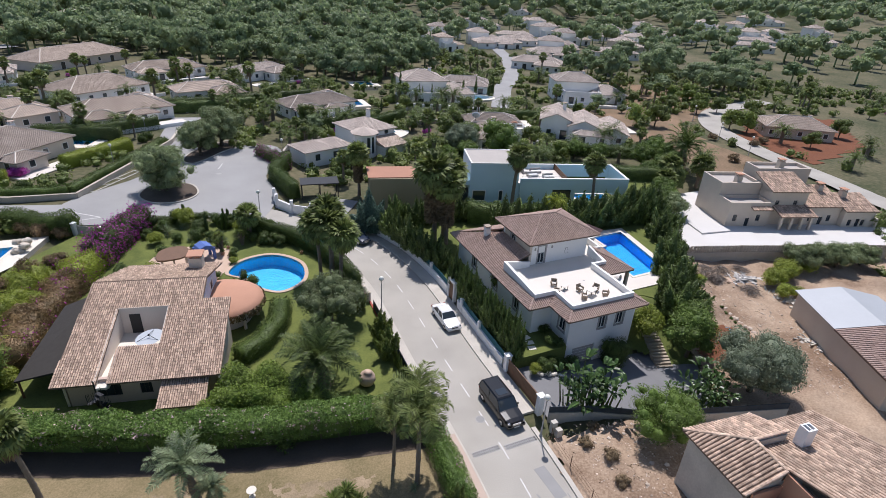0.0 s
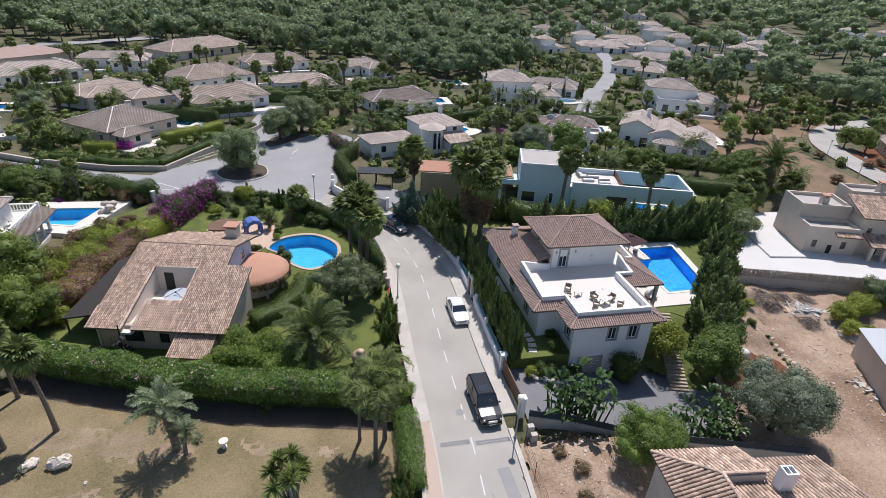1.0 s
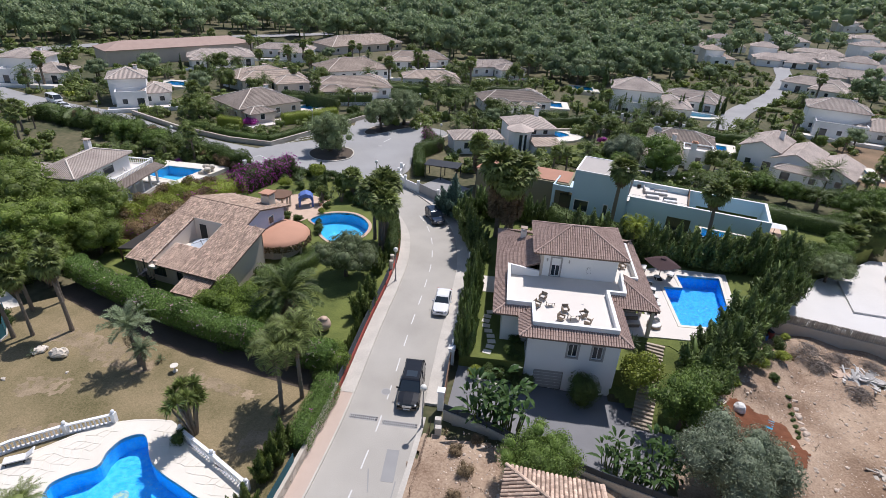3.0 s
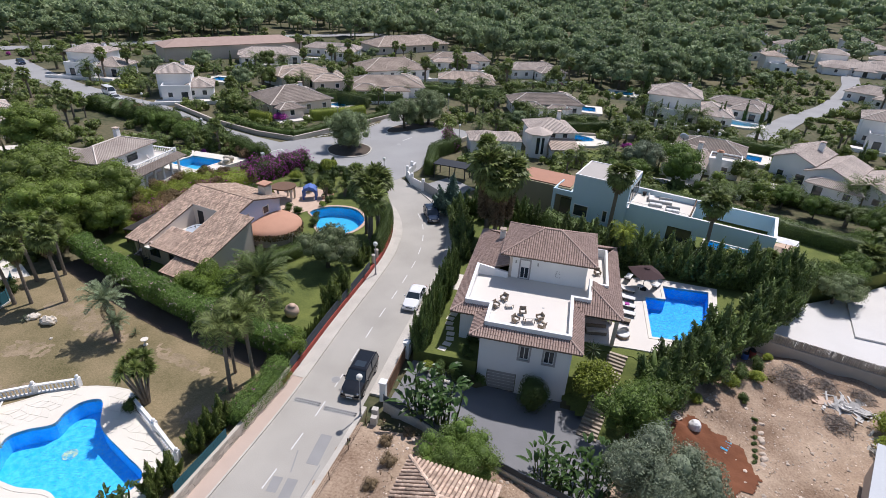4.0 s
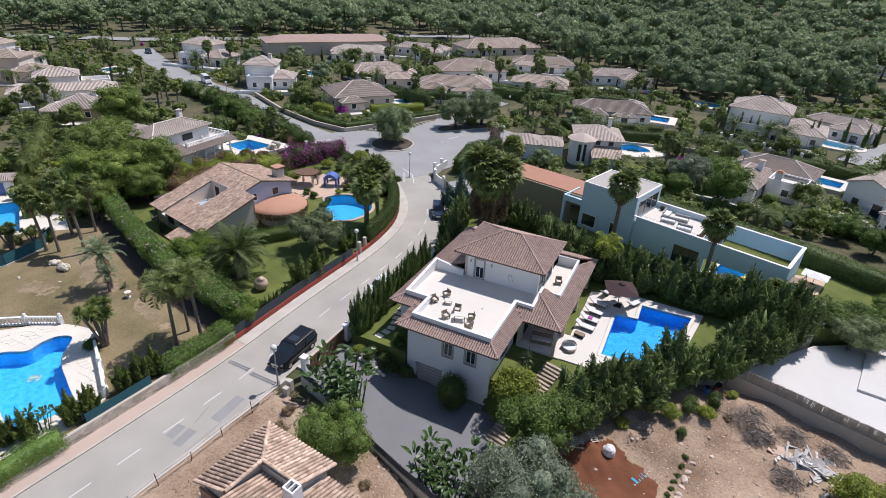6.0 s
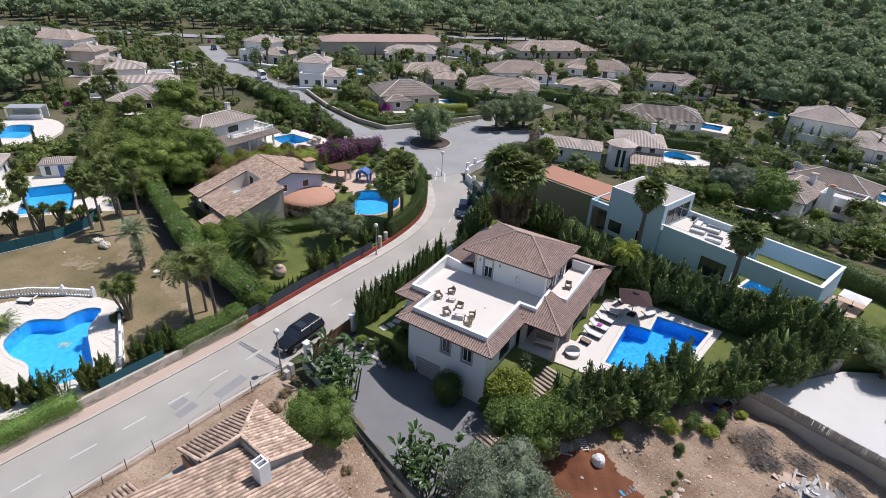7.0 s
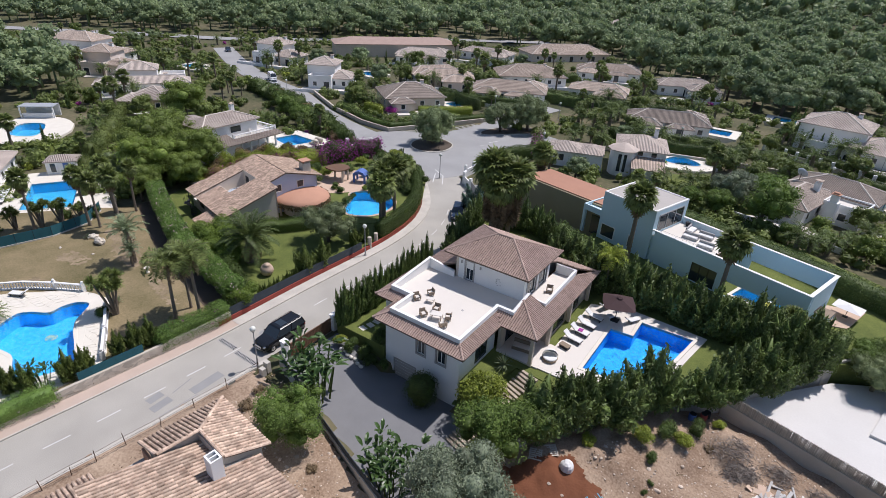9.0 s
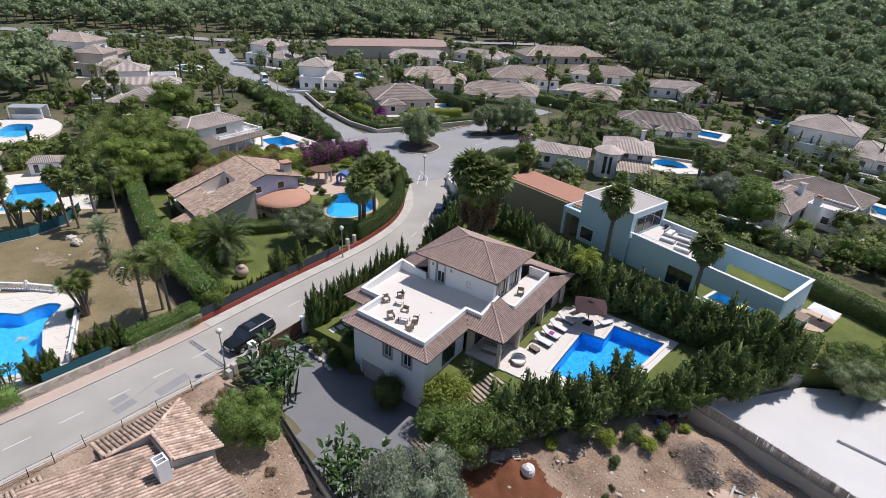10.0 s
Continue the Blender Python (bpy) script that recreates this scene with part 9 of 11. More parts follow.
        if near[0] < x < near[1] and y < 82 or wooded(x, y) > 0.4 or y < 8:
            continue
        kind, s, room, tall = rng.choice([(FSHRUB[1], 0.9, 0.3, 0), (FSHRUB[0], 0.8, 0.3, 0), (FSHRUB[2], 0.8, 0.3, 0), (FSHRUB[1], 1.0, 0.4, 0), (FSHRUB[0], 0.7, 0.3, 0), (FOAK[0], 0.7, 1.0, 1), (FOAK[1], 0.75, 1.0, 1), (FOAK[2], 0.9, 1.2, 1), (FDATE, 0.8, 0.8, 0), (FDATE, 0.9, 1.0, 0), (FDATE, 1.0, 1.0, 0), (FDATE, 0.75, 0.8, 0), (FFAN, 0.9, 0.3, 1), (FCYPRESS, 0.7, 0.0, 1), (FLIME, 0.8, 0.5, 0), (FPINE, 0.7, 2.4, 2), (FOLIVE, 0.8, 1.4, 1), (RED, 0.6, 0.4, 0), (FFAN, 0.65, 0.4, 0)])
        if tall and any((x - a) ** 2 + (y - b) ** 2 < (7 + 3 * tall) ** 2 for line, w in LINES for a, b in line[::2]):
            continue
        if free(x, y, room):
            kind.put(x, y, s * rng.uniform(0.75, 1.25), rng.uniform(0, 360))
            AVOID.append((x, y, 0.9 if count % 2 else 1.5))
            count += 1
        if count > 620:
            break


def house_palms():
    """Palms and trees close round the houses of the estate."""
    rng = random.Random(15)
    for hx, hy, yaw, blocks, w, p in ESTATE:
        if hy > 215 or hx > 170:
            continue
        size = max(b[2] + b[3] for b in blocks) * 0.42
        for k in range(4):
            a = rng.uniform(0, 2 * math.pi) if k else rng.uniform(-2.4, -0.7)
            x, y = hx + math.cos(a) * (size + rng.uniform(0.5, 3.0)), hy + math.sin(a) * (size + rng.uniform(0.5, 3.0))
            if any((x - u) ** 2 + (y - v) ** 2 < (d + 0.5) ** 2 for line, d in LINES for u, v in line[::2]) or (x + 3) ** 2 + (y - 93) ** 2 < 380:
                continue
            if any((x - sum(c[0] for c in q) / len(q)) ** 2 + (y - sum(c[1] for c in q) / len(q)) ** 2 < 16 for q, z in POOLS.values()):
                continue
            rng.choice((FDATE, FDATE, FFAN, FOAK[1])).put(x, y, rng.uniform(0.85, 1.25), rng.uniform(0, 360))


for x, y in ((71.5, 143.5), (73.0, 146.0), (79.5, 150.5), (83.0, 148.0), (86.0, 151.5), (57.0, 141.0), (60.5, 140.4)):
    FCYPRESS.put(x, y, 1.0, None)
for x, y, s in ((46.1, 117.5, 1.0), (50.1, 121.0, 0.95), (37.4, 100.6, 0.7), (15.6, 116.6, 0.8), (9.4, 130.2, 0.9), (41.6, 93.0, 0.7)):
    FDATE.put(x, y, s, None)
OAK[2].put(54.4, 92.4, 1.8, None, None, "broad leafy tree before a villa with a satellite dish")
OLIVE.put(49.4, 97.6, 1.25, None, None, "loose grey-green tree in a villa garden")
for x, y, s in ((33.0, 190.0, 1.2), (48.8, 178.5, 1.25), (56.0, 181.0, 1.2), (63.0, 188.0, 1.3), (41.0, 186.0, 1.1)):
    FPINE.put(x, y, s)
for x, y, s in ((61.1, 84.9, 0.85), (63.4, 87.6, 0.8), (67.7, 93.6, 0.85), (65.4, 90.4, 0.7), (16.4, 110.0, 0.9), (21.8, 112.2, 0.8), (37.6, 97.6, 0.8), (-39.4, 106.6, 1.0), (-34.6, 104.6, 0.9), (-15.5, 130.6, 0.9), (-9.4, 138.6, 0.8), (-29.6, 81.6, 0.9), (-33.4, 80.6, 0.8)):
    FDATE.put(x, y, s, None, None, "arching green date palm beside a garden hedge")
for x, y, s in ((59.2, 144.2, 0.8), (63.1, 142.0, 0.8), (54.5, 149.5, 1.4), (57.0, 177.0, 1.5), (52.6, 151.4, 1.2)):
    FCYPRESS.put(x, y, s, None, None, "slim dark cypress before a white villa")
for x, y, s in ((52.9, 102.0, 1.2), (48.1, 92.4, 0.95), (43.8, 92.6, 0.8), (58.2, 88.0, 0.7), (71.0, 88.0, 0.9), (74.6, 84.6, 0.9), (-36.0, 82.4, 1.0), (-43.0, 84.4, 1.1), (-50.0, 88.0, 0.9)):
    random.choice(OAK).put(x, y, s, None, None, "leafy green tree between villa gardens")
RED.put(47.7, 112.7, 0.9)
for x, y, s in ((-40.6, 88.2, 1.1), (-46.0, 91.0, 1.0), (-56.6, 94.2, 1.1), (-61.0, 95.0, 1.0)):
    random.choice([LIME, RUSSET]).put(x, y, s, None, 0.8)
# pines and bushes of the field beside the road
for x, y in ((164.1, 166.6), (184.3, 179.5), (164.0, 144.6), (171.3, 143.0), (197.9, 155.2), (165.7, 132.8), (179.3, 200.9)):
    FPINE.put(x, y, random.uniform(1.4, 1.75))
for x, y in ((110.0, 105.8), (104.4, 106.0), (138.5, 128.0), (144.6, 128.0), (134.4, 114.5), (142.4, 114.4), (129.7, 98.9), (131.3, 94.9), (145.2, 104.8)):
    random.choice(FOAK).put(x, y, random.uniform(1.0, 1.4))
for x, y in ((105.3, 76.7), (103.6, 70.9), (115.6, 91.9), (121.0, 84.7), (125.9, 86.1)):
    DRYBUSH.put(x, y, random.uniform(1.5, 2.1), None, None, "bare grey-brown bush on a roadside verge")
house_palms()
scatter()


def woods():
    """The pine woods, one mesh of many uneven crowns, coarser with distance."""
    rng = random.Random(9)
    nr = np.random.default_rng(9)
    protos = []
    for level, (clumps, blades, leaf, sides, rings) in enumerate(((9, 380, 0.58, 5, 3), (4, 135, 0.8, 5, 3), (2, 30, 1.3, 5, 3), (1, 6, 2.4, 4, 3))):
        for i in range(5):
            g = np.random.default_rng(100 + level * 10 + i)
            b = crown_blobs(g, 2.9, 3.7, 3.7, clumps, 0.72, (0.44, 0.56, 0.8, 1.0)[level])
            c, d = on_blobs(g, b, blades, -0.3, 0.2)
            q = leaf_blades(g, c, d + np.array([0, 0, 0.2]), leaf, leaf * 0.75, 0.75)
            s = core(b, 0.78, sides, rings)
            s.v = [tuple(Vector(p) + 0.32 * noise.noise_vector(Vector(p) * 0.9 + Vector((i * 3.7, level, 0)))) for p in s.v]
            if level < 2:
                s.tube([(0, 0, -0.6), (0.1, 0, 3.2)], [0.2, 0.12], 5)
            nv = len(s.v)
            v = np.concatenate([np.array(s.v), q.reshape(-1, 3)])
            protos.append((level, v, s.f + (np.arange(blades * 3).reshape(-1, 3) + nv).tolist()))
    verts, loops, starts, totals = [], [], [], []
    base = 0
    lp = 0

    def place(x, y, scale):
        nonlocal base, lp
        r = math.hypot(x - 25, y)
        level = 0 if r < 270 else 1 if r < 430 else 2 if r < 820 else 3
        _, v, f = protos[level * 5 + rng.randrange(5)]
        a = rng.uniform(0, 6.28)
        c, s = math.cos(a), math.sin(a)
        w = v * np.array([scale, scale, scale * rng.uniform(0.85, 1.25)])
        w = np.stack([w[:, 0] * c - w[:, 1] * s + x, w[:, 0] * s + w[:, 1] * c + y, w[:, 2] + land(x, y) - 0.3], axis=1)
        verts.append(w)
        for q in f:
            starts.append(lp)
            totals.append(len(q))
            loops.extend([base + i for i in q])
            lp += len(q)
        base += len(w)

    for r0, r1, gap, grow in ((95, 270, 6.8, 1.6), (270, 430, 8.4, 1.85), (430, 820, 12.5, 2.5), (820, 1500, 26.0, 3.6)):
        step = gap
        n = int(r1 * 2 / step)
        for i in range(-n, n):
            for j in range(0, n):
                x, y = 25 + i * step + rng.uniform(-0.45, 0.45) * step, j * step + rng.uniform(-0.45, 0.45) * step
                r, a = math.hypot(x - 25, y), math.degrees(math.atan2(x - 25, y))
                if not (r0 <= r < r1 and -80 < a < 64):
                    continue
                w = wooded(x, y)
                if rng.random() > w or not free(x, y, 0.5 if r < 450 else -2):
                    continue
                place(x, y, grow * rng.uniform(0.65, 1.25))
    me = bpy.data.meshes.new("pine_wood")
    v = np.concatenate(verts)
    me.vertices.add(len(v))
    me.vertices.foreach_set("co", v.ravel())
    me.loops.add(len(loops))
    me.loops.foreach_set("vertex_index", loops)
    me.polygons.add(len(starts))
    me.polygons.foreach_set("loop_start", starts)
    me.polygons.foreach_set("loop_total", totals)
    me.polygons.foreach_set("use_smooth", [True] * len(starts))
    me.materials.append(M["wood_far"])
    me.update(calc_edges=True)
    me.validate()
    tagged(new("pine_wood", me), "dense pine woods on the hillside behind the estate", "woods", kind="stuff")
    return len(starts)


woods()


def shrubbery():
    """The dense planting between the far gardens, one mesh of many small uneven clumps."""
    rng = random.Random(19)
    protos = []
    for i in range(6):
        g = np.random.default_rng(200 + i)
        b = crown_blobs(g, 1.7, 1.9, 0.85, 4, 0.9, 0.6)
        c, d = on_blobs(g, b, 90)
        q = leaf_blades(g, c, d + np.array([0, 0, 0.3]), 0.46, 0.34, 0.5)
        s = core(b[:2], 0.85, 5, 3)
        protos.append((np.concatenate([np.array(s.v), q.reshape(-1, 3)]), s.f, len(s.v)))
    vs, fs, base, n = [], [], 0, 0
    for k in range(9000):
        a, r = rng.uniform(-78, 62), rng.uniform(62, 255)
        x, y = 25 + r * math.sin(radians(a)), r * math.cos(radians(a)) - 2
        if -24 < x < 85 and y < 84 or wooded(x, y) > 0.5 or y < 12 or noise.noise((x * 0.05, y * 0.05, 3)) < -0.3 or not free(x, y, -0.9):
            continue
        v, f, nv = protos[rng.randrange(6)]
        t, sc = rng.uniform(0, 6.28), rng.uniform(0.6, 1.25)
        c, s = math.cos(t), math.sin(t)
        w = np.stack([(v[:, 0] * c - v[:, 1] * s) * sc + x, (v[:, 0] * s + v[:, 1] * c) * sc + y, v[:, 2] * sc * rng.uniform(0.7, 1.3) + land(x, y) - 0.2], axis=1)
        vs.append(w)
        fs += [tuple(i + base for i in q) for q in f] + [tuple(base + nv + 3 * m + i for i in range(3)) for m in range(90)]
        base += len(w)
        n += 1
        if n > 2000:
            break
    me = bpy.data.meshes.new("shrubbery")
    me.from_pydata(np.concatenate(vs).tolist(), [], fs)
    me.materials.append(M["tree"])
    me.update()
    tagged(new("shrubbery", me), "dense green shrubs between the estate gardens", "shrubs", kind="stuff")


shrubbery()


def dry_weeds():
    """Tufts of dry grass and weeds over the waste ground, one mesh."""
    rng = np.random.default_rng(31)
    quads = []
    areas = [[(21.9, 2), (25.6, 2), (27.4, 18.6), (29.5, 22.8), (24.0, 25.4), (22.3, 25.6)], [(28, 19.4), (38, 17.8), (40, 20.4), (31, 23.0)], [(46.5, 31), (57, 45.6), (65.5, 43), (62, 33), (52, 22)]]
    for poly, count in zip(areas, (700, 170, 330)):
        x0, x1 = min(p[0] for p in poly), max(p[0] for p in poly)
        y0, y1 = min(p[1] for p in poly), max(p[1] for p in poly)
        made = 0
        while made < count:
            x, y = rng.uniform(x0, x1), rng.uniform(y0, y1)
            if not inside(x, y, poly) or noise.noise((x * 0.6, y * 0.6, 2)) < -0.1:
                made += 0.2
                continue
            made += 1
            r = rng.uniform(0.08, 0.24)
            c = np.stack([x + rng.normal(0, r * 0.5, 9), y + rng.normal(0, r * 0.5, 9), np.full(9, land(x, y) + 0.08 + r * 0.35)], axis=1)
            quads.append(leaf_blades(rng, c, rng.normal(0, 1, (9, 3)), r * 1.5, r * 0.28, 0.4, 1.6))
    tagged(new("dry_weeds", array_mesh("dry_weeds", np.concatenate(quads), None, "deadfrond")), "tufts of dry weeds on waste ground", "weeds", kind="stuff")


dry_weeds()


# ---- street furniture and walls ----
def street_lamp(ob):
    part("base", Shape().lathe([(0.16, 0), (0.16, 0.08), (0.09, 0.2), (0.075, 0.9)], 10), "greyframe", ob)
    part("pole", Shape().tube([(0, 0, 0.5), (0, 0, 3.8)], [0.06, 0.045], 8), "greyframe", ob, "grey steel pole")
    part("collar", Shape().lathe([(0.05, 3.75), (0.13, 3.82), (0.13, 3.88)], 10), "greyframe", ob)
    part("globe", Shape().ball((0, 0, 4.1), 0.27, 14, 10), "lampglobe", ob, "opal glass globe", smooth=True)


LAMP = Kind("street_lamp", street_lamp, "grey street lamp with an opal globe", "lamp", "street lamps")
for x, y in ((21.75, 25.3), (15.25, 46.8), (6.3, 75.6), (-10.0, 122.6), (-14.4, 104.4), (13.6, 101.0), (116.6, 91.0), (112.4, 79.0), (126.0, 108.0), (-34.0, 84.6), (34.0, 126.5), (70.0, 133.0), (-58.0, 97.5), (62.0, 118.0), (5.0, 128.0)):
    LAMP.put(x, y, 1.0, 0, 0.1)


def white_wall():
    line = [p for p in offset(stretch(STREET, 33.2, 66.5), -4.66)]
    a, b = [p for p in line if p[1] < 45.9], [p for p in line if p[1] > 47.3]
    w = thing("garden_wall", pose(0, 0, 0), "white rendered garden wall with pillars along the street", "wall")
    for seg in (a, b):
        part("wall", Shape().wall(seg, 0.26, -0.3, 1.0), "white", w)
        part("coping", Shape().wall(seg, 0.34, 1.0, 1.06), "white", w)
        part("screen", Shape().wall(offset(seg, -0.05), 0.05, 1.06, 1.7), "green_mesh", w, "dark green mesh screen")
        d = 0.0
        for p, q in zip(seg, seg[1:]):
            d += math.dist(p, q)
            if d > 4.2:
                d = 0.0
                part("pillar", Shape().box(q[0] - 0.2, q[1] - 0.2, -0.3, q[0] + 0.2, q[1] + 0.2, 1.75), "white", w)
    x, y = 23.55, 46.6
    g = thing("garden_gate", pose(x, y, 0.1, 0, 0, 90), "white gate portal with a brown wooden door", "gate")
    part("jamb", Shape().box(-0.85, -0.18, 0, -0.6, 0.18, 2.3), "white", g)
    part("jamb", Shape().box(0.6, -0.18, 0, 0.85, 0.18, 2.3), "white", g)
    part("lintel", Shape().box(-0.95, -0.22, 2.3, 0.95, 0.22, 2.55), "white", g)
    part("door", Shape().box(-0.6, -0.04, 0.05, 0.6, 0.04, 2.2), "wood", g, "brown boarded door")
    # far end of the wall, with the grey gate of the next house
    line = [(17.4, 70.6), (10.6, 76.6), (9.4, 80.0)]
    w = thing("garden_wall", pose(0, 0, 0), "white wall and pillars beside a grey gate", "wall")
    part("wall", Shape().wall([(9.3, 84.0), (9.2, 79.4), (10.8, 76.6)], 0.3, -0.2, 1.3), "white", w)
    for px, py in ((10.9, 76.3), (13.4, 74.3), (17.0, 71.2), (9.2, 79.4), (9.2, 82.0)):
        part("pillar", Shape().box(px - 0.22, py - 0.22, -0.2, px + 0.22, py + 0.22, 2.1), "white", w)
    part("gate", Shape().wall([(13.6, 74.2), (16.8, 71.4)], 0.08, 0.15, 1.7), "greyframe", w, "grey sliding gate")
    part("gate", Shape().wall([(11.1, 76.1), (13.2, 74.5)], 0.2, -0.1, 1.4), "white", w)
    c = thing("carport", pose(16.4, 82.4, 0, 0, 0, -8), "dark flat-roofed carport beside the junction", "carport")
    part("roof", Shape().box(-3.0, -1.6, 2.35, 3.0, 1.6, 2.5), "dark", c)
    for px in (-2.8, 0, 2.8):
        part("post", Shape().box(px - 0.07, -1.5, -0.3, px + 0.07, -1.36, 2.35), "dark", c)
        part("post", Shape().box(px - 0.07, 1.36, -0.3, px + 0.07, 1.5, 2.35), "dark", c)
    setting("pavement", plate([(12.0, 75.6), (17.2, 71.6), (21.5, 78.0), (16.0, 82.0)], [], -0.3, 0.06), "patch", "dark paved forecourt behind a gate", "pavement")


white_wall()


def drive_gate():
    g = thing("sliding_gate", pose(23.15, 27.9, 0.12, 0, 0, 90), "brown slatted sliding gate of a driveway", "gate")
    part("rail", Shape().box(0, -0.05, 0.05, 5.2, 0.05, 0.15).box(0, -0.05, 1.45, 5.2, 0.05, 1.55), "wood", g)
    slat = Shape().box(0, -0.03, 0.15, 0.17, 0.03, 1.5).mesh("slat", "wood")
    for i in range(27):
        s = part("slat", slat, "wood", g)
        s.matrix_basis = pose(0.05 + i * 0.19, 0, 0)
    p = thing("gate_pillar", pose(22.95, 27.5, 0.1), "white gate pillar with a letter box", "pillar")
    part("shaft", Shape().box(-0.25, -0.25, 0, 0.25, 0.25, 2.0), "white", p)
    part("cap", Shape().box(-0.32, -0.32, 2.0, 0.32, 0.32, 2.1), "white", p)
    p = thing("gate_pillar", pose(23.2, 33.4, 0.1), "white gate pillar at the garden wall", "pillar")
    part("shaft", Shape().box(-0.25, -0.25, 0, 0.25, 0.25, 1.8), "white", p)
    part("cap", Shape().box(-0.32, -0.32, 1.8, 0.32, 0.32, 1.9), "white", p)
    for x, y, h in ((23.0, 25.4, 1.1), (23.1, 24.8, 0.8)):
        b = thing("meter_box", pose(x, y, 0.05), "pale concrete meter box on waste ground", "box")
        part("body", Shape().box(-0.25, -0.2, 0, 0.25, 0.2, h), "concrete", b)
        part("door", Shape().box(-0.262, -0.14, 0.3, -0.25, 0.14, h - 0.15), "greyframe", b)


drive_gate()


def boundary_fence():
    line = [(23.3, 26.6), (26.8, 25.5), (30.5, 24.2), (35.5, 22.7), (40.6, 21.2), (44.6, 20.0)]
    low = lambda x, y: -2.4
    top = lambda x, y: 0.95 - 0.9 * ramp01(25, 34, x)
    f = thing("boundary_fence", pose(0, 0, 0), "rendered base wall with a dark screen fence along the drive", "fence")
    part("wall", Shape().wall(line, 0.22, low, top), "concrete", f, "grey rendered base wall")
    part("screen", Shape().wall(line, 0.05, top, lambda x, y: top(x, y) + 0.62), "screencloth", f, "dark green screen")
    for p, q in zip(line, line[1:]):
        for k in range(3):
            x, y = p[0] + (q[0] - p[0]) * k / 3, p[1] + (q[1] - p[1]) * k / 3
            part("post", Shape().tube([(x, y, top(x, y)), (x, y, top(x, y) + 0.72)], 0.035, 6), "dark", f)
    # concrete wall on the villa's east side
    line = [(44.6, 31.4), (46.8, 34.9), (49.9, 39.2), (53.2, 43.5), (57.2, 47.5), (60.6, 52.2), (64.2, 57.0), (66.5, 60.0)]
    f = thing("retaining_wall", pose(0, 0, 0), "pale concrete panel wall below a row of conifers", "wall")
    for p, q in zip(line, line[1:]):
        part("panel", Shape().wall([p, q], 0.2, -2.4, 1.45), "concrete", f)
        part("post", Shape().box(p[0] - 0.16, p[1] - 0.16, -2.4, p[0] + 0.16, p[1] + 0.16, 1.6), "concrete", f)
    # wall and reed screen of the white yard
    line = [(57.3, 47.2), (62.5, 45.7), (68.0, 44.1), (76.0, 41.6), (90.0, 37.0)]
    f = thing("reed_fence", pose(0, 0, 0), "grey block wall topped with a dry reed screen", "fence")
    part("wall", Shape().wall(line, 0.25, -2.4, 0.1), "mortar", f, "stained grey block wall")
    rng = random.Random(3)
    s = Shape()
    for p, q in zip(line, line[1:]):
        L = math.dist(p, q)
        for i in range(int(L / 0.024)):
            t = i * 0.024 / L
            x, y = p[0] + (q[0] - p[0]) * t, p[1] + (q[1] - p[1]) * t
            h = rng.uniform(0.92, 1.06)
            s.tube([(x, y + rng.uniform(-0.03, 0.03), 0.05), (x + rng.gauss(0, 0.03), y + rng.gauss(0, 0.03), 0.1 + h)], 0.026, 3)
    part("reed", s, "reed", f, "upright dry reeds", kind="stuff")


boundary_fence()


def stone_wall():
    """Rubble wall on the left of the street, stone by stone, with a white cap and a railing."""
    line = offset(stretch(STREET, -30, 28.2), 4.52)
    w = thing("stone_wall", pose(0, 0, 0), "low wall clad with pale crazy stones along the street", "wall")
    part("body", Shape().wall(line, 0.24, -0.3, 1.02), "mortar", w)
    part("cap", Shape().wall(offset(line, 0.02), 0.3, 1.02, 1.07), "mortar", w, "thin mortar cap")
    rng = random.Random(4)
    face = [p for p in offset(line, -0.121) if p[1] > -6]
    run = [0.0]
    for p, q in zip(face, face[1:]):
        run.append(run[-1] + math.dist(p, q))
    fx, fy = [p[0] for p in face], [p[1] for p in face]

    def on_face(d, z, out):
        x, y = float(np.interp(d, run, fx)), float(np.interp(d, run, fy))
        x1, y1 = float(np.interp(d + 0.1, run, fx)), float(np.interp(d + 0.1, run, fy))
        k = math.hypot(x1 - x, y1 - y) or 1.0
        return (x + out * (y1 - y) / k, y - out * (x1 - x) / k, z)

    wide, high = 0.52, 0.345
    corner = lambda i, j: ((i + 0.45 * (j % 2) + 0.33 * noise.noise((i * 1.7, j * 2.3, 0.5)) * 2) * wide, 0.0 if j == 0 else 1.0 if j == 3 else (j + 0.3 * noise.noise((i * 2.1, j * 1.9, 4.5)) * 2) * high)
    for i in range(int(run[-2] / wide)):
        for j in range(3):
            q = [corner(i, j), corner(i + 1, j), corner(i + 1, j + 1), corner(i, j + 1)]
            cx, cz = sum(c[0] for c in q) / 4, sum(c[1] for c in q) / 4
            if rng.random() < 0.45:
                q.insert(rng.choice((1, 3)), (cx + rng.uniform(-0.05, 0.05), q[0][1] + 0.02 if rng.random() < 0.5 else q[2][1] - 0.02))
                q.sort(key=lambda c: math.atan2(c[1] - cz, c[0] - cx))
            n, lift = len(q), rng.uniform(0.012, 0.028)
            q = [(cx + (d - cx) * 0.94, cz + (z - cz) * 0.92) for d, z in q]
            v = [on_face(max(0, d), z, 0.0) for d, z in q] + [on_face(max(0, d), z, lift) for d, z in q]
            part("stone", Shape().add(v, [tuple(range(n, 2 * n))] + [(k, (k + 1) % n, n + (k + 1) % n, n + k) for k in range(n)]), "stone", w)
    rail = [p for p in offset(line, 0.12) if 13.4 < p[1] < 20.5]
    f = thing("mesh_fence", pose(0, 0, 0), "blue-green railing with mesh behind a stone wall", "fence")
    part("mesh", Shape().wall(rail, 0.03, 1.1, 1.9), "green_mesh", f, "teal mesh")
    bars = Shape()
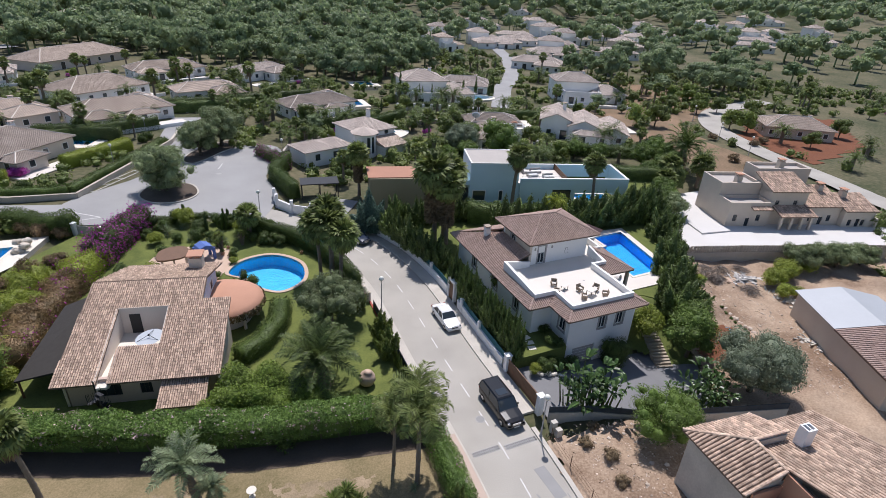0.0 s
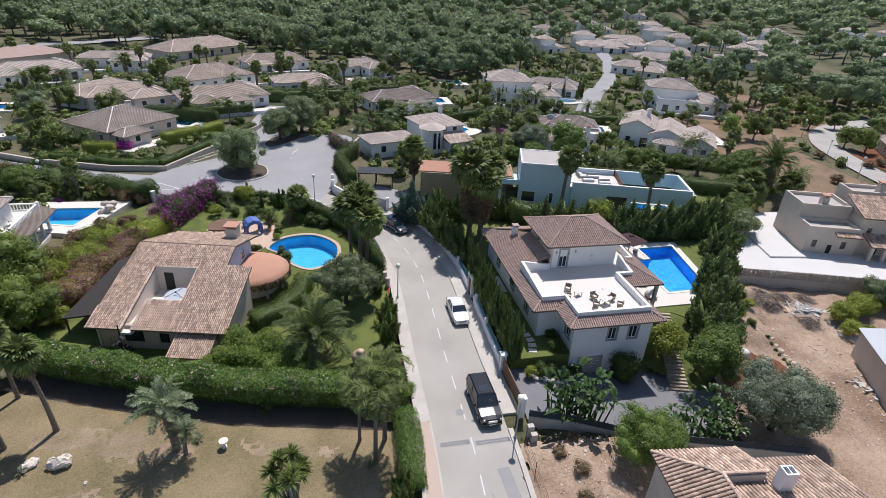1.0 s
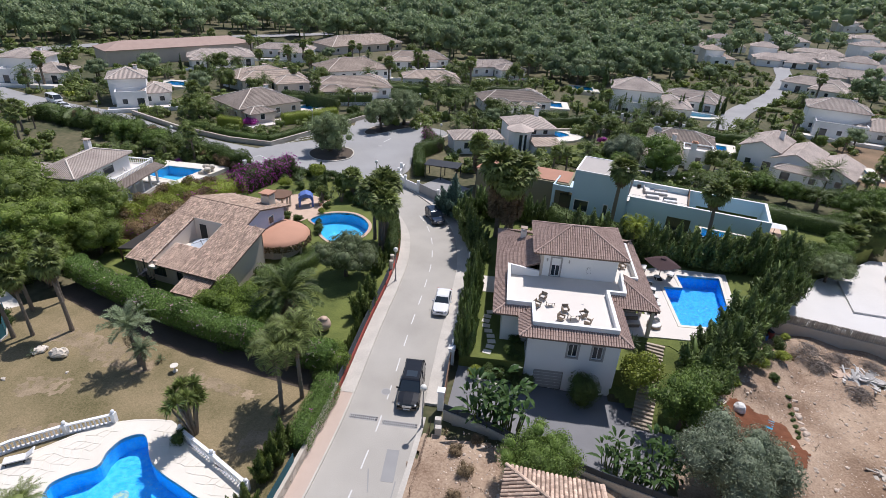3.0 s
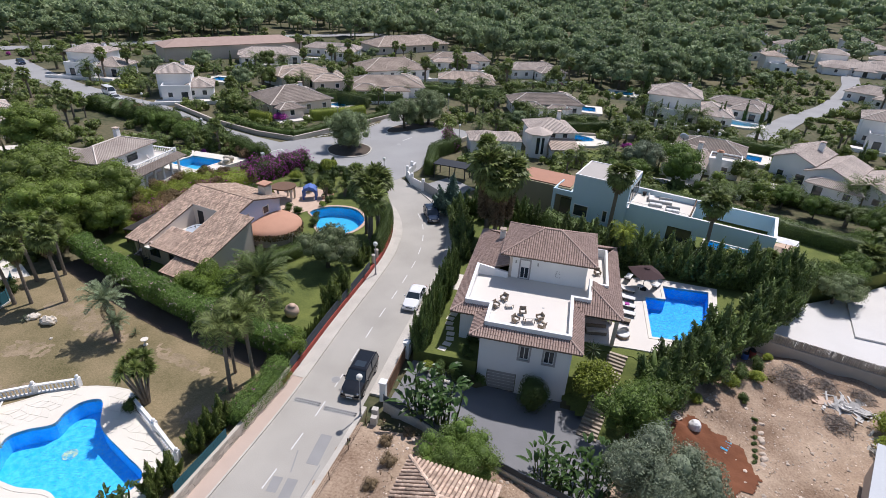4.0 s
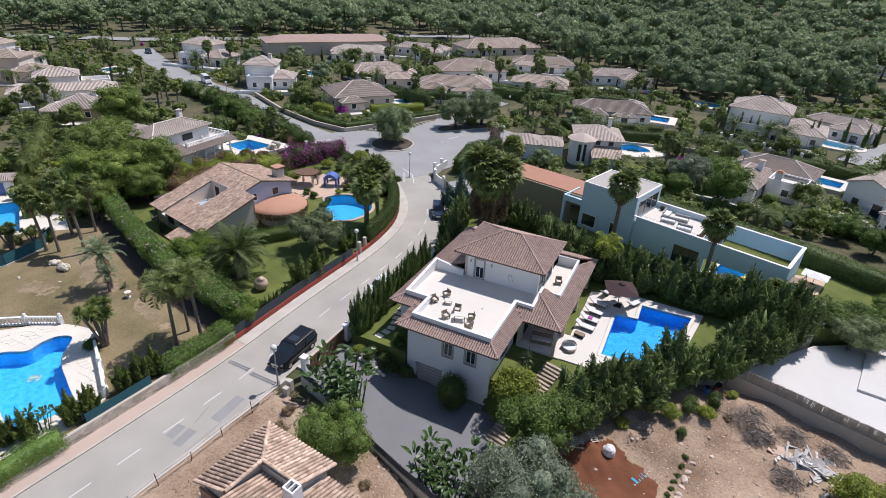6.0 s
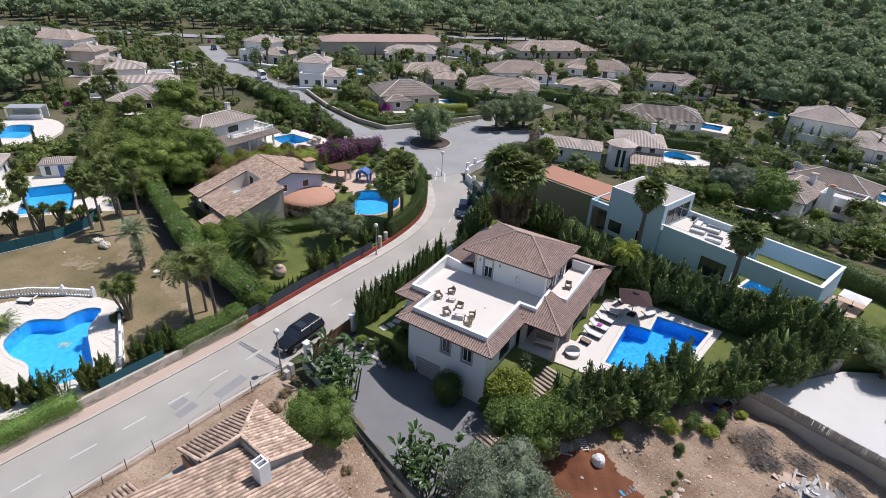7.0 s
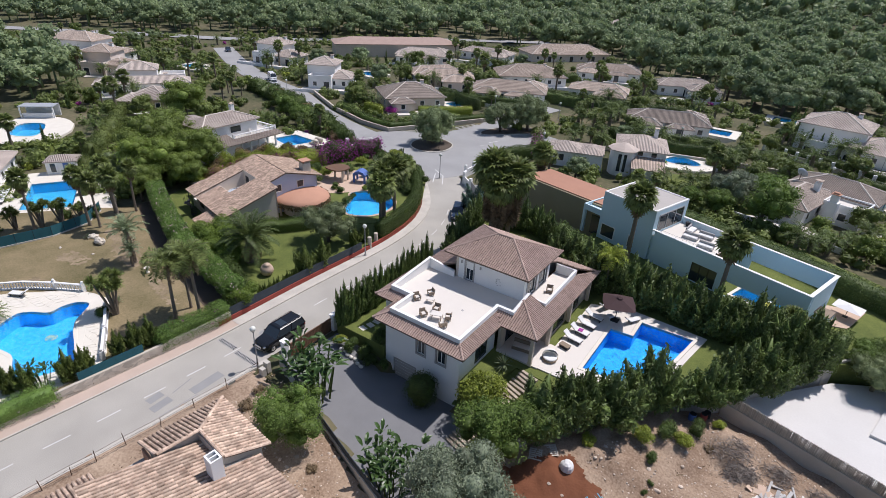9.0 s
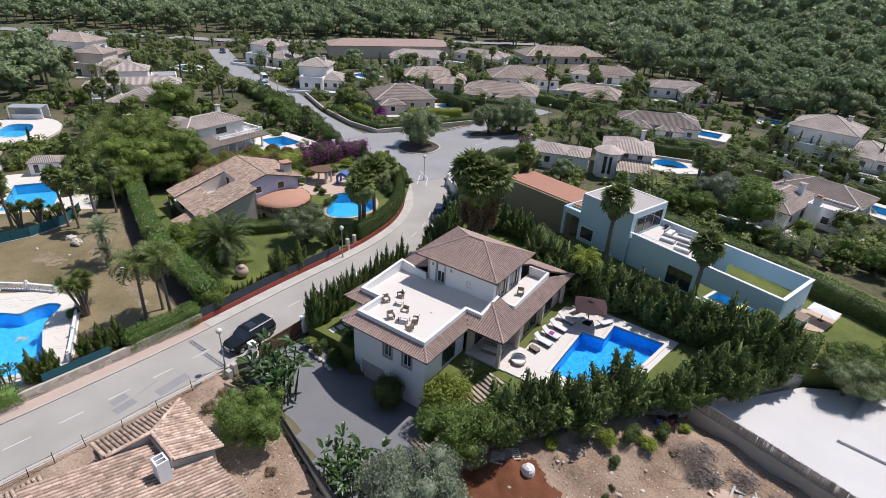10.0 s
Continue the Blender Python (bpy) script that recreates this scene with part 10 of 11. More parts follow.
    for p, q in zip(rail, rail[1:]):
        for k in range(6):
            x, y = p[0] + (q[0] - p[0]) * k / 6, p[1] + (q[1] - p[1]) * k / 6
            bars.tube([(x, y, 1.1), (x, y, 2.02)], 0.018, 4)
    part("bar", bars, "dark", f, kind="stuff")


stone_wall()


def red_wall():
    line = offset(stretch(STREET, 25.8, 78), 4.5)
    w = thing("red_wall", pose(0, 0, 0), "low dark red wall with a dark screen along the street", "wall")
    part("wall", Shape().wall(line, 0.22, -0.3, 0.62), "redwall", w)
    fence = [p for p in line if 27.2 < p[1] < 47.6]
    part("screen", Shape().wall(fence, 0.04, 0.62, 1.6), "screencloth", w, "dark blue-grey screen cloth")
    for p in fence[::2]:
        part("post", Shape().tube([(*p, 0.6), (*p, 1.68)], 0.03, 6), "dark", w)
    for x, y in ((14.35, 48.6), (14.2, 50.0)):
        g = thing("gate_post", pose(x, y, 0.1), "rubble stone gate post with a rounded top", "pillar", "gate posts")
        part("shaft", Shape().lathe([(0.28, 0), (0.25, 0.8), (0.26, 1.5)], 7), "mortar", g)
        part("cap", Shape().lathe([(0.28, 1.5), (0.26, 1.58), (0.1, 1.64)], 7), "stone", g)


red_wall()


def markings():
    p = Shape()
    pts = stretch(STREET, -6, 66)
    acc, on = 0.0, True
    line = []
    for a, b in zip(pts, pts[1:]):
        L = math.dist(a, b)
        k = max(1, int(L / 0.1))
        for i in range(k):
            q = (a[0] + (b[0] - a[0]) * i / k, a[1] + (b[1] - a[1]) * i / k)
            acc += L / k
            if on:
                line.append(q)
            if acc > (1.85 if on else 1.7):
                if on and len(line) > 2:
                    d = thing("lane_dash", pose(0, 0, 0), "worn white centre dash on asphalt", "marking", "centre dashes", "structure")
                    part("dash", road_strip(offset(line, 0.15)[::4] + [offset(line, 0.15)[-1]], 0.055, 0.006), "paint", d)
                acc, on, line = 0.0, not on, []
    def stripe(a, b, w=0.12, z=0.022):
        m = road_strip([a, b], w / 2, z)
        setting("road_marking", m, "paint", "worn white line painted on the junction", "marking")
    for a, b in (((-19.5, 82.0), (-14.5, 82.6)), ((-14.5, 82.6), (-18.0, 85.4)), ((-18.0, 85.4), (-19.5, 82.0)), ((-17.6, 94.0), (-11.4, 102.6)), ((-16.4, 93.6), (-10.6, 101.6)), ((-17.6, 94.0), (-16.4, 93.6)), ((-11.4, 102.6), (-10.6, 101.6)), ((-15.6, 96.6), (-14.2, 96.4)), ((-13.8, 99.0), (-12.4, 98.8)), ((6.2, 76.8), (8.4, 73.4)), ((3.2, 78.6), (6.2, 76.8)), ((2.0, 99.6), (3.0, 102.6)), ((-9.6, 103.8), (-8.0, 110.4)), ((-8.8, 103.6), (-7.2, 110.2)), ((4.4, 77.0), (6.6, 73.2))):
        stripe(a, b, 0.16)
    def patch(x, y, w, l, turn, mat="patch"):
        s = Shape().box(-w / 2, -l / 2, -0.05, w / 2, l / 2, 0.006, pose(x, y, 0, 0, 0, turn))
        setting("road_patch", s, mat, "darker asphalt repair in the street", "patch")
    for a in ((20.0, 21.3, 0.95, 2.9, 2), (19.4, 17.5, 0.8, 1.7, 4), (18.3, 17.6, 0.75, 1.3, 4), (20.6, 18.3, 0.08, 3.4, -2), (21.1, 18.0, 0.06, 3.2, -2), (18.7, 19.8, 0.1, 2.0, 12)):
        patch(*a)
    for x0, x1, y in ((15.72, 18.05, 25.6), (18.5, 21.35, 25.35)):
        g = thing("drain_grate", pose(x0, y, 0.0), "iron drain grate across the street", "grate", "drain grates")
        w = x1 - x0
        part("rim", Shape().box(0, -0.26, -0.1, w, -0.2, 0.014).box(0, 0.2, -0.1, w, 0.26, 0.014).box(0, -0.03, -0.1, w, 0.03, 0.012), "greyframe", g)
        part("pit", Shape().box(0, -0.2, -0.3, w, 0.2, 0.004), "dark", g)
        bar = Shape().box(0, -0.2, -0.05, 0.07, 0.2, 0.01).mesh("bar", "greyframe")
        for i in range(int(w / 0.17)):
            part("bar", bar, "greyframe", g).matrix_basis = pose(i * 0.17 + 0.03, 0, 0)
    h = thing("manhole_cover", pose(18.05, 28.8, 0.0), "round iron manhole cover in the street", "cover")
    part("ring", Shape().lathe([(0.42, -0.05), (0.42, 0.008), (0.36, 0.008)], 20), "greyframe", h)
    part("lid", Shape().lathe([(0.35, -0.05), (0.35, 0.01)], 20), "patch", h)
    h = thing("manhole_cover", pose(2.0, 97.0, 0.016), "round iron manhole cover in the junction", "cover")
    part("ring", Shape().lathe([(0.6, -0.05), (0.6, 0.008), (0.5, 0.008)], 20), "patch", h)
    part("lid", Shape().lathe([(0.48, -0.05), (0.48, 0.01)], 20), "greyframe", h)
    for pts, soil in ((closed_curve([(-10.2, 90.2), (-8.4, 86.2), (-4.6, 85.2), (-1.6, 88.0), (-2.6, 93.0), (-7.6, 94.6)], 5), "mulch_and_shade"), (closed_curve([(-3.6, 106.0), (-1.6, 103.8), (3.4, 109.4), (7.4, 114.6), (5.4, 117.4), (-1.4, 112.0)], 5), "mulch_and_shade")):
        setting("traffic_island", plate(pts, [grown(pts, -0.25)], -0.2, 0.16), "concrete", "kerbed traffic island in the junction", "kerb")
        setting("island_soil", plate(grown(pts, -0.25), [], -0.2, 0.13), soil, "bare brown soil of a traffic island", "soil")


markings()


# ---- vehicles ----
def car(name, x, y, turn, L, W, Ht, paint, label, suv=False, van=False):
    """A parked car, its nose along local -y."""
    ob = thing(name, pose(x, y, 0.0, 0, 0, turn), label, "car")
    hw = W / 2
    g = 0.22 if not suv else 0.27
    belt = Ht * (0.58 if suv else 0.62) if not van else Ht * 0.55
    bonnet = belt * (0.97 if suv else 0.93)
    front, rear = -L / 2, L / 2
    rows = [(front, 0.55, g + 0.12, bonnet * 0.72), (front + 0.08, 0.82, g, bonnet * 0.86), (front + 0.45, 0.97, g, bonnet * 0.95), (front + L * 0.25, 1.0, g, belt), (0, 1.0, g, belt + 0.02), (rear - L * 0.2, 1.0, g, belt + 0.04), (rear - 0.25, 0.97, g, belt + 0.03), (rear - 0.05, 0.88, g + 0.05, belt * 0.92), (rear, 0.75, g + 0.18, belt * 0.8)]
    s = Shape()
    for yy, k, lo, hi in rows:
        w = hw * k
        s.v += [(-w * 0.9, yy, lo), (-w, yy, lo + 0.15), (-w, yy, lo + (hi - lo) * 0.7), (-w * 0.9, yy, hi), (-w * 0.4, yy, hi + 0.03), (w * 0.4, yy, hi + 0.03), (w * 0.9, yy, hi), (w, yy, lo + (hi - lo) * 0.7), (w, yy, lo + 0.15), (w * 0.9, yy, lo)]
    n = 10
    for i in range(len(rows) - 1):
        s.f += [(i * n + j, (i + 1) * n + j, (i + 1) * n + (j + 1) % n, i * n + (j + 1) % n) for j in range(n)]
    s.f += [tuple(range(n)), tuple(range(len(rows) * n - 1, (len(rows) - 1) * n - 1, -1))]
    body = part("body", s, paint, ob, smooth=False)
    # cabin: glass block with a painted roof and pillars
    if van:
        c0, c1, c2, c3 = front + 0.5, front + 1.1, rear - 0.1, rear - 0.02
    elif suv:
        c0, c1, c2, c3 = front + L * 0.27, front + L * 0.41, rear - L * 0.06, rear - 0.05
    else:
        c0, c1, c2, c3 = front + L * 0.3, front + L * 0.44, rear - L * 0.28, rear - L * 0.14
    t, b = hw * (0.8 if suv else 0.74), hw * (0.95 if suv else 0.92)
    glass = Shape().add([(-b, c0, belt), (b, c0, belt), (b, c3, belt), (-b, c3, belt), (-t, c1, Ht - 0.06), (t, c1, Ht - 0.06), (t, c2, Ht - 0.06), (-t, c2, Ht - 0.06)], [(0, 1, 5, 4), (1, 2, 6, 5), (2, 3, 7, 6), (3, 0, 4, 7), (4, 5, 6, 7)])
    part("glazing", glass, "glass", ob, "dark windows")
    roof = Shape().add([(-t - 0.02, c1 - 0.04, Ht - 0.07), (t + 0.02, c1 - 0.04, Ht - 0.07), (t + 0.02, c2 + 0.04, Ht - 0.07), (-t - 0.02, c2 + 0.04, Ht - 0.07), (-t * 0.85, c1 + 0.12, Ht), (t * 0.85, c1 + 0.12, Ht), (t * 0.85, c2 - 0.12, Ht), (-t * 0.85, c2 - 0.12, Ht)], [(3, 2, 1, 0), (0, 1, 5, 4), (1, 2, 6, 5), (2, 3, 7, 6), (3, 0, 4, 7), (4, 5, 6, 7)])
    part("roof", roof, paint, ob)
    for sx in (-1, 1):
        for a, c in ((c0, c1), (c3, c2), ((c0 + c3) / 2, (c1 + c2) / 2 + 0.02)):
            part("pillar", Shape().tube([(sx * (b + 0.005), a, belt), (sx * (t + 0.01), c, Ht - 0.05)], 0.035, 5), paint, ob)
        part("mirror", Shape().ball((sx * (hw + 0.1), c0 + 0.3, belt + 0.1), 0.12, 8, 5, (1, 0.6, 0.8)), paint, ob)
        part("headlight", Shape().ball((sx * hw * 0.68, front + 0.16, bonnet * 0.78), 0.2, 8, 5, (0.9, 0.7, 0.55)), "chrome", ob, "clear headlight")
        part("tail_light", Shape().box(sx * hw * 0.8 - 0.1, rear - 0.1, belt * 0.7, sx * hw * 0.8 + 0.1, rear - 0.01, belt * 0.95), "redwall", ob, "red tail light")
        if suv:
            part("roof_rail", Shape().tube([(sx * t * 0.92, c1 + 0.2, Ht + 0.02), (sx * t * 0.92, c1 + 0.3, Ht + 0.07), (sx * t * 0.92, c2 - 0.3, Ht + 0.07), (sx * t * 0.92, c2 - 0.2, Ht + 0.02)], 0.022, 6), "dark", ob)
        for yy in (front + L * 0.18, rear - L * 0.19):
            r = 0.36 if suv else 0.31
            tyre = Shape().lathe([(r * 0.6, -0.11), (r * 0.95, -0.11), (r, -0.05), (r, 0.05), (r * 0.95, 0.11), (r * 0.6, 0.11)], 16).move(pose(sx * (hw - 0.1), yy, r, 0, 90, 0))
            wh = part("wheel", tyre, "tyre", ob, "black tyre")
            part("rim", Shape().lathe([(0.05, -0.13), (r * 0.62, -0.115), (r * 0.62, 0.115), (0.05, 0.13)], 10).move(pose(sx * (hw - 0.1), yy, r, 0, 90, 0)), "chrome", wh, "alloy rim")
    part("grille", Shape().box(-hw * 0.4, front - 0.03, bonnet * 0.55, hw * 0.4, front + 0.1, bonnet * 0.78), "chrome" if suv else "dark", ob)
    part("bumper", Shape().box(-hw * 0.85, front - 0.05, g + 0.1, hw * 0.85, front + 0.12, g + 0.32), paint, ob)
    part("number_plate", Shape().box(-0.26, front - 0.062, g + 0.15, 0.26, front - 0.05, g + 0.26), "fabric", ob, "plain white plate")
    if suv:
        part("sunroof", Shape().box(-t * 0.6, c1 + 0.35, Ht + 0.001, t * 0.6, c1 + 1.1, Ht + 0.012), "glass", ob)
    return ob


car("suv", 20.2, 29.15, 1.0, 5.05, 1.92, 1.84, "carblack", "black four-wheel-drive car parked at the kerb", suv=True)
car("sedan", 21.2, 42.9, 0.0, 4.5, 1.74, 1.42, "carwhite", "white saloon car parked at the kerb")
car("hatchback", 17.4, 64.6, 27.0, 4.2, 1.76, 1.6, "carblue", "dark blue people carrier parked by the wall", suv=True)
car("van", -77.4, 108.6, 62.0, 4.9, 1.95, 2.1, "carwhite", "white van parked on the west road", van=True)
car("parked_car", -71.6, 104.2, 66.0, 4.4, 1.75, 1.5, "carvan", "silver car parked on the west road")
car("parked_car", -128.0, 130.0, 60.0, 4.4, 1.75, 1.5, "carblue", "dark car on the far west road")


# ---- villa terrace and pool furniture ----
def armchair(ob):
    part("seat", Shape().box(-0.3, -0.3, 0.3, 0.3, 0.3, 0.42), "rattan", ob)
    part("cushion", Shape().box(-0.26, -0.27, 0.422, 0.26, 0.24, 0.5), "terrace", ob, "pale seat cushion")
    part("backrest", Shape().add([(-0.36, 0.24, 0.3), (0.36, 0.24, 0.3), (0.4, 0.36, 0.92), (-0.4, 0.36, 0.92), (-0.36, 0.34, 0.3), (0.36, 0.34, 0.3), (0.38, 0.43, 0.9), (-0.38, 0.43, 0.9)], [(0, 1, 2, 3), (7, 6, 5, 4), (0, 4, 5, 1), (1, 5, 6, 2), (2, 6, 7, 3), (3, 7, 4, 0)]), "rattan", ob)
    for sx in (-1, 1):
        part("armrest", Shape().box(sx * 0.36 - 0.06, -0.32, 0.25, sx * 0.36 + 0.06, 0.3, 0.66), "rattan", ob)
        for sy in (-0.26, 0.28):
            part("leg", Shape().box(sx * 0.32 - 0.03, sy - 0.03, 0, sx * 0.32 + 0.03, sy + 0.03, 0.3), "rattan", ob)


def low_table(ob):
    part("tabletop", Shape().box(-0.62, -0.42, 0.66, 0.62, 0.42, 0.72), "terrace", ob, "pale wooden top")
    for sx in (-0.52, 0.52):
        for sy in (-0.32, 0.32):
            part("leg", Shape().box(sx - 0.035, sy - 0.035, 0, sx + 0.035, sy + 0.035, 0.66), "rattan", ob)


CHAIR = Kind("armchair", armchair, "brown rattan armchair on the roof terrace", "chair", "terrace armchairs")
TABLE = Kind("terrace_table", low_table, "pale wooden table on the roof terrace", "table", "terrace tables")
for x, y, a in ((31.1, 38.7, -30), (30.5, 37.2, 60), (32.7, 35.3, 60), (33.2, 36.8, 10), (34.9, 36.3, -60), (35.2, 35.0, -120)):
    CHAIR.put(33.2 + (x - 33.2) * 0.94, 36.4 + (y - 36.4) * 0.94, 0.78, a, 4.9)
TABLE.put(31.9, 37.6, 0.6, 20, 4.9)
TABLE.put(33.9, 35.8, 0.85, 20, 4.9)
CHAIR.put(40.0, 46.4, 0.8, 20, 4.9, "small rattan chair on a villa balcony")
dr = thing("floor_drain", pose(35.0, 38.4, 4.9), "small square floor drain in the terrace", "drain")
part("cover", Shape().box(-0.1, -0.1, 0, 0.1, 0.1, 0.01), "greyframe", dr)


def lounger(ob):
    part("bed_base", Shape().box(-1.0, -0.33, 0.24, 0.35, 0.33, 0.3), "dark", ob, "dark lounger base")
    part("mattress", Shape().box(-0.98, -0.31, 0.3, 0.36, 0.31, 0.4), "fabric", ob)
    part("backrest", Shape().box(0, -0.31, 0, 0.72, 0.31, 0.1, pose(0.36, 0, 0.3, 0, -38, 0)), "fabric", ob)
    for sx in (-0.85, 0.2):
        for sy in (-0.27, 0.27):
            part("leg", Shape().box(sx - 0.03, sy - 0.03, 0, sx + 0.03, sy + 0.03, 0.24), "dark", ob)


LOUNGER = Kind("sun_lounger", lounger, "white cushioned sun lounger beside a pool", "lounger", "pool loungers")
for x, y, a in ((43.8, 50.1, 172), (43.7, 48.3, 172), (43.6, 46.7, 172), (43.5, 45.2, 172)):
    LOUNGER.put(x, y, 1.0, a, 1.43)
LOUNGER.put(44.2, 52.8, 1.0, 250, 1.43)
LOUNGER.put(47.2, 51.9, 0.9, 240, 1.43, "white deck chair under a plum umbrella")
tw = thing("towel", pose(43.75, 46.75, 1.84), "magenta towel on a lounger", "towel")
tagged(tw, "folded magenta towel lying on a lounger")
part("cloth", Shape().box(-0.25, -0.25, 0, 0.2, 0.25, 0.06), "bougain", tw)
bx = thing("side_table", pose(43.4, 43.7, 1.43, 0, 0, -10), "dark rattan side table beside loungers", "table")
part("top", Shape().box(-0.5, -0.3, 0.3, 0.5, 0.3, 0.36), "rattan", bx)
part("body", Shape().box(-0.46, -0.26, 0, 0.46, 0.26, 0.3), "dark", bx)
pod = thing("pod_chair", pose(43.0, 41.2, 1.43, 0, 0, 30) @ Matrix.Diagonal((0.85, 0.85, 0.85, 1)), "round white sun pod with a folding hood", "chair")
part("bed_base", Shape().lathe([(0.75, 0), (0.85, 0.3), (0.8, 0.34)], 16), "rattan", pod)
part("cushion", Shape().lathe([(0.78, 0.34), (0.78, 0.44), (0.7, 0.48)], 16), "fabric", pod)
hood = Shape()
for i in range(7):
    a0, a1 = radians(i * 12), radians(i * 12 + 12)
    for j in range(10):
        b0, b1 = math.pi * j / 10, math.pi * (j + 1) / 10
        f = lambda a, b: (0.85 * math.cos(b), 0.85 * math.sin(b) * math.cos(a), 0.4 + 0.85 * math.sin(b) * math.sin(a))
        hood.add([f(a0, b0), f(a0, b1), f(a1, b1), f(a1, b0)], [(0, 1, 2, 3)])
part("hood", hood, "fabric", pod, "striped white folding hood")
um = thing("cantilever_umbrella", pose(45.7, 51.2, 1.43), "plum cantilever umbrella over garden chairs", "umbrella")
part("pole", Shape().tube([(0, 0, 0), (0, 0, 2.7)], 0.045, 8), "dark", um)
part("base_plate", Shape().box(-0.4, -0.4, 0, 0.4, 0.4, 0.08), "dark", um)
can = Shape().add([(0, 0, 2.78)] + [((2.1 if k % 2 else 1.62) * math.cos(math.pi * k / 4 + 0.4), (2.1 if k % 2 else 1.62) * math.sin(math.pi * k / 4 + 0.4), 2.15) for k in range(8)] + [(0, 0, 2.74)] + [((2.06 if k % 2 else 1.58) * math.cos(math.pi * k / 4 + 0.4), (2.06 if k % 2 else 1.58) * math.sin(math.pi * k / 4 + 0.4), 2.12) for k in range(8)], [(0, k + 1, (k + 1) % 8 + 1) for k in range(8)] + [(9, (k + 1) % 8 + 10, k + 10) for k in range(8)])
c = part("canopy", can, "umbrella", um)
part("vent", Shape().lathe([(0.35, 2.72), (0.3, 2.8), (0.03, 2.9)], 8), "umbrella", c)
for k in range(8):
    a = math.pi * k / 4 + 0.4
    part("rib", Shape().tube([(0, 0, 2.72), (1.7 * math.cos(a), 1.7 * math.sin(a), 2.11)], 0.014, 4), "dark", um)
tb = thing("garden_table", pose(45.3, 50.6, 1.43), "small white garden table by a pool", "table")
part("tabletop", Shape().lathe([(0.35, 0.68), (0.35, 0.72)], 12), "white", tb)
part("leg", Shape().tube([(0, 0, 0), (0, 0, 0.68)], 0.04, 6), "white", tb)
so = thing("porch_sofa", pose(40.4, 40.9, 1.46, 0, 0, 10), "cushioned sofa set in the shade of a porch", "sofa")
part("base", Shape().box(-1.0, -0.4, 0, 1.0, 0.4, 0.35), "rattan", so)
part("backrest", Shape().box(-1.0, 0.25, 0.35, 1.0, 0.42, 0.8), "rattan", so)
part("cushion", Shape().box(-0.95, -0.38, 0.352, 0.95, 0.24, 0.48), "terrace", so)

# sleeper steps from the drive up to the pool terrace
st = thing("garden_steps", pose(0, 0, 0), "timber sleeper steps climbing to the pool terrace", "steps")
tread = Shape().box(-0.85, -0.13, -0.5, 0.85, 0.13, 0.07).mesh("tread", "sleeper")
for i in range(24):
    t = i / 23
    part("tread", tread, "sleeper", st).matrix_basis = pose(40.1 + 2.4 * t + 0.05 * math.sin(i * 3.1), 29.9 + 8.2 * t, -1.55 + 2.9 * t, 0, 0, -16 + 3 * math.sin(i * 1.7))
for i in range(9):
    s = thing("stepping_stone", pose(26.4 + 0.35 * math.sin(i * 0.8), 34.2 + i * 0.82, 1.3, 0, 0, random.uniform(-12, 12)), "pale square stepping stone in a lawn", "slab", "stepping stones")
    part("slab", Shape().box(-0.38, -0.28, -0.05, 0.38, 0.28, 0.035), "coping", s)
setting("paving_pad", plate([(24.4, 44.6), (27.3, 44.6), (27.3, 48.0), (24.4, 48.0)], [], 1.0, 1.33), "terrace", "pale paved path from the garden gate", "paving")
for i in range(7):
    b = thing("edging_stone", pose(26.0 + i * 0.42, 31.6 + 0.12 * math.sin(i * 2), drive_height(26.0 + i * 0.42, 32)), "pale rock edging a planting bed", "rock", "edging rocks")
    part("rock", Shape().ball((0, 0, 0.15), 0.25, 7, 5, (1.1, 0.8, 0.7)), "coping", b)


# ---- the dry garden ----
def balustrade(line, z):
    b = thing("balustrade", pose(0, 0, 0), "white classical balustrade beside a pool deck", "balustrade", "pool balustrades")
    post = Shape().lathe([(0.09, 0), (0.09, 0.08), (0.045, 0.14), (0.085, 0.36), (0.045, 0.56), (0.09, 0.62), (0.09, 0.68)], 8).mesh("baluster", "white")
    for p, q in zip(line, line[1:]):
        L = math.dist(p, q)
        n = int(L / 0.27)
        for i in range(n):
            t = (i + 0.5) / n
            part("baluster", post, "white", b).matrix_basis = pose(p[0] + (q[0] - p[0]) * t, p[1] + (q[1] - p[1]) * t, z)
    part("rail", Shape().wall(line, 0.24, z + 0.68, z + 0.8), "white", b)
    part("plinth", Shape().wall(line, 0.26, z - 0.2, z + 0.02), "white", b)
    for p in (line[0], line[-1], line[len(line) // 2]):
        e = part("pier", Shape().box(p[0] - 0.17, p[1] - 0.17, z, p[0] + 0.17, p[1] + 0.17, z + 0.9), "white", b)
        part("finial", Shape().ball((p[0], p[1], z + 1.05), 0.15, 10, 7), "white", e)


balustrade([(-8.8, 15.6), (-6.8, 17.9), (-4.2, 19.8), (-1.5, 21.4)], 0.6)
balustrade([(4.2, 20.9), (7.6, 19.1), (11.0, 17.2)], 0.6)
ROCK = [Shape().ball((0, 0, 0.3), 0.6, 20, 13, (1.2 + 0.2 * k, 0.8, 0.65)) for k in range(2)]
for k, (x, y, s) in enumerate(((-11.2, 27.7, 1.1), (-13.2, 27.9, 0.8), (-9.0, 25.8, 0.25), (-13.4, 24.2, 0.3))):
    sh = Shape()
    sh.v, sh.f = [tuple(Vector(p) + 0.2 * noise.noise_vector(Vector(p) * 2.3 + Vector((k * 7, 0, 0))) + 0.12 * noise.noise_vector(Vector(p) * 6.1)) for p in ROCK[k % 2].v], ROCK[k % 2].f
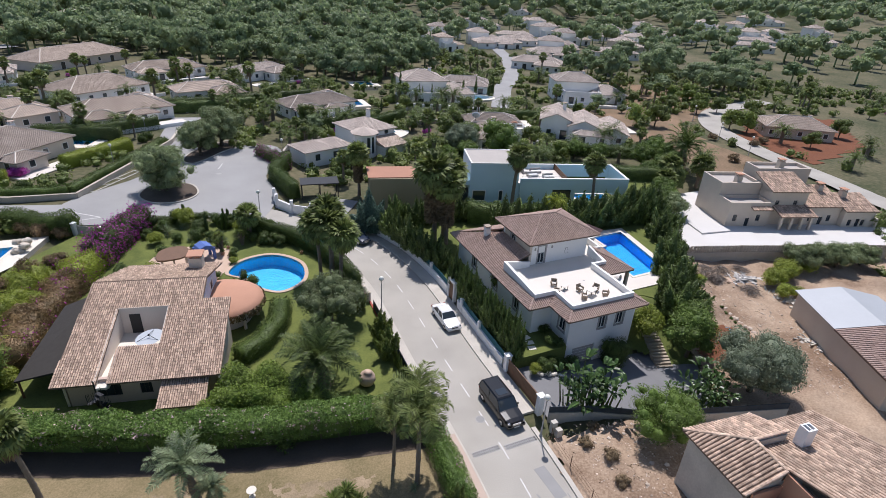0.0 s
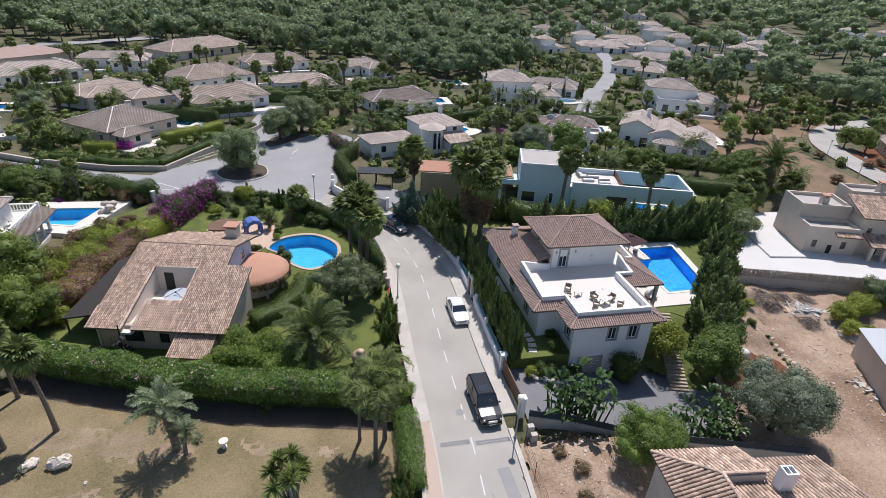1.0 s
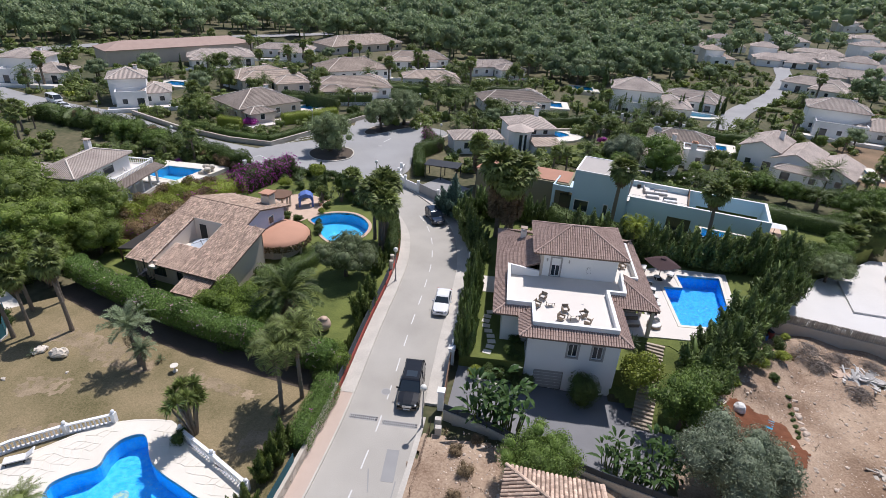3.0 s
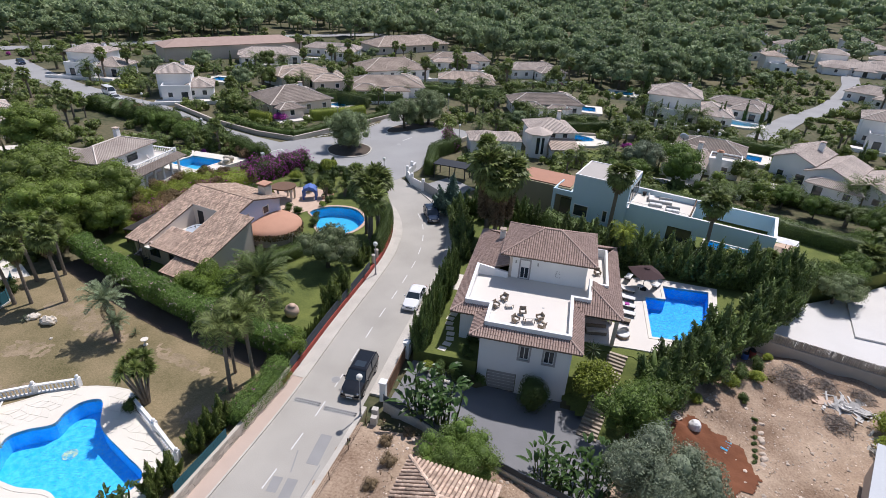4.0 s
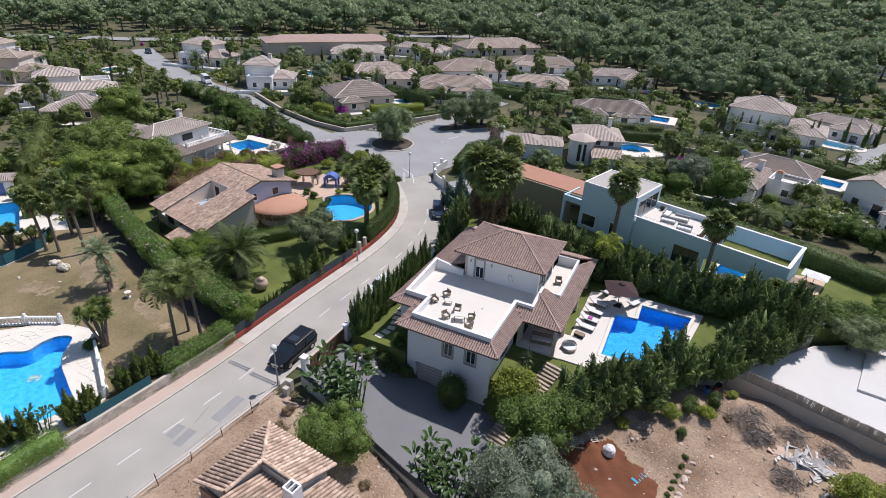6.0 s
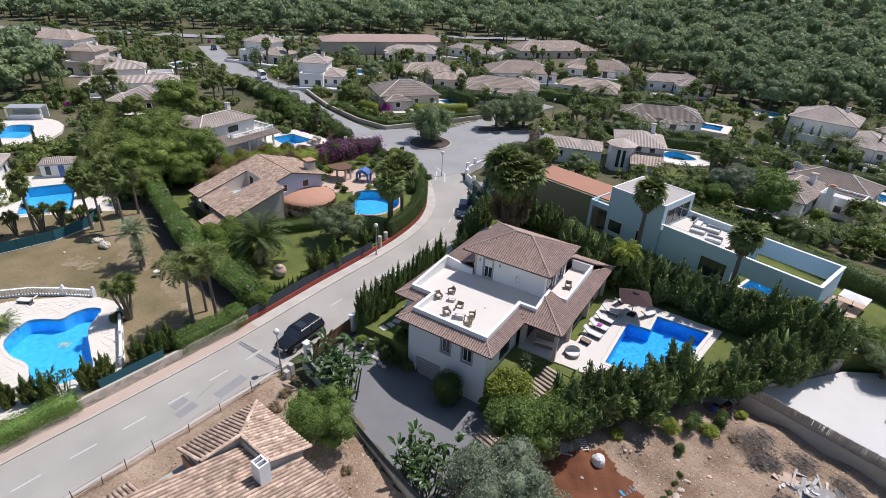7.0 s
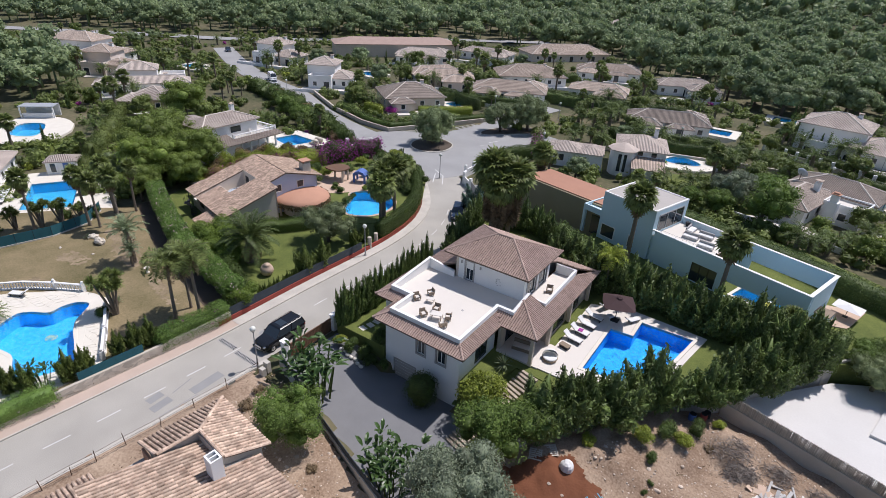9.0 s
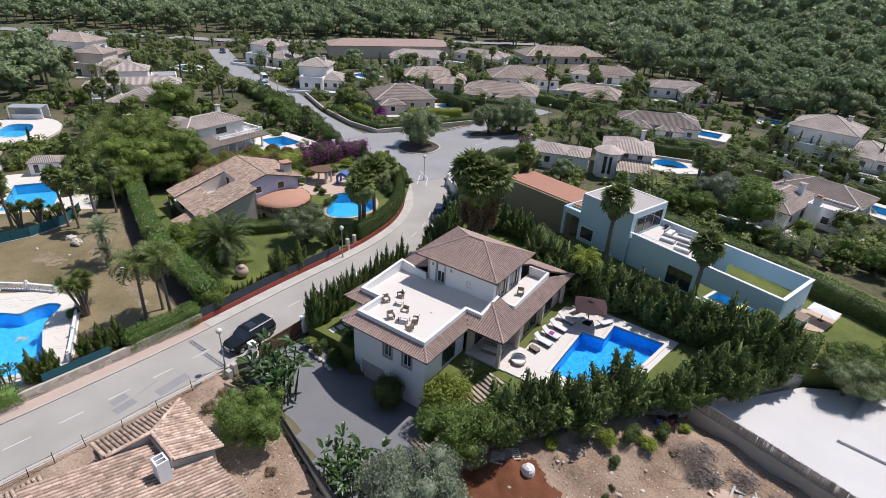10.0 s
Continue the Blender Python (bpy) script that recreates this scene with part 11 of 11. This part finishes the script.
    r = thing("boulder", pose(x, y, 0.45, 0, 0, k * 50) @ Matrix.Scale(s, 4), "pale weathered boulder on a dry lawn", "rock", "boulders")
    part("rock", sh, "stone", r)
u = thing("bird_bath", pose(-0.3, 27.6, 0.5), "small stone bird bath on a dry lawn", "bird bath")
part("pedestal", Shape().lathe([(0.22, 0), (0.22, 0.06), (0.1, 0.12), (0.08, 0.45), (0.12, 0.5)], 10), "coping", u)
part("bowl", Shape().lathe([(0.1, 0.5), (0.34, 0.62), (0.34, 0.66), (0.1, 0.58)], 12), "coping", u)
u = thing("oil_jar", pose(10.2, 35.7, 0.45, 0, 8, 0) @ Matrix.Scale(1.25, 4), "big round terracotta jar on the lawn", "jar")
part("jar", Shape().lathe([(0.25, 0), (0.5, 0.25), (0.62, 0.6), (0.5, 0.95), (0.26, 1.1), (0.3, 1.18)], 14), "brickcoping", u, smooth=True)
f = thing("garden_fence", pose(0, 0, 0), "teal mesh fence on a low concrete kerb", "fence")
fl = [(-20.6, 32.4), (-17.8, 29.4), (-17.2, 25.0), (-18.5, 19.6), (-19.6, 14.0)]
part("kerb", Shape().wall(fl, 0.2, 0.2, 0.65), "concrete", f)
part("mesh", Shape().wall(fl, 0.03, 0.65, 1.9), "green_mesh", f)
for p, q in zip(fl, fl[1:]):
    for k in range(3):
        x, y = p[0] + (q[0] - p[0]) * k / 3, p[1] + (q[1] - p[1]) * k / 3
        part("post", Shape().tube([(x, y, 0.6), (x, y, 2.0)], 0.03, 6), "dark", f)
mo = thing("pool_emblem", pose(2.0, 16.4, -0.885), "round tile mosaic on a pool floor", "mosaic")
part("mosaic", Shape().lathe([(0.55, 0), (0.55, 0.01)], 14), "mosaic", mo)
ps = thing("parasol", pose(-1.5, 10.2, 0.6), "closed white parasol on a round base", "umbrella")
part("pole", Shape().tube([(0, 0, 0), (0, 0, 2.6)], 0.03, 6), "white", ps)
part("canopy", Shape().lathe([(0.2, 1.1), (0.14, 1.9), (0.03, 2.55)], 8), "fabric", ps)
part("base_plate", Shape().lathe([(0.35, 0), (0.35, 0.08)], 12), "greyframe", ps)
LOUNGER.put(-5.4, 17.0, 1.0, 30, 0.6, "white plastic lounger with a blue mattress")

# ---- patio by the kidney pool ----
setting("patio", plate(closed_curve([(-8.6, 60.0), (-7.4, 66.4), (-2.6, 68.2), (1.4, 65.6), (0.8, 61.2), (-1.6, 57.6), (-4.6, 56.6)], 4), [], 0.2, 0.58), "brickcoping", "terracotta paved patio beside the pool", "patio")
gz = thing("arched_gazebo", pose(-1.6, 64.3, 0.5, 0, 0, 20) @ Matrix.Diagonal((0.7, 0.7, 0.72, 1)), "small blue-painted gazebo with arches", "gazebo")
for sx in (-1.3, 1.3):
    for sy in (-1.0, 1.0):
        part("pier", Shape().box(sx - 0.2, sy - 0.2, 0, sx + 0.2, sy + 0.2, 2.2), "bluepaint", gz)
for sy in (-1.0, 1.0):
    low = [(1.1 * math.cos(math.pi * k / 8), 1.3 + 0.9 * math.sin(math.pi * k / 8)) for k in range(9)]
    top = [(1.5 * math.cos(math.pi * k / 8), 1.6 + 1.3 * math.sin(math.pi * k / 8)) for k in range(9)]
    v = [(x, sy + dy, z) for dy in (-0.15, 0.15) for x, z in low + top]
    fs = []
    for k in range(8):
        fs += [(k, k + 1, k + 10, k + 9), (k + 28, k + 19, k + 18, k + 27), (k, k + 18, k + 19, k + 1), (k + 9, k + 10, k + 28, k + 27)]
    part("arch", Shape().add(v, fs + [(0, 9, 27, 18), (8, 26, 35, 17)]), "bluepaint", gz)
part("roof", Shape().add([(x, y, z) for y in (-1.2, 1.2) for x, z in ((-1.5, 1.9), (-1.05, 2.6), (0, 3.0), (1.05, 2.6), (1.5, 1.9), (1.4, 1.8), (0, 2.85), (-1.4, 1.8))], [tuple(range(7, -1, -1)), tuple(range(8, 16))] + [(k, (k + 1) % 8, 8 + (k + 1) % 8, 8 + k) for k in range(8)]), "bluepaint", gz, "curved blue roof")
tr = thing("terrace_porch", pose(-4.9, 62.4, 0.5) @ Matrix.Diagonal((0.72, 0.85, 0.9, 1)), "open porch with a flat brown roof beside a chimney", "porch")
roof = closed_curve([(-2.2, -1.5), (-2.0, 1.1), (-0.2, 2.1), (2.0, 1.6), (2.4, -0.4), (1.0, -1.7)], 3)
part("roof", plate(roof, [], 2.3, 2.5), "wood", tr, "flat brown roof")
for px, py in ((-1.8, 0.7), (-0.2, 1.7), (1.7, 1.2), (1.9, -0.4)):
    part("post", Shape().box(px - 0.15, py - 0.15, 0, px + 0.15, py + 0.15, 2.3), "cream", tr)
for x, y, s in ((0.4, 64.6, 0.5), (-0.8, 59.0, 0.45), (1.2, 66.2, 0.4), (9.6, 62.0, 0.4)):
    p = thing("plant_pot", pose(x, y, 0.58) @ Matrix.Scale(s, 4), "terracotta pot with a green plant", "pot", "plant pots")
    part("pot", Shape().lathe([(0.35, 0), (0.5, 0.6), (0.55, 0.6), (0.55, 0.7), (0.4, 0.66)], 10), "terracotta", p)
    rng = np.random.default_rng(int(x * 10) + 90)
    cc, dd = on_blobs(rng, [(0, 0, 1.1, 0.6, 0.6, 0.5)], 90)
    part("plant", array_mesh("plant", leaf_blades(rng, cc, dd, 0.35, 0.16), None, "hedge"), "hedge", p)

# ---- building plot: rubble, branches, odds and ends ----
def heap(name, x, y, rx, ry, count, sizes, mat, label, category, z=0.0, flat=False, seed=1):
    rng = random.Random(seed)
    ob = thing(name, pose(x, y, land(x, y)), label, category)
    protos = [Shape().box(-a / 2, -b / 2, -c / 2, a / 2, b / 2, c / 2).mesh("piece", mat) for a, b, c in sizes]
    for i in range(count):
        u, v = rng.gauss(0, 0.42), rng.gauss(0, 0.42)
        h = max(0.0, 0.7 - (u * u + v * v)) * z
        part("piece", rng.choice(protos), mat, ob).matrix_basis = pose(u * rx, v * ry, 0.1 + h * rng.uniform(0.6, 1.1), rng.uniform(-22, 22), rng.uniform(-22, 22), rng.uniform(0, 180))
    return ob


heap("board_pile", 63.2, 39.6, 2.6, 1.7, 60, ((1.8, 0.25, 0.05), (1.2, 0.5, 0.05), (0.9, 0.8, 0.06), (2.2, 0.16, 0.08)), "debris", "heap of broken white boards and panels", "rubble", 0.5, seed=2)
heap("board_pile", 61.6, 40.0, 1.2, 0.8, 8, ((0.9, 0.7, 0.05), (1.1, 0.5, 0.05)), "brickcoping", "rusty brown panels on a rubble heap", "rubble", 0.4, seed=3)
heap("brick_rubble", 64.4, 33.6, 1.2, 3.4, 40, ((0.9, 0.2, 0.15), (0.5, 0.3, 0.2), (1.4, 0.15, 0.1)), "concrete", "loose boards and blocks beside a workshop", "rubble", 0.3, seed=4)
heap("stacked_pipes", 58.5, 27.0, 1.0, 2.4, 30, ((1.8, 0.12, 0.12), (0.6, 0.3, 0.2)), "concrete", "scattered pipes and blocks by a workshop wall", "rubble", 0.3, seed=5)
for bx_, by_, n_, sd in ((60.0, 41.0, 900, 6), (61.8, 37.4, 560, 7), (65.4, 41.9, 360, 8), (62.6, 42.6, 420, 9), (58.9, 42.6, 360, 10)):
    rng = random.Random(sd)
    s = Shape()
    for i in range(n_):
        u, v = rng.gauss(0, 0.95), rng.gauss(0, 0.8)
        h = max(0, 0.75 - 0.4 * (u * u + v * v)) * rng.uniform(0.2, 1.1)
        c = Vector((u, v, h))
        d = Vector((rng.gauss(0, 1), rng.gauss(0, 1), rng.gauss(0, 0.4))).normalized() * rng.uniform(0.2, 0.55)
        s.tube([c - d, c + d * 0.2 + Vector((0, 0, 0.06)), c + d], [0.02, 0.015, 0.006], 3, False)
    br = thing("brushwood", pose(bx_, by_, land(bx_, by_) + 0.05), "tangled heap of dry cut branches", "branches", "brush heaps")
    part("twig", s, "twig", br, kind="stuff")
b = thing("blue_sheet", pose(51.4, 31.8, land(51.4, 31.8) + 0.2, 0, 0, 60), "bright blue plastic tray on red earth", "tray")
part("tray", Shape().box(-0.6, -0.28, 0, 0.6, 0.28, 0.05), "pooltile2", b)
for k in range(4):
    part("rib", Shape().box(-0.5 + k * 0.3, -0.28, 0.05, -0.46 + k * 0.3, 0.28, 0.09), "pooltile2", b)
b = thing("rubble_bag", pose(48.8, 32.4, land(48.8, 32.4)), "white builder's bag full of rubble", "bag")
s = Shape().ball((0, 0, 0.5), 0.55, 12, 8, (1, 0.95, 1.05))
s.v = [tuple(Vector(p) + 0.1 * noise.noise_vector(Vector(p) * 3)) for p in s.v]
part("bag", s, "fabric", b)
for x, y, a in ((46.4, 31.9, 20), (47.2, 33.0, 40)):
    p = thing("pallet", pose(x, y, land(x, y) + 0.1, 8, 0, a), "weathered wooden pallet on the ground", "pallet", "pallets")
    slat = Shape().box(-0.5, -0.05, 0, 0.5, 0.05, 0.025).mesh("slat", "reed")
    for k in range(6):
        part("slat", slat, "reed", p).matrix_basis = pose(0, -0.45 + k * 0.18, 0.1)
    for k in (-0.45, 0, 0.45):
        part("bearer", Shape().box(k - 0.04, -0.5, 0, k + 0.04, 0.5, 0.1), "reed", p)
for x, y, m_, w_ in ((55.4, 43.9, "bluepaint", "blue"), (56.2, 44.4, "redwall", "red"), (56.4, 45.2, "dark", "black")):
    p = thing("barrel", pose(x, y, land(x, y)), f"{w_} plastic barrel standing by a wall", "barrel", "barrels")
    part("drum", Shape().lathe([(0.27, 0), (0.3, 0.25), (0.31, 0.5), (0.29, 0.85), (0.24, 0.9)], 14), m_, p)
    part("lid", Shape().lathe([(0.26, 0.9), (0.26, 0.94)], 14), "dark", p)
for i, (x, y) in enumerate(((55.0, 35.3), (54.8, 34.4), (54.6, 33.5), (54.5, 32.7), (54.3, 31.9), (54.2, 31.2), (53.9, 30.5))):
    b = thing("terrace_rock", pose(x, y, land(x, y) + 0.15, 0, 0, i * 47), "pale rough rock edging a soil bank", "rock", "bank rocks")
    q = Shape().ball((0, 0, 0.05), 0.24 + 0.05 * (i % 3), 8, 5, (1.3, 0.8, 0.7))
    q.v = [tuple(Vector(c) + 0.12 * noise.noise_vector(Vector(c) * 2.6 + Vector((i * 2.0, 0, 0)))) for c in q.v]
    part("rock", q, "pebble", b)
    SHRUB[i % 3].put(x - 0.6, y + 0.2, 0.24, None, None, "small weed clump on a soil bank")
# loose stones over the bare soil
rng = random.Random(12)
s = Shape()
for i in range(5200):
    if i % 2:
        x, y = rng.uniform(46, 68), rng.uniform(20, 46)
        if not inside(x, y, [(46.0, 30.0), (57.4, 46.2), (66.0, 43.4), (68.0, 30.0), (60.0, 20.0), (52.0, 20.0)]):
            continue
    else:
        x, y = rng.uniform(23.6, 44), rng.uniform(6, 25.4)
        if inside(x, y, [(27.6, 18.4), (42, 17), (42, 4), (26, 4)]) or y > 26.2 - (x - 23) * 0.3:
            continue
    r = rng.uniform(0.025, 0.085) * (2.3 if rng.random() < 0.08 else 1)
    k = len(s.v)
    s.ball((x, y, land(x, y) + 0.22), r, 5, 3, (rng.uniform(0.8, 1.4), rng.uniform(0.8, 1.3), 0.7))
tagged(new("stones", s.mesh("stones", "pebble")), "pale stones strewn over bare soil", "stones", kind="stuff")

# garden buildings of the far left plots
ph = thing("pool_house", pose(-40.2, 33.9, 0.3, 0, 0, 52), "small white pool house with a tile roof", "house")
part("wall", Shape().box(0, 0, -0.3, 4.2, 3.0, 2.2), "white", ph)
r = Shape()
hip_roof(r, 4.2, 3.0, 2.2, 0.4, 0.25, 2.1, 1.5)
part("roof", r, "roof_far2", ph)
far_window(ph, 1.0, 0, 1.2, 0.7, 1.4, 0)
part("door", Shape().box(2.4, -0.05, 0, 3.2, 0.02, 1.9), "bluepaint", ph)
far_house(-47.0, 25.0, 55, [(0, 0, 12, 9, 0, 3.0, True)], "white", "roof_far2", "white bungalow beside a blue pool", False, 77)
for i in range(7):
    LOUNGER.put(-37.8 + i * 0.75, 27.0 - i * 0.42, 1.0, 235, 0.42, "blue and white striped sun lounger")
pv = thing("pool_bar", pose(-78.0, 44.4, 0.2, 0, 0, 46), "open pool bar with a flat grey roof", "pavilion")
part("roof", Shape().box(0, 0, 2.4, 6.5, 3.2, 2.55), "metalroof", pv)
part("counter", Shape().box(0.4, 0.4, 0, 6.0, 0.9, 1.05), "white", pv)
part("wall", Shape().box(0, 3.0, 0, 6.5, 3.2, 2.4), "white", pv)
for sx in (0.2, 6.3):
    part("post", Shape().box(sx - 0.12, 0.1, 0, sx + 0.12, 0.34, 2.4), "white", pv)
# roadside garden walls of the estate
for line, lab in (([(-18.4, 91.4), (-11.4, 105.4), (-5.4, 118.4), (-3.6, 128.0)], "rubble wall below a clipped hedge"), ([(-18.4, 91.4), (-27.0, 92.2), (-40.5, 96.8), (-56.0, 105.0)], "rubble wall below a clipped hedge"), ([(49.4, 137.4), (60.0, 133.4), (71.4, 127.4)], "pale garden wall with posts along a road"), ([(11.2, 97.6), (15.6, 108.4), (26.0, 115.2), (48.0, 121.2), (70.0, 124.6)], "pale garden wall along a road")):
    w = thing("roadside_wall", pose(0, 0, 0), lab, "wall", "roadside walls")
    part("wall", Shape().wall(line, 0.35, -0.3, 0.75), "stone" if "rubble" in lab else "mortar", w)
    part("coping", Shape().wall(line, 0.42, 0.75, 0.82), "stone" if "rubble" in lab else "mortar", w)
    if "posts" in lab:
        for p, q in zip(line, line[1:]):
            for k in range(5):
                x, y = p[0] + (q[0] - p[0]) * k / 5, p[1] + (q[1] - p[1]) * k / 5
                part("post", Shape().box(x - 0.3, y - 0.3, -0.3, x + 0.3, y + 0.3, 1.7), "white", w)


# wire fence beside the waste ground
wf = thing("wire_fence", pose(0, 0, 0), "rusty posts with sagging wire beside waste ground", "fence")
posts = [p for i, p in enumerate(offset(stretch(STREET, 2, 25), -3.95)) if i % 2 == 0]
for i, (x, y) in enumerate(posts):
    lean = 0.12 * math.sin(i * 2.3)
    part("post", Shape().tube([(x, y, -0.4), (x + lean, y + 0.5 * lean, 1.15 + 0.2 * math.sin(i * 1.7))], 0.03, 5), "rust", wf)
for z in (0.35, 0.7, 1.0):
    part("wire", Shape().tube([(x, y, z + 0.04 * math.sin(i * 2.9)) for i, (x, y) in enumerate(posts)], 0.012, 3), "rust", wf)

# garden deck, hot tub and sunshade behind the modern house
setting("deck", Shape().prism([(61.6, 64.4), (65.8, 65.6), (67.4, 70.6), (62.8, 69.4)], 0.9, 1.3), "brickcoping", "brown paved deck on a lawn", "deck")
tub = thing("hot_tub", pose(63.2, 66.2, 1.3, 0, 0, -17), "covered hot tub with a brown lid on a deck", "tub")
part("shell", Shape().box(-1.0, -0.9, 0, 1.0, 0.9, 0.75), "modern", tub)
part("lid", Shape().box(-1.05, -0.95, 0.75, 1.05, 0.95, 0.85), "rattan", tub, "padded brown lid")
sh = thing("sunshade", pose(65.5, 68.2, 1.3, 0, 0, -17) @ Matrix.Diagonal((0.8, 0.8, 0.6, 1)), "square white canvas sunshade over a deck", "sunshade")
part("canopy", Shape().add([(-1.7, -1.3, 2.0), (1.7, -1.3, 2.05), (1.7, 1.3, 2.0), (-1.7, 1.3, 2.05), (0, 0, 2.5), (0, 0, 2.46)], [(0, 1, 4), (1, 2, 4), (2, 3, 4), (3, 0, 4), (1, 0, 5), (2, 1, 5), (3, 2, 5), (0, 3, 5)]), "fabric", sh)
part("pole", Shape().tube([(0, 0, 0), (0, 0, 2.45)], 0.04, 6), "dark", sh)
part("base_plate", Shape().box(-0.3, -0.3, 0, 0.3, 0.3, 0.08), "dark", sh)
fl = thing("pool_float", pose(58.2, 65.4, 1.14, 0, 0, 60), "yellow and white inflatable float on a pool", "float")
part("float", Shape().box(-0.9, -0.4, 0, 0.9, 0.4, 0.16), "lemon", fl)
part("cushion", Shape().box(0.5, -0.36, 0.16, 0.86, 0.36, 0.26), "fabric", fl)
# raised slab in the white yard
setting("yard_slab", Shape().prism([(68.2, 51.3), (73.5, 50.6), (74.4, 59.0), (70.1, 58.6)], -0.7, -0.26), "whiteyard", "raised pale concrete slab in a yard", "slab")


# garden gate and pale rail between the two gardens
gt = thing("garden_gate", pose(-16.4, 76.6, 0.0, 0, 0, -34), "grey slatted metal garden gate by the road", "gate")
part("rail", Shape().box(0, -0.03, 0.2, 3.6, 0.03, 0.3).box(0, -0.03, 1.5, 3.6, 0.03, 1.6), "greyframe", gt)
slat = Shape().box(0, -0.02, 0.1, 0.12, 0.02, 1.7).mesh("slat", "greyframe")
for i in range(20):
    part("slat", slat, "greyframe", gt).matrix_basis = pose(i * 0.18, 0, 0)
for k in (-0.4, 3.7):
    gp = thing("gate_pillar", gt.matrix_basis @ pose(k, 0, 0), "pale rendered pillar of a garden gate", "pillar")
    part("shaft", Shape().box(-0.25, -0.25, -0.3, 0.25, 0.25, 1.9), "white", gp)
    part("cap", Shape().box(-0.3, -0.3, 1.9, 0.3, 0.3, 2.0), "white", gp)
rk = thing("rock_fountain", pose(-21.6, 73.6, 0.4), "pile of pale rocks beside a pool", "rocks")
rr = random.Random(44)
for i in range(9):
    b = Shape().ball((0, 0, 0), 0.5, 8, 6, (1.2, 0.9, 0.8))
    b.v = [tuple(Vector(p) + 0.16 * noise.noise_vector(Vector(p) * 2.2 + Vector((i, 0, 0)))) for p in b.v]
    part("rock", b, "stone", rk).matrix_basis = pose(rr.uniform(-0.9, 0.9), rr.uniform(-0.8, 0.8), 0.3 + 0.55 * (i > 5), 0, 0, rr.uniform(0, 180))
